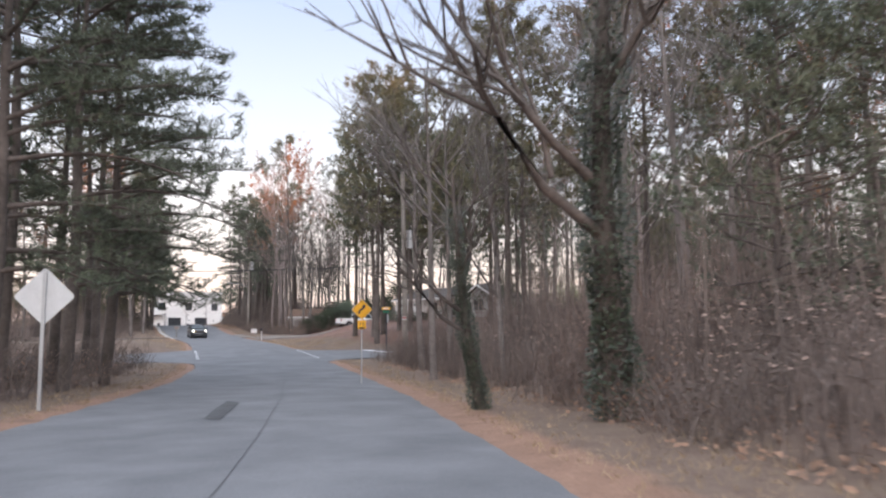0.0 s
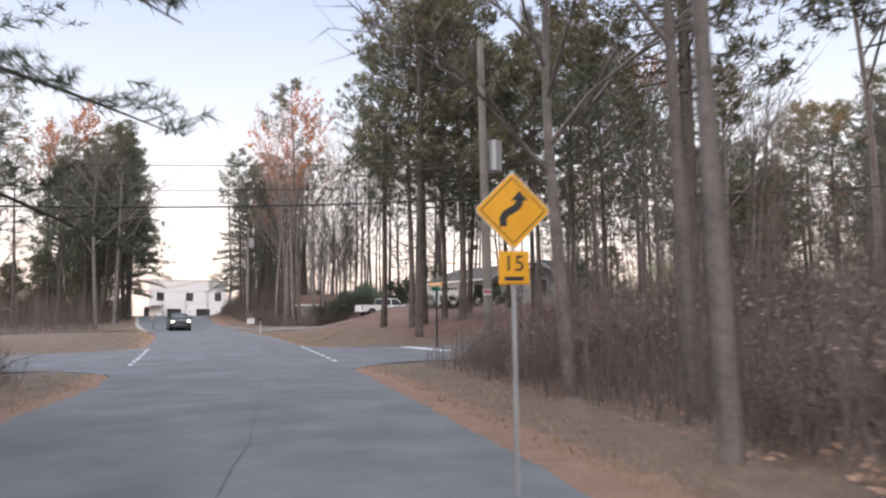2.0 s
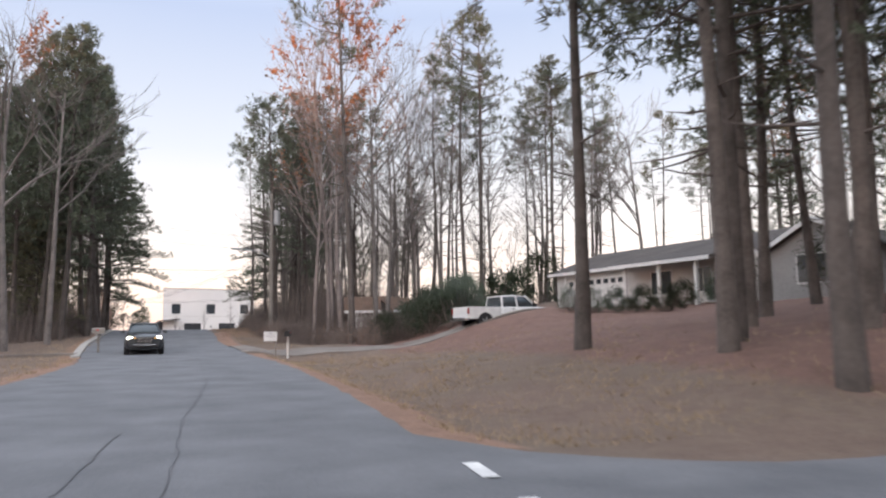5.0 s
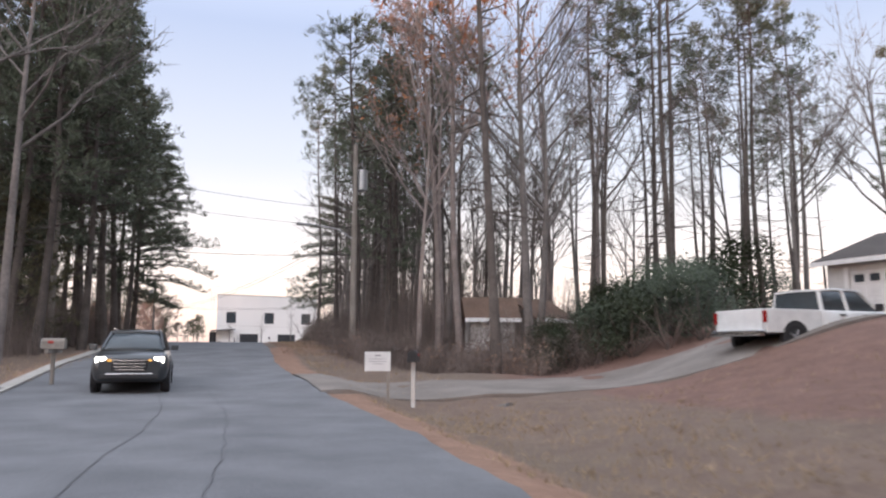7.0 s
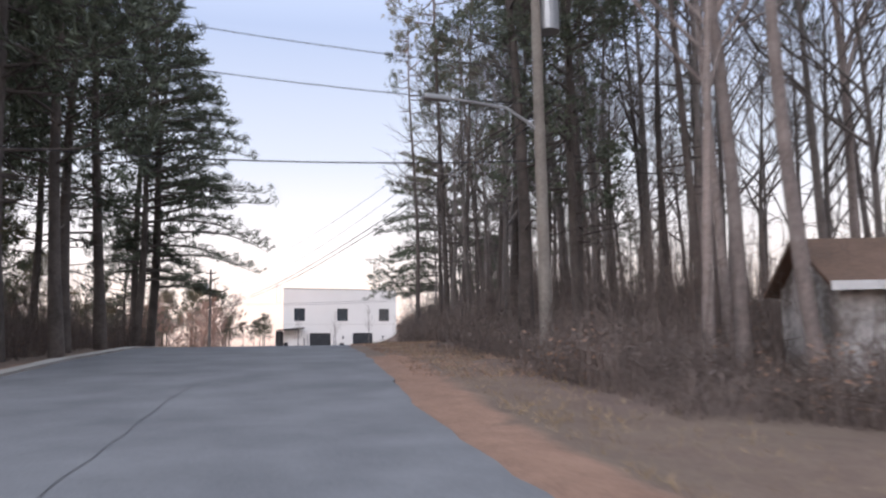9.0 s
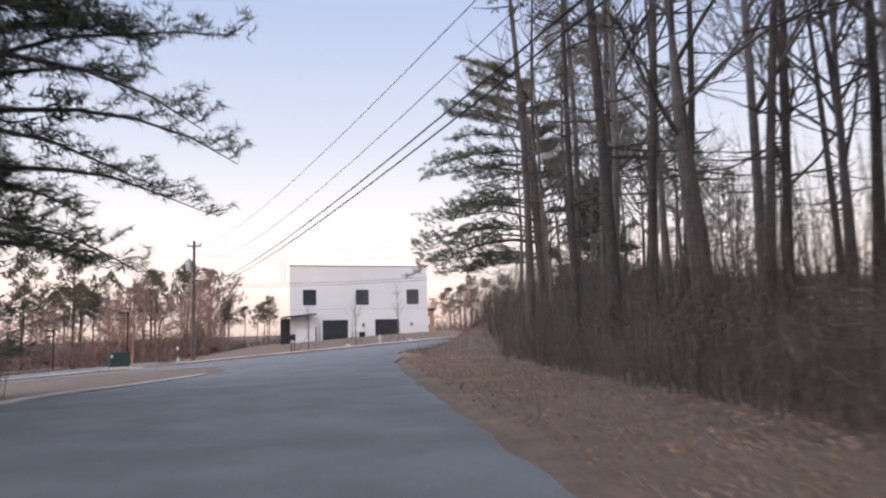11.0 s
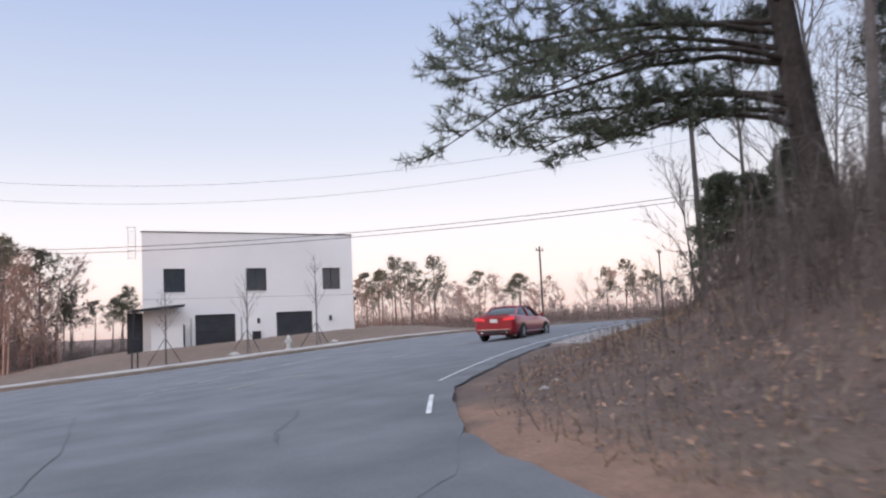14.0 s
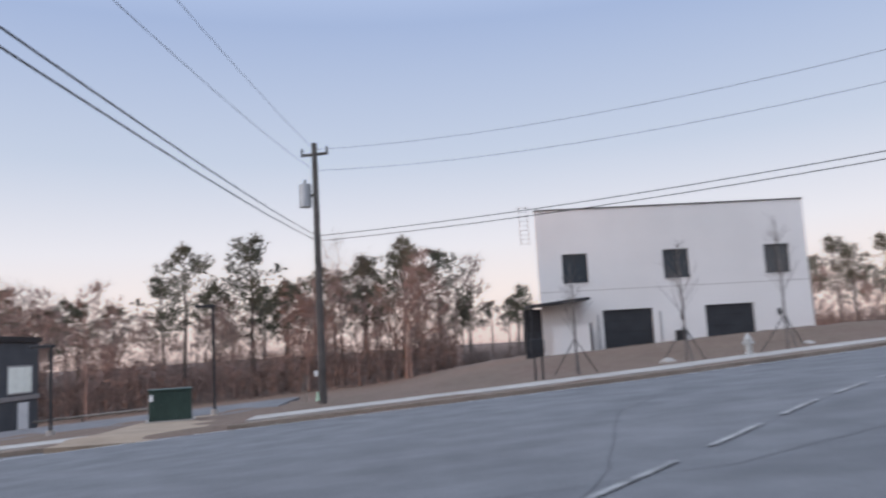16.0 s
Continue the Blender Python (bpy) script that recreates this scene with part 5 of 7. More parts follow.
for t in steps:
    u = np.clip(t + np.array([-0.6, -0.3, 0, 0.3, 0.6]), 0, 9)          # eased round the knots
    p, q = [np.array([np.interp(u, knots, e[:, c]).mean() for c in (0, 1)]) for e in (far, near)]
    rows.append([tuple(q + (p - q) * k) for k in np.linspace(0, 1, 9)])
tagged(sheet("driveway", None, rows, M_GRAVEL, 0.045, 0.30), "worn grey-brown gravel driveway up to the garage", "driveway", kind="structure")
ribbon("gravel_patch", [(3.2, -41.5), (5.0, -40.2), (7.0, -38.9), (9, -37.9), (11.5, -36.7), (14.5, -35.4)], 0.55, -0.2, 0.06, mat("pale_gravel", (0.24, 0.215, 0.20), (0.40, 0.37, 0.345), 0.9, 0.95, 0.5, 40), "pale gravel patch beside the road", "gravel")
ribbon("kerb", [at(s, float(edge_l(s)) - 0.18) for s in np.arange(136, 186, 1.0)], 0.16, -0.15, 0.06, M_CONC, "low pale concrete kerb", "kerb")
ribbon("gravel_drive", [at(138.5 + k * 0.05, -4.7 - k) for k in np.arange(0, 16, 1.0)], 1.4, -0.1, 0.05, M_GRAVEL, "grey gravel drive across the left lawn", "driveway")
cx, cy = -16.0, -106.0
cul = thing("culvert", pose(cx, cy, gz(cx, cy) - 0.06, 0, 0, 20), "concrete drain pipe under the drive, black disc for its shaded mouth", "culvert")
bm = bmesh.new()
rod(bm, (0, -0.1, -0.14), (0, 0.7, -0.3), 0.24, n=18)
part("pipe", bm, M_FOUND, cul)
# a black disc paints the shade inside; the pipe itself is solid
part("mouth", rod(bmesh.new(), (0, -0.115, -0.14), (0, -0.1, -0.14), 0.2, n=18), M_BLACK, cul)
part("headwall", boxed(-0.3, 0.3, -0.4, -0.12, -0.6, -0.3), M_FOUND, cul)


# ---- road signs and post boxes ----
def diamond(bm, size, y0, y1, cz):
    h = size / math.sqrt(2)
    r = 0.05
    pts = []
    for k in range(4):
        a = k * math.pi / 2
        for t in (-0.06, 0.06):
            pts.append((h * math.cos(a + t) * (1 - abs(t) * 0.2), cz + h * math.sin(a + t) * (1 - abs(t) * 0.2)))
    return prism(bm, pts, y0, y1)


def lettering(text, size, material, parent, m, name="lettering"):
    cu = bpy.data.curves.new(name, "FONT")
    cu.body, cu.size, cu.extrude, cu.align_x = text, size, 0.001, "CENTER"
    tmp = new("text", cu)
    me = bpy.data.meshes.new_from_object(tmp.evaluated_get(bpy.context.evaluated_depsgraph_get()))
    bpy.data.objects.remove(tmp)
    me.materials.clear()
    me.materials.append(material)
    ob = new(name, me)
    ob.parent = parent
    ob.matrix_local = m
    return ob


def warning_sign():
    x, y = -35.36, -156.0
    z0 = gz(x, y)
    turn = -24
    s = thing("warning_sign", pose(x, y, z0, 0, 0, turn), "yellow diamond reverse-curve warning sign with speed plate", "road sign")
    s.scale = (0.635, 0.635, 0.635)
    cz = (-0.62 - z0) / 0.635
    part("post", boxed(-0.024, 0.024, 0.012, 0.05, -0.4, cz + 0.5), M_GALV, s, "grey steel sign post")
    face = part("diamond", diamond(bmesh.new(), 0.64, -0.004, 0.0, cz), M_YELLOW, s)
    part("diamond_back", diamond(bmesh.new(), 0.66, 0.002, 0.008, cz), M_SIGNBACK, s)
    bm = bmesh.new()
    h = 0.64 / math.sqrt(2)
    for sx in (-1, 1):
        for sz in (-1, 1):
            a, b = Vector((sx * (h - 0.05), -0.006, cz)), Vector((0, -0.006, cz + sz * (h - 0.05)))
            n_ = Vector((sx, 0, sz)).normalized() * 0.006
            vs = [bm.verts.new(p) for p in (a - n_, a + n_, b + n_, b - n_)]
            bm.faces.new(vs)
    part("border", bm, M_BLACK, face)
    # the bent arrow
    bm = bmesh.new()
    line = [(-0.125, -0.20), (-0.125, -0.10), (-0.10, -0.05), (-0.02, 0.0), (0.055, 0.045), (0.08, 0.085), (0.085, 0.13)]
    wdt = 0.046
    L, R = [], []
    for i, (px, pz) in enumerate(line):
        ax, az = line[max(i - 1, 0)]
        bx, bz = line[min(i + 1, len(line) - 1)]
        d = Vector((bx - ax, bz - az)).normalized()
        L.append(bm.verts.new((px - d.y * wdt, -0.007, cz + pz + d.x * wdt)))
        R.append(bm.verts.new((px + d.y * wdt, -0.007, cz + pz - d.x * wdt)))
    for i in range(len(line) - 1):
        bm.faces.new((L[i], R[i], R[i + 1], L[i + 1]))
    bm.faces.new([bm.verts.new((px, -0.007, cz + pz)) for px, pz in ((-0.02, 0.125), (0.19, 0.125), (0.088, 0.25))])
    part("arrow", bm, M_BLACK, face, "black reverse-curve arrow")
    pz = cz - 0.72
    plate = part("speed_plate", boxed(-0.19, 0.19, -0.004, 0.004, pz - 0.19, pz + 0.22), M_YELLOW, s, "yellow advisory speed plate")
    lettering("15", 0.27, M_BLACK, plate, pose(0, -0.008, pz - 0.02, 90, 0, 0))
    for k in (0,):
        part("bar", boxed(-0.12, 0.12, -0.008, -0.006, pz - 0.14, pz - 0.09), M_BLACK, plate)
    part("bar", boxed(-0.17, 0.17, -0.008, -0.006, pz - 0.182, pz - 0.172), M_BLACK, plate)
    return s


warning_sign()


def back_sign():
    x, y = -44.3, -159.8
    z0 = gz(x, y)
    s = thing("warning_sign", pose(x, y, z0, 0, 0, -26), "diamond road sign seen from its bare grey back", "road sign")
    cz = -0.57 - z0
    part("post", boxed(-0.03, 0.03, -0.05, -0.012, -0.4, cz + 0.5), M_GALV, s)
    part("diamond", diamond(bmesh.new(), 0.74, -0.006, 0.0, cz), M_SIGNBACK, s)
    part("diamond_face", diamond(bmesh.new(), 0.74, 0.002, 0.006, cz), M_YELLOW, s)


back_sign()


def stop_sign():
    x, y = -20.7, -133.3
    z0 = gz(x, y)
    s = thing("stop_sign", pose(x, y, z0, 0, 0, -72), "stop sign seen from behind, under two street name blades", "road sign")
    part("post", boxed(-0.03, 0.03, -0.03, 0.03, -0.4, 2.76), M_DARKMETAL, s)
    pts = [(0.32 * math.cos(radians(22.5 + 45 * k)), 2.06 + 0.32 * math.sin(radians(22.5 + 45 * k))) for k in range(8)]
    bm = prism(bmesh.new(), pts, 0.044, 0.052)
    bmesh.ops.rotate(bm, verts=bm.verts, cent=(0, 0, 0), matrix=Matrix.Rotation(radians(-31), 3, "Z"))
    part("octagon", bm, M_SIGNBACK, s, "bare back of the octagonal plate")
    b1 = part("name_blade", boxed(-0.34, 0.34, -0.05, -0.035, 2.62, 2.77), M_YELLOW, s, "yellow street name blade")
    part("bar", boxed(-0.24, 0.24, -0.054, -0.051, 2.67, 2.72), M_WHITE, b1)
    g = part("name_blade", boxed(-0.05, -0.035, -0.3, 0.3, 2.44, 2.57), M_GREEN, s, "green street name blade")
    part("bar", boxed(-0.054, -0.051, -0.2, 0.2, 2.48, 2.53), M_WHITE, g)
    bm = boxed(-0.22, 0.22, -0.05, -0.035, 2.42, 2.55)
    part("name_blade", bm, M_GREEN, s, "green street name blade")


stop_sign()
# red and white plate on the corner pole
x, y = -25.6, -143.2
pl = thing("pole_plate", pose(x - 0.16, y - 0.12, gz(x, y) + 2.0, 0, 0, -35), "small red and white plate nailed to a pole", "sign")
part("plate", boxed(-0.1, 0.1, -0.012, 0.0, 0, 0.17), M_WHITE, pl)
part("red_field", boxed(-0.085, 0.085, -0.016, -0.0125, 0.06, 0.15), plain("red_plate", (0.45, 0.05, 0.05), 0.5), pl)


def post_box(x, y, turn, wood, box_m, label, cross=False, top=1.02):
    s = thing("mailbox", pose(x, y, gz(x, y), 0, 0, turn), label, "mailbox", "mailboxes")
    part("post", boxed(-0.04, 0.04, -0.04, 0.04, -0.3, top, 0.006), wood, s)
    if cross:
        part("arm", boxed(-0.45, 0.45, -0.04, 0.04, 0.72, 0.80), wood, s)
    pts = [(-0.1, 0.0), (0.1, 0.0), (0.1, 0.14)] + [(0.1 * math.cos(radians(a)), 0.14 + 0.1 * math.sin(radians(a))) for a in range(20, 161, 20)] + [(-0.1, 0.14)]
    z = top if not cross else 0.82
    bm = prism(bmesh.new(), [(a, b + z) for a, b in pts], -0.25, 0.25)
    b = part("box", bm, box_m, s)
    part("door", prism(bmesh.new(), [(a * 0.96, (b) * 0.96 + z + 0.004) for a, b in pts], -0.262, -0.25), M_TRIM if box_m is M_BLACK else M_GALV, b, "dark mailbox door" if box_m is M_BLACK else "pale metal mailbox door")
    part("flag", boxed(0.105, 0.115, -0.1, 0.02, z + 0.12, z + 0.18), plain("flag_red", (0.4, 0.04, 0.03), 0.5), b)


post_box(-17.43, -104.69, -32, M_PALESIDING, M_BLACK, "black metal mailbox on a pale wooden post beside the drive", top=0.94)
post_box(-23.9, -99.1, -110, M_POLE, M_POLE, "small brown mailbox on a wooden cross post", True)

x, y = -17.98, -104.12
bd = thing("notice_board", pose(x, y, gz(x, y), 0, 0, -18), "white corrugated notice board nailed to a mailbox post", "notice board")
part("board", boxed(-0.27, 0.27, -0.006, 0.006, 0.62, 1.02), M_WHITE, bd)
part("leg", boxed(0.2, 0.25, 0.008, 0.05, -0.2, 1.0), M_POLE, bd)
for k, (wd, hh) in enumerate([(0.12, 0.03), (0.36, 0.012), (0.36, 0.012), (0.22, 0.012)]):
    zz = 0.94 - 0.05 * k - (0.02 if k else 0)
    part("bar", boxed(-wd / 2, wd / 2, -0.009, -0.007, zz - hh / 2, zz + hh / 2), plain("faded_ink", (0.35, 0.35, 0.36), 0.7), bd)



# ---- vehicles ----
def loft(stations):
    """A closed skin through cross-sections; each is (x, [(y, z), ...]) from the bottom middle up to the top middle, mirrored."""
    bm = bmesh.new()
    rings = []
    for x, half in stations:
        ring = [bm.verts.new((x, y, z)) for y, z in half] + [bm.verts.new((x, -y, z)) for y, z in reversed(half) if y > 1e-6]
        rings.append(ring)
    for a, b in zip(rings, rings[1:]):
        n_ = len(a)
        for i in range(n_):
            bm.faces.new((a[i], a[(i + 1) % n_], b[(i + 1) % n_], b[i]))
    bm.faces.new(rings[0][::-1])
    bm.faces.new(rings[-1])
    bmesh.ops.recalc_face_normals(bm, faces=bm.faces)
    for f in bm.faces:
        f.smooth = len(f.verts) == 4
    return bm


def wheel(parent, x, y, r, w, rim_m=None):
    tyre = bmesh.new()
    prof = [(r * 0.66, -w / 2), (r * 0.93, -w / 2), (r, -w / 3), (r, w / 3), (r * 0.93, w / 2), (r * 0.66, w / 2)]
    n_ = 24
    rings = [[tyre.verts.new((x + a * math.cos(2 * math.pi * k / n_), y + b, r + a * math.sin(2 * math.pi * k / n_))) for a, b in prof] for k in range(n_)]
    for k in range(n_):
        for i in range(len(prof) - 1):
            tyre.faces.new((rings[k][i], rings[k][i + 1], rings[(k + 1) % n_][i + 1], rings[(k + 1) % n_][i]))
    wh = part("wheel", boxed(x - 0.06, x + 0.06, y - w * 0.3, y + w * 0.3, r - 0.06, r + 0.06, 0.02), M_TRIM, parent)
    part("tyre", tyre, M_TYRE, wh)
    rim = bmesh.new()
    side = math.copysign(1, y)
    for k in range(5):
        a = 2 * math.pi * k / 5
        rod(rim, (x + 0.04 * math.cos(a), y + side * w * 0.36, r + 0.04 * math.sin(a)), (x + r * 0.62 * math.cos(a), y + side * w * 0.40, r + r * 0.62 * math.sin(a)), r * 0.12, r * 0.10, 6)
    bmesh.ops.create_cone(rim, cap_ends=True, segments=24, radius1=r * 0.67, radius2=r * 0.67, depth=0.02, matrix=Matrix.Translation((x, y + side * w * 0.22, r)) @ Matrix.Rotation(math.pi / 2, 4, "X"))
    part("rim", rim, rim_m or M_RIM, wh)


def sedan(m):
    """x runs from the tail (0) to the nose (4.7)."""
    c = thing("sedan", m, "glossy red saloon car with lit tail lamps on the road", "car")

    def low(x, w, zb, zt, tuck=0.06):
        return (x, [(0, zb), (w - tuck - 0.06, zb), (w - tuck, zb + 0.10), (w, 0.5), (w - 0.01, 0.72), (w - 0.06, zt - 0.05), (w - 0.16, zt), (0, zt + 0.02)])
    body = loft([low(0.0, 0.78, 0.34, 0.94), low(0.05, 0.86, 0.26, 1.0), low(0.35, 0.91, 0.22, 1.04), low(0.9, 0.92, 0.2, 1.02), low(1.6, 0.92, 0.2, 0.97), low(2.8, 0.92, 0.2, 0.95), low(3.4, 0.91, 0.2, 0.95), low(4.1, 0.90, 0.2, 0.86), low(4.5, 0.84, 0.22, 0.74), low(4.7, 0.68, 0.3, 0.62)])
    b = part("body", body, M_RED, c)

    def cab(x, wb, wt, zb, zt):
        return (x, [(0, zb), (wb, zb), (wb - 0.03, zb + 0.05), (wt, zt - 0.04), (wt - 0.10, zt), (0, zt + 0.015)])
    part("glasshouse", loft([cab(0.55, 0.72, 0.70, 0.98, 1.06), cab(1.25, 0.76, 0.56, 0.96, 1.37), cab(1.75, 0.77, 0.57, 0.94, 1.41), cab(2.55, 0.77, 0.57, 0.94, 1.40), cab(3.4, 0.74, 0.70, 0.93, 0.99)]), M_CARGLASS, c, "tinted glass all round")
    part("roof", loft([(1.18, [(0, 1.36), (0.53, 1.35), (0.53, 1.375), (0, 1.395)]), (1.75, [(0, 1.40), (0.57, 1.39), (0.55, 1.425), (0, 1.445)]), (2.5, [(0, 1.40), (0.57, 1.38), (0.55, 1.415), (0, 1.435)]), (2.75, [(0, 1.33), (0.56, 1.32), (0.55, 1.335), (0, 1.35)])]), M_RED, c)
    for s in (-1, 1):
        part("pillar", rod(bmesh.new(), (0.62, s * 0.72, 1.02), (1.25, s * 0.57, 1.37), 0.05, 0.04, 6), M_RED, c)
        part("pillar", rod(bmesh.new(), (3.35, s * 0.73, 0.96), (2.6, s * 0.57, 1.39), 0.035, 0.03, 6), M_RED, c)
        part("pillar", rod(bmesh.new(), (1.95, s * 0.78, 0.95), (1.9, s * 0.585, 1.38), 0.035, 0.03, 6), M_RED, c)
        part("tail_lamp", prism(bmesh.new(), [(s * 0.40, 0.80), (s * 0.87, 0.84), (s * 0.86, 0.96), (s * 0.42, 0.90)], -0.012, 0.10, "x"), M_TAIL, c, "lit red tail lamp")
        part("mirror", boxed(3.0, 3.12, s * 1.0 - 0.09, s * 1.0 + 0.09, 0.94, 1.07, 0.03), M_RED, c)
        part("sill_strip", boxed(1.2, 3.4, s * 0.915 - 0.012, s * 0.915 + 0.012, 0.33, 0.36), M_CHROME, c)
        part("exhaust", rod(bmesh.new(), (-0.03, s * 0.55, 0.33), (0.2, s * 0.55, 0.33), 0.045), M_CHROME, c)
        for x in (0.95, 3.75):
            part("wheel_arch", rod(bmesh.new(), (x, s * 0.80, 0.34), (x, s * 0.925, 0.34), 0.38, n=24), M_TRIM, c)
            wheel(c, x, s * 0.83, 0.33, 0.22)
    part("number_plate", boxed(-0.022, -0.012, -0.16, 0.16, 0.74, 0.88), M_PLATE, b)
    part("bumper_strip", boxed(-0.018, 0.0, -0.72, 0.72, 0.44, 0.47), M_CHROME, c)
    part("bumper_insert", boxed(-0.006, 0.06, -0.68, 0.68, 0.28, 0.42, 0.02), M_TRIM, c)
    part("boot_lip", boxed(0.02, 0.12, -0.66, 0.66, 1.01, 1.05, 0.015), M_RED, c)
    return c


def heading(x, y, bearing):
    """A pose on the ground, for a thing built in metres, whose x axis runs along a bearing clockwise from +y."""
    return pose(x, y, gz(x, y) + 0.03, 0, 0, 90 - bearing) @ Matrix.Scale(1 / PLAN, 4)


sedan(heading(5.6, -34.6, 57))


def suv(m):
    """x runs from the nose (0) back to the tail (4.5)."""
    c = thing("suv", m, "dark grey sport utility vehicle with its head lamps lit", "car")

    def low(x, w, zb, zt):
        return (x, [(0, zb), (w - 0.14, zb), (w - 0.04, zb + 0.12), (w, 0.6), (w - 0.02, 0.85), (w - 0.08, zt - 0.05), (w - 0.2, zt), (0, zt + 0.03)])
    part("body", loft([low(0.0, 0.72, 0.42, 0.82), low(0.12, 0.86, 0.3, 0.93), low(0.5, 0.92, 0.26, 1.0), low(1.1, 0.93, 0.25, 1.06), low(1.5, 0.93, 0.25, 1.10), low(3.0, 0.93, 0.25, 1.10), low(4.1, 0.92, 0.28, 1.12), low(4.4, 0.88, 0.34, 1.08), low(4.5, 0.8, 0.42, 1.0)]), M_GREYCAR, c)

    def cab(x, wb, wt, zb, zt):
        return (x, [(0, zb), (wb, zb), (wb - 0.03, zb + 0.05), (wt, zt - 0.05), (wt - 0.1, zt), (0, zt + 0.02)])
    part("glasshouse", loft([cab(1.05, 0.78, 0.72, 1.08, 1.13), cab(1.85, 0.80, 0.63, 1.08, 1.58), cab(2.6, 0.80, 0.64, 1.08, 1.63), cab(3.9, 0.79, 0.62, 1.08, 1.58), cab(4.38, 0.76, 0.68, 1.06, 1.12)]), M_CARGLASS, c, "tinted glass all round")
    part("roof", loft([(1.75, [(0, 1.55), (0.60, 1.53), (0.6, 1.56), (0, 1.60)]), (2.5, [(0, 1.60), (0.64, 1.59), (0.62, 1.64), (0, 1.665)]), (3.95, [(0, 1.56), (0.62, 1.55), (0.6, 1.6), (0, 1.62)])]), M_GREYCAR, c)
    for s in (-1, 1):
        part("pillar", rod(bmesh.new(), (1.1, s * 0.77, 1.1), (1.85, s * 0.63, 1.57), 0.04, 0.035, 6), M_GREYCAR, c)
        part("pillar", rod(bmesh.new(), (2.75, s * 0.81, 1.09), (2.7, s * 0.65, 1.6), 0.04, 0.035, 6), M_GREYCAR, c)
        part("pillar", rod(bmesh.new(), (4.3, s * 0.76, 1.1), (3.9, s * 0.62, 1.57), 0.07, 0.06, 6), M_GREYCAR, c)
        part("head_lamp", boxed(0.03, 0.2, s * 0.68 - 0.13, s * 0.68 + 0.13, 0.76, 0.90, 0.03), M_HEAD, c, "lit white head lamp")
        part("turn_lamp", boxed(0.0, 0.1, s * 0.47 - 0.06, s * 0.47 + 0.06, 0.77, 0.84, 0.02), plain("amber_lamp", (0.8, 0.4, 0.05), 0.3, 0, 2.0, (1.0, 0.5, 0.08)), c, "lit amber turn lamp")
        part("mirror", boxed(1.35, 1.5, s * 1.02 - 0.1, s * 1.02 + 0.1, 1.08, 1.24, 0.03), M_GREYCAR, c)
        part("roof_rail", rod(bmesh.new(), (2.0, s * 0.58, 1.66), (3.8, s * 0.58, 1.65), 0.02), M_CHROME, c)
        for x in (0.9, 3.55):
            part("wheel_arch", rod(bmesh.new(), (x, s * 0.80, 0.38), (x, s * 0.937, 0.38), 0.42, n=24), M_TRIM, c)
            wheel(c, x, s * 0.84, 0.36, 0.23)
    g = part("grille", boxed(-0.03, 0.08, -0.42, 0.42, 0.55, 0.86, 0.03), M_TRIM, c)
    for k in range(4):
        part("grille_bar", boxed(-0.045, -0.028, -0.40 + 0.02 * k, 0.40 - 0.02 * k, 0.80 - 0.075 * k, 0.825 - 0.075 * k), M_CHROME, g)
    part("bumper", boxed(-0.02, 0.15, -0.7, 0.7, 0.34, 0.48, 0.04), M_TRIM, c)
    part("skid_strip", boxed(-0.03, 0.02, -0.55, 0.55, 0.46, 0.50, 0.01), M_CHROME, c)


suv(heading(-22.55, -101.9, 10))


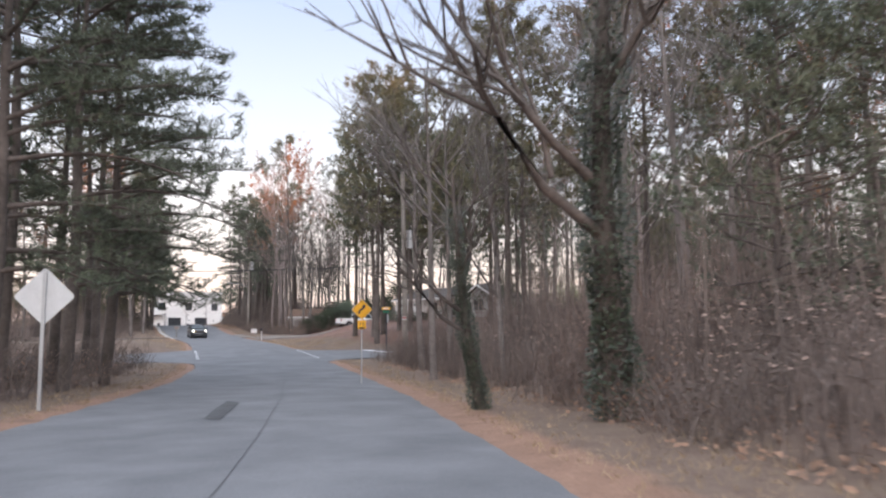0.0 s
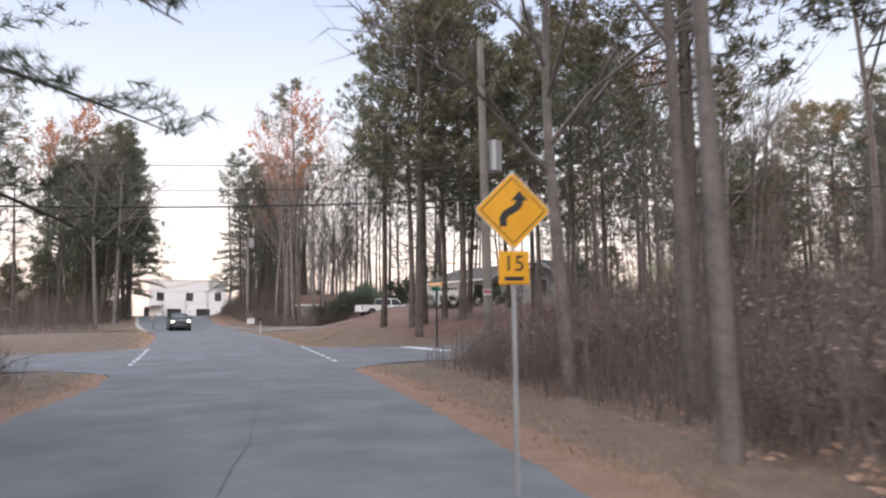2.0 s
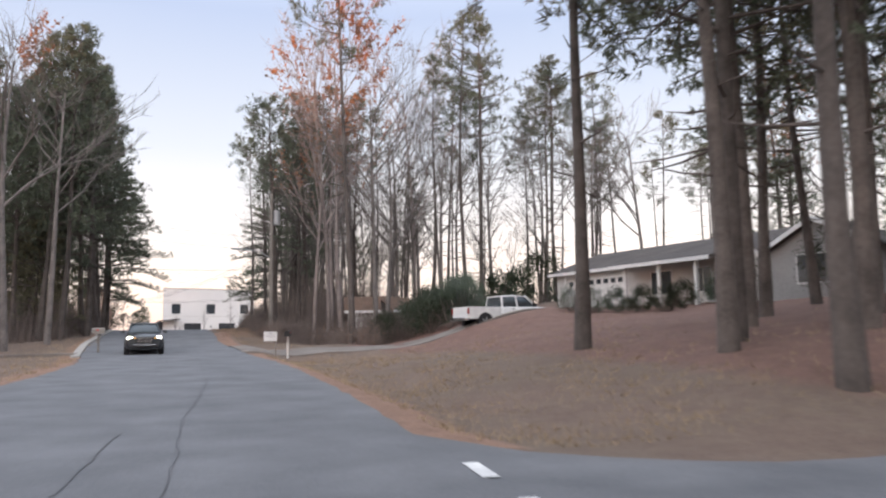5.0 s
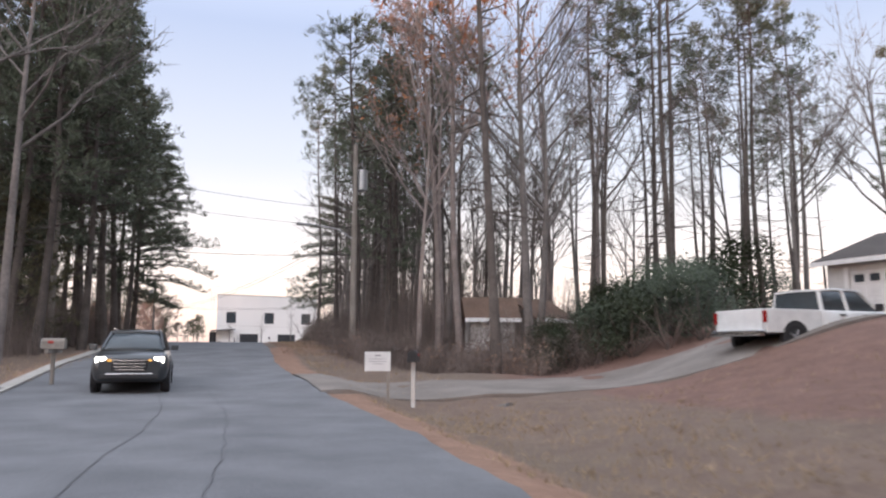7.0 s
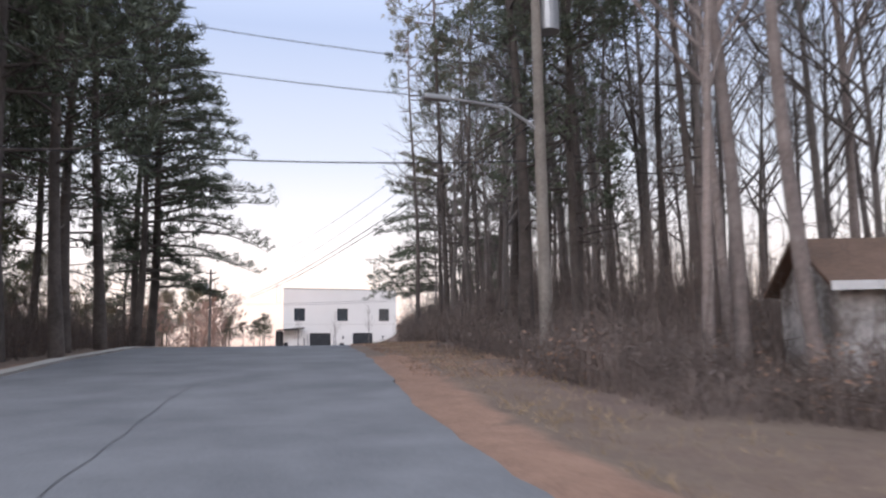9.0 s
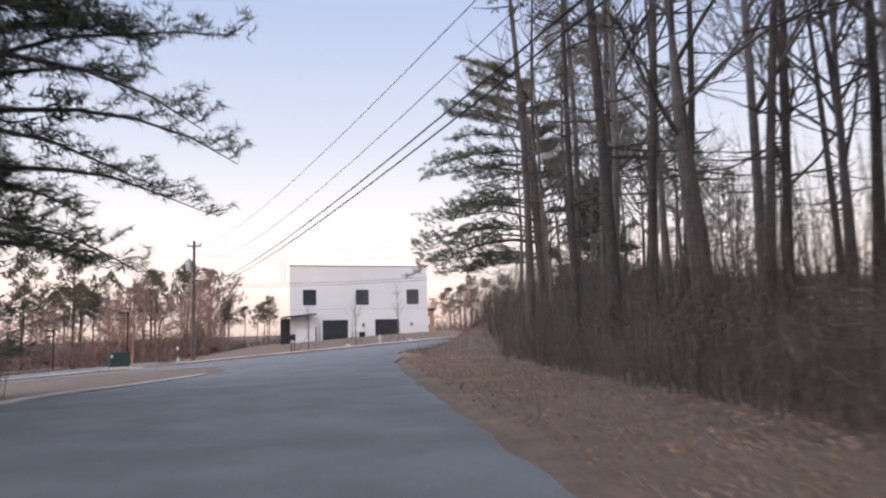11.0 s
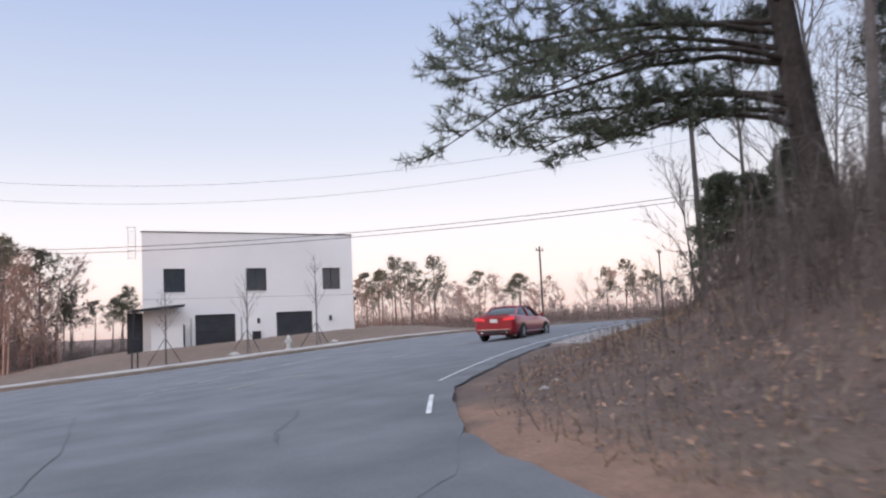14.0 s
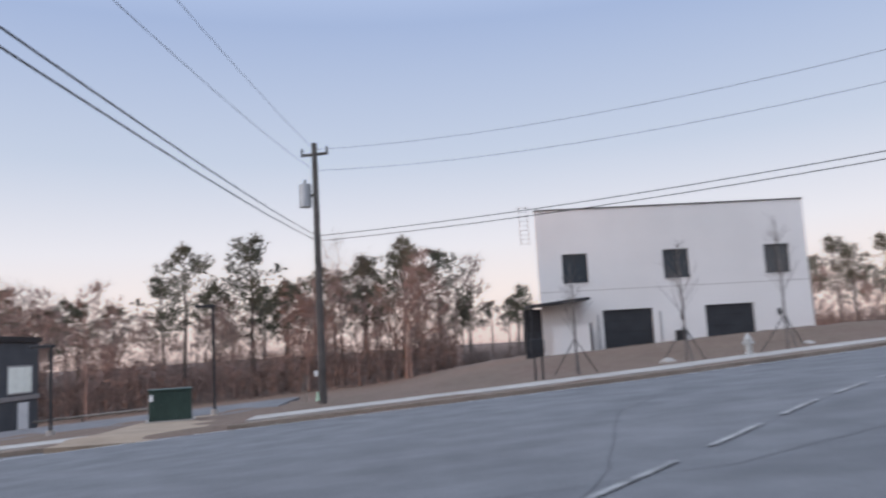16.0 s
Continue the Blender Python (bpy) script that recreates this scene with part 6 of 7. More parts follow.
def pickup(m):
    """x runs from the tail (0) to the nose (5.8)."""
    c = thing("pickup_truck", m, "white crew-cab pickup truck parked on the driveway", "truck")

    def low(x, w, zb, zt):
        return (x, [(0, zb), (w - 0.08, zb), (w, zb + 0.08), (w, 0.8), (w - 0.01, zt - 0.06), (w - 0.05, zt), (0, zt)])
    part("cab_body", loft([low(2.05, 0.96, 0.46, 1.18), low(2.3, 0.97, 0.46, 1.2), low(3.9, 0.97, 0.46, 1.2), low(4.4, 0.97, 0.46, 1.2), low(5.2, 0.96, 0.46, 1.14), low(5.6, 0.9, 0.48, 1.08), low(5.8, 0.8, 0.55, 1.0)]), M_WHITECAR, c)
    for s in (-1, 1):
        part("bed_side", boxed(0.05, 2.03, s * 0.93 - 0.05, s * 0.93 + 0.05, 0.55, 1.2, 0.02), M_WHITECAR, c)
        for x in (1.05, 4.75):
            part("wheel_arch", rod(bmesh.new(), (x, s * 0.84, 0.42), (x, s * 0.985, 0.42), 0.47, n=24), M_TRIM, c)
            wheel(c, x, s * 0.86, 0.40, 0.27)
        part("tail_lamp", boxed(-0.02, 0.06, s * 0.93 - 0.05, s * 0.93 + 0.05, 0.82, 1.14, 0.015), M_TAILOFF, c, "red tail lamp")
        part("side_moulding", boxed(2.2, 4.2, s * 0.975 - 0.015, s * 0.975 + 0.015, 0.72, 0.78), M_TRIM, c)
        part("mirror", boxed(4.05, 4.2, s * 1.1 - 0.1, s * 1.1 + 0.1, 1.2, 1.42, 0.03), M_TRIM, c)
        for x in (2.75, 3.65):
            part("door_handle", boxed(x, x + 0.2, s * 0.98 - 0.015, s * 0.98 + 0.015, 1.06, 1.1), M_TRIM, c)
    part("tailgate", boxed(0.0, 0.08, -0.86, 0.86, 0.6, 1.2, 0.02), M_WHITECAR, c)
    part("bed_floor", boxed(0.08, 2.03, -0.87, 0.87, 0.52, 0.62), M_TRIM, c)
    part("rear_bumper", boxed(-0.18, 0.0, -0.95, 0.95, 0.46, 0.62, 0.03), M_CHROME, c, "chrome step bumper")

    def cab(x, wb, wt, zb, zt):
        return (x, [(0, zb), (wb, zb), (wt, zt - 0.06), (wt - 0.1, zt), (0, zt + 0.02)])
    part("glasshouse", loft([cab(2.14, 0.86, 0.74, 1.18, 1.78), cab(2.7, 0.88, 0.75, 1.18, 1.82), cab(3.7, 0.88, 0.75, 1.18, 1.82), cab(4.45, 0.86, 0.82, 1.16, 1.22)]), M_CARGLASS, c, "dark tinted cab glass")
    part("roof", loft([(2.1, [(0, 1.76), (0.72, 1.74), (0.72, 1.8), (0, 1.83)]), (2.8, [(0, 1.8), (0.76, 1.78), (0.74, 1.85), (0, 1.88)]), (3.75, [(0, 1.79), (0.75, 1.77), (0.72, 1.83), (0, 1.86)])]), M_WHITECAR, c)
    for s in (-1, 1):
        for x0, x1 in ((2.15, 2.18), (3.12, 3.08)):
            part("pillar", rod(bmesh.new(), (x0, s * 0.88, 1.18), (x1, s * 0.755, 1.8), 0.06, 0.05, 6), M_WHITECAR, c)
        part("pillar", rod(bmesh.new(), (4.4, s * 0.86, 1.18), (3.72, s * 0.75, 1.8), 0.05, 0.045, 6), M_WHITECAR, c)
    return c


pickup(heading(-10.1, -106.6, 96))


# ---- the house on the corner lot ----
def gable_roof(bm, x0, x1, y0, y1, z, rise, over=0.4, along_y=True, thick=0.14):
    if along_y:
        xm = (x0 + x1) / 2
        k = rise / ((x1 - x0) / 2)
        e = z - over * k
        prism(bm, [(x0 - over, e), (xm, z + rise), (x1 + over, e), (x1 + over, e + thick), (xm, z + rise + thick), (x0 - over, e + thick)], y0 - over, y1 + over)
    else:
        ym = (y0 + y1) / 2
        k = rise / ((y1 - y0) / 2)
        e = z - over * k
        prism(bm, [(y0 - over, e), (ym, z + rise), (y1 + over, e), (y1 + over, e + thick), (ym, z + rise + thick), (y0 - over, e + thick)], x0 - over, x1 + over, "x")
    return bm


def house(name, m, label):
    h = thing(name, m, label, "house")
    # main range along y: x 0..8, y 0..22 from the far end; front faces -x
    wall = bmesh.new()
    for y0, y1, z0, z1 in [(0, 0.9, -0.6, 2.6), (5.8, 15.5, -0.6, 2.6), (0.9, 5.8, 2.15, 2.6)]:
        box(wall, 0, 0.2, y0, y1, z0, z1)
    part("front_wall", wall, M_PALESIDING, h)
    part("back_wall", boxed(7.8, 8, 0, 15.5, -0.6, 2.6), M_PALESIDING, h)
    for y0 in (0.0, 15.3):
        part("gable_wall", prism(bmesh.new(), [(0.2, -0.6), (7.8, -0.6), (7.8, 2.6), (4, 3.9), (0.2, 2.6)], y0, y0 + 0.2), M_SIDING, h)
    part("roof", gable_roof(bmesh.new(), 0, 8, 0, 15.1, 2.6, 1.35), M_ROOF, h, "dark shingled gable roof")
    part("fascia", boxed(-0.46, -0.41, -0.4, 15.0, 2.40, 2.58), M_WHITE, h, "white eaves board")
    door = part("garage_door", boxed(0.08, 0.12, 0.9, 5.8, 0.0, 2.15), M_WHITE, h, "white panelled double garage door")
    for r in range(4):
        for k in range(8):
            y0 = 0.95 + k * 0.61
            if r == 3:
                part("pane", boxed(0.06, 0.085, y0 + 0.12, y0 + 0.49, 1.72, 2.0), M_GLASS, door)
            else:
                part("panel", boxed(0.055, 0.08, y0 + 0.05, y0 + 0.56, 0.08 + r * 0.54, 0.52 + r * 0.54, 0.01), M_WHITE, door)
    for y0 in (0.72, 5.8):
        part("door_trim", boxed(-0.05, 0.0, y0, y0 + 0.18, 0, 2.3), M_WHITE, h)
    # porch posts and the front gable wing
    for y0 in (7.4, 9.8, 12.2):
        part("porch_post", boxed(-1.6, -1.44, y0, y0 + 0.16, -0.3, 2.3), M_WHITE, h)
    part("porch_roof", prism(bmesh.new(), [(-1.9, 2.28), (0.3, 2.86), (0.3, 3.0), (-1.9, 2.42)], 6.6, 13.4), M_ROOF, h)
    part("porch_fascia", boxed(-1.95, -1.9, 6.6, 13.4, 2.24, 2.42), M_WHITE, h)
    part("wing_wall", prism(bmesh.new(), [(15.7, -0.6), (20.6, -0.6), (20.6, 2.3), (18.15, 3.5), (15.7, 2.3)], -0.6, -0.4, "x"), M_SIDING, h, "grey lap-sided front gable")
    for y0 in (15.7, 20.4):
        part("wing_wall", boxed(-0.4, 2.6, y0, y0 + 0.2, -0.6, 2.3), M_SIDING, h)
    bm = bmesh.new()
    gable_roof(bm, -0.6, 2.8, 15.7, 20.6, 2.3, 1.25, 0.35, False)
    part("wing_roof", bm, M_ROOF, h)
    for sgn in (-1, 1):
        pts = [(18.15 + sgn * 2.8, 2.12), (18.15, 3.5), (18.15, 3.72), (18.15 + sgn * 2.8, 2.33)]
        part("barge_board", prism(bmesh.new(), pts, -1.02, -0.97, "x"), M_WHITE, h, "white barge board")
    lap = bmesh.new()
    for k in range(18):
        z = -0.1 + 0.17 * k
        half = 2.45 if z < 2.3 else 2.45 * (3.5 - z) / 1.2
        if half > 0.2:
            box(lap, -0.625, -0.6, 18.15 - half, 18.15 + half, z, z + 0.02)
    part("lap_siding", lap, M_SIDING, h)
    for y0, y1, xw in [(17.2, 18.9, -0.66), (8.0, 9.4, -0.04), (11.0, 12.0, -0.04)]:
        w = part("window", boxed(xw, xw + 0.06, y0 - 0.08, y1 + 0.08, 0.75, 2.1), M_WHITE, h)
        part("pane", boxed(xw - 0.012, xw, y0, (y0 + y1) / 2 - 0.02, 0.82, 2.03), M_GLASS, w)
        part("pane", boxed(xw - 0.012, xw, (y0 + y1) / 2 + 0.02, y1, 0.82, 2.03), M_GLASS, w)
    return h


house("house", pose(-0.5, -102.07, -0.08) @ Matrix.Diagonal((0.88, -0.88, 0.88, 1)), "single-storey house with white garage door and dark roof")


def shed(m, L, D, H, rise, wall_m, roof_m, label):
    s = thing("shed", m, label, "shed", "old sheds")
    part("wall", boxed(0, L, 0, 0.12, -0.4, H), wall_m, s)
    part("wall", boxed(0, L, D - 0.12, D, -0.4, H), wall_m, s)
    for x in (0, L - 0.12):
        part("gable_wall", prism(bmesh.new(), [(0.12, -0.4), (D - 0.12, -0.4), (D - 0.12, H), (D / 2, H + rise - 0.05), (0.12, H)], x, x + 0.12, "x"), wall_m, s)
    part("roof", gable_roof(bmesh.new(), 0, L, 0, D, H, rise, 0.25, False, 0.08), roof_m, s)
    part("fascia", boxed(-0.25, L + 0.25, -0.30, -0.27, H - 0.22, H - 0.06), M_WHITE, s)
    for k in range(int(L / 0.3)):
        part("plank", boxed(0.02 + k * 0.3, 0.29 + k * 0.3, -0.02, 0.0, -0.1, H - 0.1), wall_m, s)
    return s


shed(pose(-8.7, -91.9, gz(-8.7, -91.9), 0, 0, -24), 1.8, 2.4, 1.95, 0.8, M_WEATHERED, M_SHEDROOF, "old shed of peeling whitewashed planks, brown roof")
shed(pose(-5.6, -92.0, gz(-5.6, -92.0), 0, 0, 20), 2.6, 2.4, 1.9, 0.8, mat("grey_old_planks", (0.11, 0.10, 0.092), (0.21, 0.19, 0.175), 1.4, 0.92, 0.4, 8), M_SHEDROOF, "small grey plank shed under the trees")

# hedge, shrubs and undergrowth round the house and the sheds
for k in range(5):
    plant(SHRUBS[0], -6.4 + k * 0.25, -109.8 - k * 1.15, 0.58, "clipped dark evergreen shrub of a hedge", "shrub", "hedge by the garage")
for x, y, sc in [(-3.8, -96.8, 1.2), (-1.2, -97.2, 1.3), (1.5, -95.6, 1.4), (-6.5, -97.5, 0.9), (4.5, -94.0, 1.5), (-0.5, -118.6, 1.0), (0.2, -115.8, 0.9), (-1.0, -122.0, 1.1), (-4.0, -94.5, 1.1), (8.0, -93.0, 1.5), (12, -96, 1.6)]:
    plant(SHRUBS[int(x * 7) % 2], x, y, sc, SHRUB_L, "shrub", "yard shrubs")
for x, y, sc in [(-9.9, -98.9, 0.62), (-8.9, -99.9, 0.72), (-8.1, -100.8, 0.78), (-7.5, -101.7, 0.82), (-7.0, -102.6, 0.84), (-6.2, -101.2, 0.9), (-7.2, -99.4, 0.85), (-5.4, -99.8, 0.95)]:
    plant(SHRUBS[1], x, y, sc, "overgrown dark evergreen shrub behind the drive", "shrub", "overgrown hedge")
grove(BRUSH, BRUSH_L, 12, area(-11.6, -8.6, -99.6, -96.0), 0.7, 1.1, 0.7, 57, "brush", "undergrowth")
for x, y, sc in [(-3.6, -113.6, 0.62), (-2.4, -114.6, 0.7), (-1.0, -114.4, 0.66)]:
    plant(SHRUBS[0], x, y, sc, "dark evergreen shrub against the gable wall", "shrub", "foundation shrubs")
for x, y, sc in [(3.5, -125.2, 1.0), (5.3, -124.6, 0.8)]:
    plant(PALE, x, y, sc, "tall pale yellow-green leafy shrub at the back of the yard", "shrub", "pale shrubs")
grove(BRUSH, BRUSH_L, 20, area(-9, 8, -90, -80), 0.8, 1.2, 1.2, 31, "brush", "undergrowth")
grove(BRUSH, BRUSH_L, 6, area(-13.5, -11, -92, -84), 0.6, 0.9, 1.0, 32, "brush", "undergrowth")
grove(BRUSH, BRUSH_L, 16, band(93, 98.5, 5.5, 13), 0.5, 0.8, 0.9, 33, "brush", "roadside brush")


# ---- in front of the white building ----
def hydrant(x, y):
    h = thing("fire_hydrant", pose(x, y, gz(x, y) + 0.05, 0, 0, 180), "pale fire hydrant beside the pavement", "hydrant")
    bm = bmesh.new()
    rod(bm, (0, 0, -0.2), (0, 0, 0.55), 0.115, n=16)
    rod(bm, (0, 0, 0.0), (0, 0, 0.06), 0.17, n=16)
    rod(bm, (0, 0, 0.50), (0, 0, 0.56), 0.16, n=16)
    part("barrel", bm, M_HYD, h)
    part("bonnet", rod(bmesh.new(), (0, 0, 0.56), (0, 0, 0.74), 0.135, 0.05, 16), M_HYD, h)
    part("nut", rod(bmesh.new(), (0, 0, 0.74), (0, 0, 0.80), 0.03, n=5), M_HYD, h)
    for a in ((0.2, 0), (-0.2, 0), (0, 0.22)):
        part("nozzle", rod(bmesh.new(), (0, 0, 0.42), (a[0], a[1], 0.42), 0.065, n=10), M_HYD, h)


hydrant(5.3, -14.6)


def sapling(x, y, tall, seed):
    rnd = random.Random(seed)
    t = thing("sapling", pose(x, y, gz(x, y)), "thin bare young tree held up by three stakes", "tree", "young street trees")
    w = Raw()
    w.tube([(0, 0, -0.2), (0.03, 0.02, tall * 0.5), (0, 0.02, tall)], [0.05, 0.035, 0.006], 6)
    for k in range(26):
        z = tall * rnd.uniform(0.32, 0.95)
        a = rnd.uniform(0, 6.28)
        L = (tall - z) * rnd.uniform(0.25, 0.5) + 0.25
        d = Vector((math.cos(a) * 0.6, math.sin(a) * 0.6, 0.85)).normalized()
        p = Vector((0, 0, z))
        w.tube([p, p + d * L], [0.013, 0.004], 3)
        for _ in range(3):
            q = p + d * L * rnd.uniform(0.3, 1)
            w.blade(q, (d + unit(rnd) * 0.7).normalized(), rnd.uniform(0.2, 0.45), 0.012, rnd)
    w.ob("trunk", M_GREYBARK, t)
    for a in (0.4, 2.5, 4.6):
        part("stake", rod(bmesh.new(), (1.05 * math.cos(a), 1.05 * math.sin(a), -0.1), (0.03 * math.cos(a), 0.03 * math.sin(a), 1.35), 0.02, n=6), M_DARKMETAL, t)


sapling(-1.0, -13.3, 4.4, 1)
sapling(3.4, -13.2, 4.9, 2)
sapling(7.5, -13.2, 5.4, 3)
for x, y, r in [(2.8, -12.8, 0.35), (9.4, -11.2, 0.25), (-3.0, -48.4, 0.07), (-2.4, -47.9, 0.05), (0.6, -44.4, 0.05), (2.4, -42.6, 0.06)]:
    rk = thing("rock", pose(x, y, gz(x, y)), "pale rounded rock lying on bare ground", "rock", "loose rocks")
    bm = bmesh.new()
    bmesh.ops.create_icosphere(bm, subdivisions=3, radius=r)
    for v in bm.verts:
        v.co *= 1 + 0.25 * noise.noise(v.co * 3.1)
        v.co.z *= 0.65
    part("stone", bm, M_CONC, rk)
dp = thing("yard_sign", pose(-2.9, -15.85, gz(-2.9, -15.85), 0, 0, 12), "dark box on two thin posts by the pavement", "sign")
for k in (-0.14, 0.14):
    part("post", boxed(k - 0.03, k + 0.03, -0.03, 0.03, -0.3, 1.0), M_DARKMETAL, dp)
part("cabinet", boxed(-0.24, 0.24, -0.06, 0.1, 1.0, 1.5, 0.02), M_DARKMETAL, dp)


def lamp_post(x, y, tall):
    p = thing("lamp_post", pose(x, y, gz(x, y)), "dark square lamp post beside the parking lot", "street lamp", "parking lamps")
    part("base", rod(bmesh.new(), (0, 0, -0.2), (0, 0, 0.22), 0.15, n=14), M_CONC, p)
    part("shaft", boxed(-0.05, 0.05, -0.05, 0.05, 0.2, tall), M_DARKMETAL, p)
    part("lamp_head", boxed(-0.75, 0.1, -0.17, 0.17, tall, tall + 0.12, 0.02), M_DARKMETAL, p)


lamp_post(-16.0, -9.4, 4.6)
lamp_post(-21.5, -12.5, 3.4)


def dumpster(x, y, turn):
    d = thing("transformer_box", pose(x, y, gz(x, y) + 0.06, 0, 0, turn) @ Matrix.Scale(0.8, 4), "dark green ribbed steel utility box on a pad", "utility box")
    part("pad", boxed(-1.1, 1.1, -0.8, 0.8, -0.2, 0.08), M_CONC, d)
    part("body", boxed(-0.95, 0.95, -0.65, 0.65, 0.08, 1.45, 0.04), M_DUMP, d)
    part("lid", boxed(-1.0, 1.0, -0.7, 0.7, 1.45, 1.53, 0.02), M_DUMP, d)
    for k in range(6):
        part("rib", boxed(-0.85 + k * 0.33, -0.78 + k * 0.33, -0.70, -0.65, 0.15, 1.4), M_DUMP, d)
    part("label_plate", boxed(-0.9, -0.75, -0.712, -0.702, 1.0, 1.3), M_WHITE, d)


dumpster(-16.65, -13.3, 15)
hb = thing("guard_rail", pose(0, 0, 0), "long pale rail along the back of the parking lot", "rail")
for k in range(9):
    x, y = -70 + k * 6.0, 6.5 - 0.12 * k
    part("post", boxed(x, x + 0.12, y, y + 0.12, gz(x, y) - 0.2, gz(x, y) + 0.6), M_POLE, hb)
bm = bmesh.new()
for k in range(8):
    xa, xb = -70 + k * 6.0, -64 + k * 6.0
    rod(bm, (xa, 6.45 - 0.12 * k, gz(xa, 6.5) + 0.6), (xb, 6.45 - 0.12 * (k + 1), gz(xb, 6.5) + 0.6), 0.07, n=6)
part("rail_bar", bm, M_POLE, hb)
gv = thing("survey_stake", pose(-12.6, -8.0, gz(-12.6, -8.0)), "two leaning wooden stakes with a pale green jug", "stakes")
part("stake", rod(bmesh.new(), (0.1, 0, -0.1), (0.28, 0, 1.3), 0.025, n=5), M_POLE, gv)
part("stake", rod(bmesh.new(), (0.3, 0.1, -0.1), (0.4, 0.1, 1.2), 0.025, n=5), M_POLE, gv)
part("jug", rod(bmesh.new(), (0.9, 0, 0.0), (0.9, 0, 0.45), 0.16, 0.10, 12), plain("pale_green_plastic", (0.35, 0.55, 0.40), 0.4), gv)
part("tag", boxed(0.72, 0.9, -0.01, 0.01, 1.15, 1.4), M_WHITE, gv)


def far_block(m, W, D, T, wall_m, label, rows=1, bays=3):
    b = thing("commercial_building", m, label, "building")
    part("wall", boxed(0, W, 0, D, -1.5, T), wall_m, b)
    part("parapet", boxed(-0.15, W + 0.15, -0.15, D + 0.15, T, T + 0.3), M_DARKMETAL, b)
    for k in range(bays):
        x0 = W * (k + 0.18) / bays
        w = part("window", boxed(x0 - 0.06, x0 + W / bays * 0.6 + 0.06, -0.06, -0.002, T * 0.42, T * 0.8), M_DARKMETAL, b)
        part("pane", boxed(x0, x0 + W / bays * 0.6, -0.08, -0.062, T * 0.44, T * 0.78), plain("lit_window", (0.5, 0.52, 0.5), 0.2, 0, 0.35, (0.9, 0.95, 0.9)), w)
        part("door", boxed(x0 + 0.3, x0 + 1.3, -0.06, -0.002, -0.4, T * 0.33), M_WHITE, b)
    return b


dark_block = far_block(pose(-43.4, -2.8, gz(-33, 0), 0, 0, 0), 12.5, 9, 5.3, mat("charcoal_cladding", (0.05, 0.055, 0.062), (0.085, 0.09, 0.10), 0.8, 0.7, 0.1, 12), "dark modern two-storey building with lit windows", 1, 3)
w = part("window", boxed(12.502, 12.56, 5.2, 8.1, 2.2, 3.9), M_GALV, dark_block)
for k in range(3):
    part("pane", boxed(12.562, 12.58, 5.3 + k * 0.92, 6.16 + k * 0.92, 2.3, 3.8), plain("lit_end_window", (0.5, 0.52, 0.5), 0.2, 0, 0.3, (0.9, 0.95, 0.9)), w)
part("door", boxed(12.502, 12.56, 6.5, 7.7, -0.6, 1.7), M_WHITE, dark_block)
part("belt_course", boxed(12.502, 12.6, 0.0, 9.0, 1.85, 2.1), M_GALV, dark_block)
far_block(pose(17.5, 16, gz(20, 16), 0, 0, -10), 5.0, 5, 3.4, mat("orange_brick", (0.42, 0.22, 0.13), (0.58, 0.33, 0.2), 1.0, 0.85, 0.2, 18), "low orange brick building behind the white one", 1, 2)


# ---- undergrowth and litter too small to count ----
def thicket(name, count, place, lo, hi, material, seed, label, width=0.03, twigs=4, stem=1.0):
    rnd, raw = random.Random(seed), Raw()
    xy = [place(rnd) for _ in range(count)]
    zz = height(np.array([p[0] for p in xy]), np.array([p[1] for p in xy]))
    for (x, y), z in zip(xy, zz):
        L = lo + (hi - lo) * rnd.random() * min(1.0, max(0.25, 0.75 + noise.noise(Vector((x * 0.35, y * 0.35, 0))) * 1.1))
        p = Vector((x, y, float(z) - 0.1))
        d = Vector((rnd.gauss(0, 0.12), rnd.gauss(0, 0.12), 1)).normalized()
        raw.blade(p, d, L, stem * width * rnd.uniform(0.6, 1.6), rnd)
        for _ in range(twigs):
            raw.blade(p + d * L * rnd.uniform(0.2, 0.9), (d * 0.5 + unit(rnd, 0.2)).normalized(), L * rnd.uniform(0.12, 0.32), width * 0.55, rnd)
    ob = raw.ob(name, material, None)
    return tagged(ob, label, "undergrowth", kind="stuff")


thicket("undergrowth", 7500, lambda r: at(r.uniform(58, 98), 4.3 + abs(r.gauss(0, 4.6))), 0.4, 2.3, M_TWIG, 11, "low tangle of pale bare twigs by the road", 0.022, 6)
thicket("undergrowth", 11000, lambda r: at(r.uniform(146, 180), 4.4 + abs(r.gauss(0, 3.2))), 0.2, 1.5, M_TWIG, 12, "low tangle of brown bare twigs by the road", 0.022, 6)
thicket("undergrowth", 6000, lambda r: at(r.uniform(148, 174), -6.4 - abs(r.gauss(0, 5.0))), 0.4, 2.9, M_TWIG, 13, "low tangle of brown bare twigs by the road", 0.022, 5)
thicket("undergrowth", 5200, band(56, 95, 5.5, 34), 1.5, 6.5, M_TWIG, 1, "grey-brown haze of saplings and twigs in the woods")
thicket("undergrowth", 3400, band(50, 98, -38, -9), 1.5, 6.0, M_TWIG, 2, "grey-brown haze of saplings and twigs in the woods")
thicket("undergrowth", 2400, band(150, 181, 6.5, 14), 1.0, 5.5, M_TWIG, 3, "grey-brown haze of saplings and twigs in the woods")
thicket("undergrowth", 1800, area(-5, 36, -90, -68), 1.0, 5.0, M_TWIG, 4, "grey-brown haze of saplings and twigs in the woods")
thicket("undergrowth", 3200, area(5, 15, -140, -110), 0.8, 3.2, M_TWIG, 26, "grey-brown tangle of brush at the back of the yard", 0.024, 6)
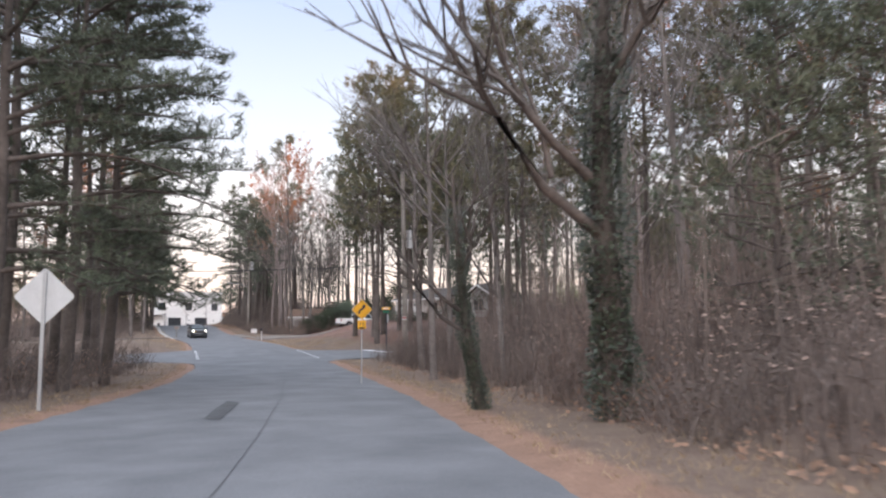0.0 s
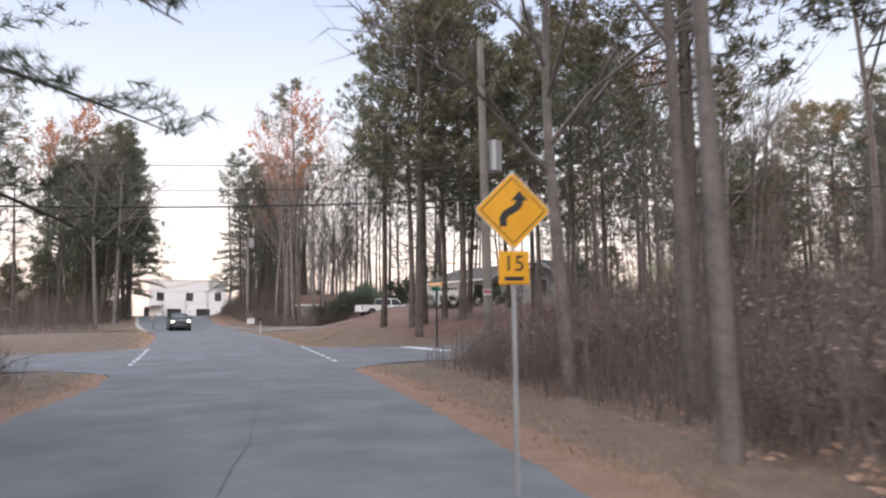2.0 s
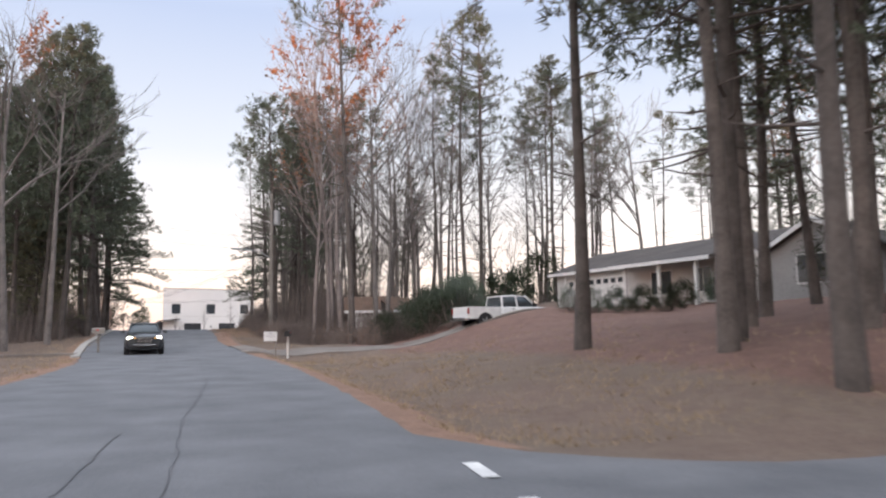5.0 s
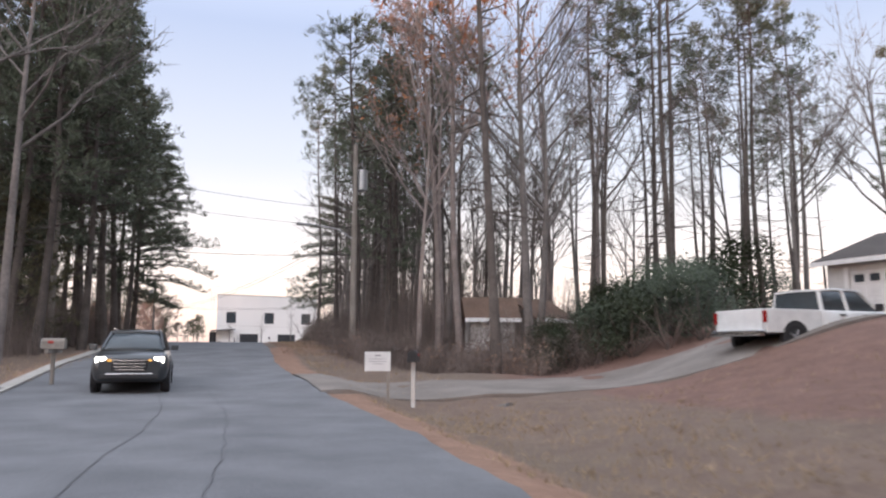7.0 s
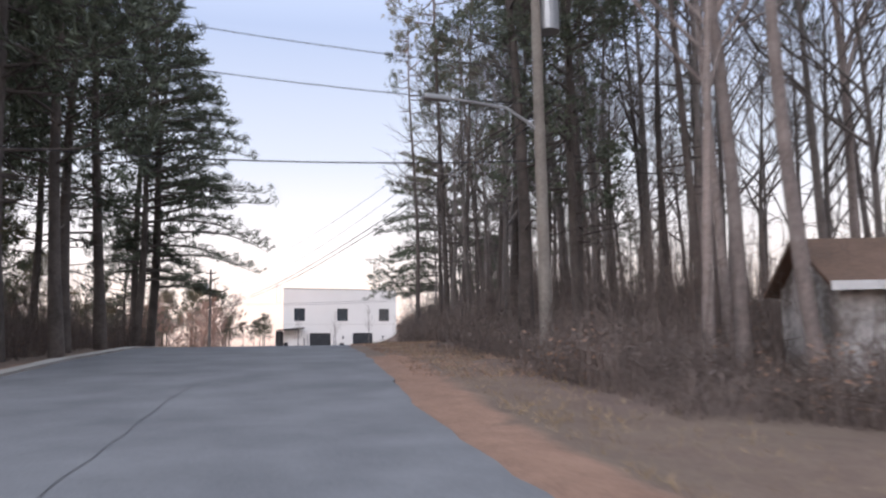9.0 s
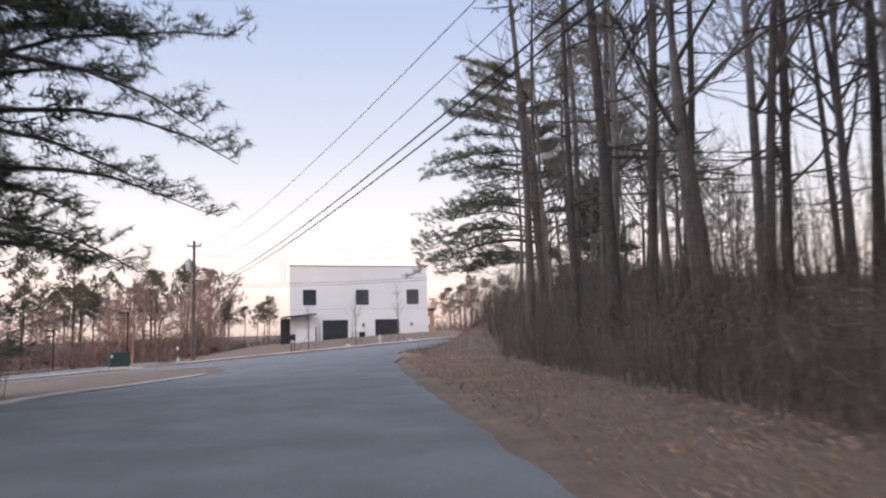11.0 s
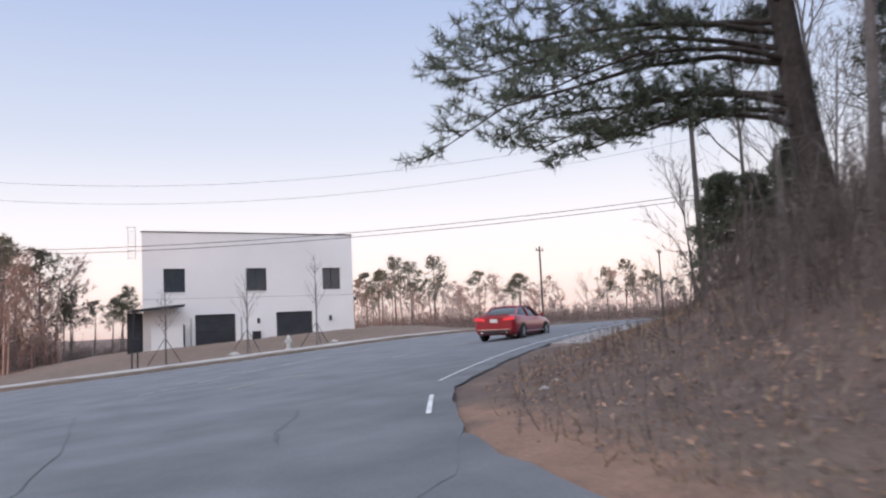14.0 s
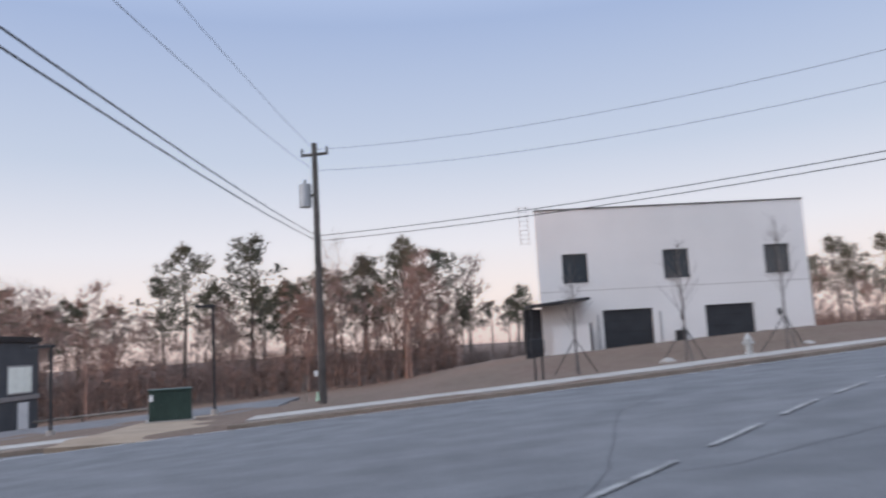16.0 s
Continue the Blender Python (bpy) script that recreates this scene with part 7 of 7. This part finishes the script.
thicket("undergrowth", 4200, area(9, 48, -155, -98), 1.5, 6.5, M_TWIG, 5, "grey-brown haze of saplings and twigs in the woods")
thicket("undergrowth", 3400, band(136, 176, -28, -8), 1.0, 4.5, M_TWIG, 6, "grey-brown haze of saplings and twigs in the woods")
M_HAZE = islands(mat("winter_twig_haze", (0.135, 0.098, 0.084), (0.27, 0.20, 0.172), 0.5, 0.9, 0.0, 6), 0.6, 1.4)
thicket("far_undergrowth", 6500, area(-105, -3, 24, 54), 2.2, 5.6, M_HAZE, 21, "brown haze of far winter woods", 0.12, 12, 0.3)
thicket("far_undergrowth", 5500, area(18, 140, 26, 56), 1.2, 3.6, M_HAZE, 22, "brown haze of far winter woods", 0.12, 12, 0.3)


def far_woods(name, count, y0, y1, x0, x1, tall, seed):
    """An added belt west of the road, like the dark edge of distant woods too far to tell its trees apart; it blocks
    the low sun.
    """
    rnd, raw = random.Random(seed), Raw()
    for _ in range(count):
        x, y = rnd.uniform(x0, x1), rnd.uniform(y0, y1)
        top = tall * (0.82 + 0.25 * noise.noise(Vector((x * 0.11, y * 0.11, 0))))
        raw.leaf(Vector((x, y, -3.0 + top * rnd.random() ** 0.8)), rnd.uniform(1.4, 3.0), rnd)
    return tagged(raw.ob(name, M_FARNEEDLE, None), "added belt like distant pine woods that blocks the low sun", "woods", kind="stuff")


# added so that low sun misses everything below the tree tops
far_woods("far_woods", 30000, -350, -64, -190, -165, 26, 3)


def clear(r, a, b):
    """A distance along the drive that is not on the side street."""
    s = r.uniform(a, b)
    while 98.0 < s < 110.5:
        s = r.uniform(a, b)
    return s


def scatter(name, count, place, size, material, seed, label, lift=0.03, blades=False):
    rnd, raw = random.Random(seed), Raw()
    xy = [place(rnd) for _ in range(count)]
    xs, ys = np.array([p[0] for p in xy]), np.array([p[1] for p in xy])
    zz = height(xs, ys)
    for (x, y), z in zip(xy, zz):
        if blades:
            for _ in range(3):
                raw.blade(Vector((x + rnd.gauss(0, 0.03), y + rnd.gauss(0, 0.03), float(z) - 0.02)), unit(rnd, 1.2), size * rnd.uniform(0.5, 1.4), 0.012, rnd)
        else:
            raw.leaf(Vector((x, y, float(z) + lift * rnd.uniform(0.3, 1.6))), size * rnd.uniform(0.6, 1.4), rnd)
    return tagged(raw.ob(name, material, None), label, "ground cover", kind="stuff")


def corner(r):
    """A place on the wooded bank inside the corner."""
    while True:
        x, y = r.uniform(-7, 18), r.uniform(-58, -33)
        if float(main_near(x)) - y > 0.7 + r.random() and along(np.array([x]), np.array([y]))[1][0] > 2.5:
            return x, y


def behind(r):
    """A place at the back of the bank, among the trees."""
    while True:
        x, y = r.uniform(-5, 9), r.uniform(-62, -45)
        if float(main_near(x)) - y > 4.6 + 2 * r.random() and along(np.array([x]), np.array([y]))[1][0] > 5.0:
            return x, y


thicket("undergrowth", 9000, behind, 0.5, 1.9, M_TWIG, 24, "dark tangle of bare saplings and briars among the trees", 0.02, 7)
thicket("undergrowth", 420, behind, 2.0, 5.0, M_GREYBARK, 25, "thin bare saplings among the trees", 0.028, 9)
thicket("undergrowth", 9000, corner, 0.12, 0.55, M_TWIG, 14, "low tangle of brown bare twigs on the bank", 0.014, 6)
scatter("dry_grass", 5000, corner, 0.16, M_STRAWBIT, 15, "short dry straw grass on the bank", blades=True)
scatter("twig_litter", 5000, corner, 0.06, M_TWIG, 19, "dark scraps of bark and twig on the bank")
scatter("leaf_litter", 22000, corner, 0.06, M_DRYLEAF, 16, "fallen brown leaves on the bank")
scatter("hanging_leaf_haze", 9000, lambda r: at(r.uniform(58, 97), 4.8 + abs(r.gauss(0, 4.5))), 0.055, M_PALELEAF, 17, "pale dead leaves hanging on low brush", 0.9)
scatter("hanging_leaf_haze", 3000, lambda r: at(r.uniform(58, 97), -6.8 - abs(r.gauss(0, 4.0))), 0.055, M_PALELEAF, 18, "pale dead leaves hanging on low brush", 0.7)
scatter("leaf_litter", 16000, lambda r: at(r.uniform(150, 184), 1.9 + abs(r.gauss(0, 3.2))), 0.05, M_DRYLEAF, 1, "fallen brown leaves on the bank")
scatter("leaf_litter", 6000, lambda r: at(r.uniform(62, 96), 4.0 + abs(r.gauss(0, 4.0))), 0.10, M_DRYLEAF, 2, "fallen brown leaves under the trees")
scatter("dry_grass", 7000, lambda r: at(clear(r, 60, 176), 2.5 + abs(r.gauss(0, 1.1))), 0.11, M_STRAWBIT, 3, "short dry straw grass on the verge", blades=True)
scatter("dry_grass", 5000, lambda r: at(clear(r, 60, 150), -4.6 - abs(r.gauss(0, 1.5))), 0.11, M_STRAWBIT, 4, "short dry straw grass on the verge", blades=True)
scatter("dry_grass", 4000, lambda r: at(r.uniform(110, 134), 3 + abs(r.gauss(0, 4))), 0.12, M_STRAWBIT, 5, "short dry straw grass on the lawn", blades=True)


# from units of the plan to metres
for o in [o for o in scene.objects if o.parent is None and o not in (cam, sun)]:
    o.matrix_basis = Matrix.Scale(PLAN, 4) @ o.matrix_basis

# the patterns that were copied are no longer needed
for proto in PINES + DENSE + SLIM + BARES + OAKS + RUSSETS + BRUSH + SHRUBS + BOUGHS + [IVIED, RUST_SUNTOP, CEDAR, PALE] + YOUNG + REACH + FAR + TALLRUSSET:
    for o in (*proto.children_recursive, proto):
        bpy.data.objects.remove(o)
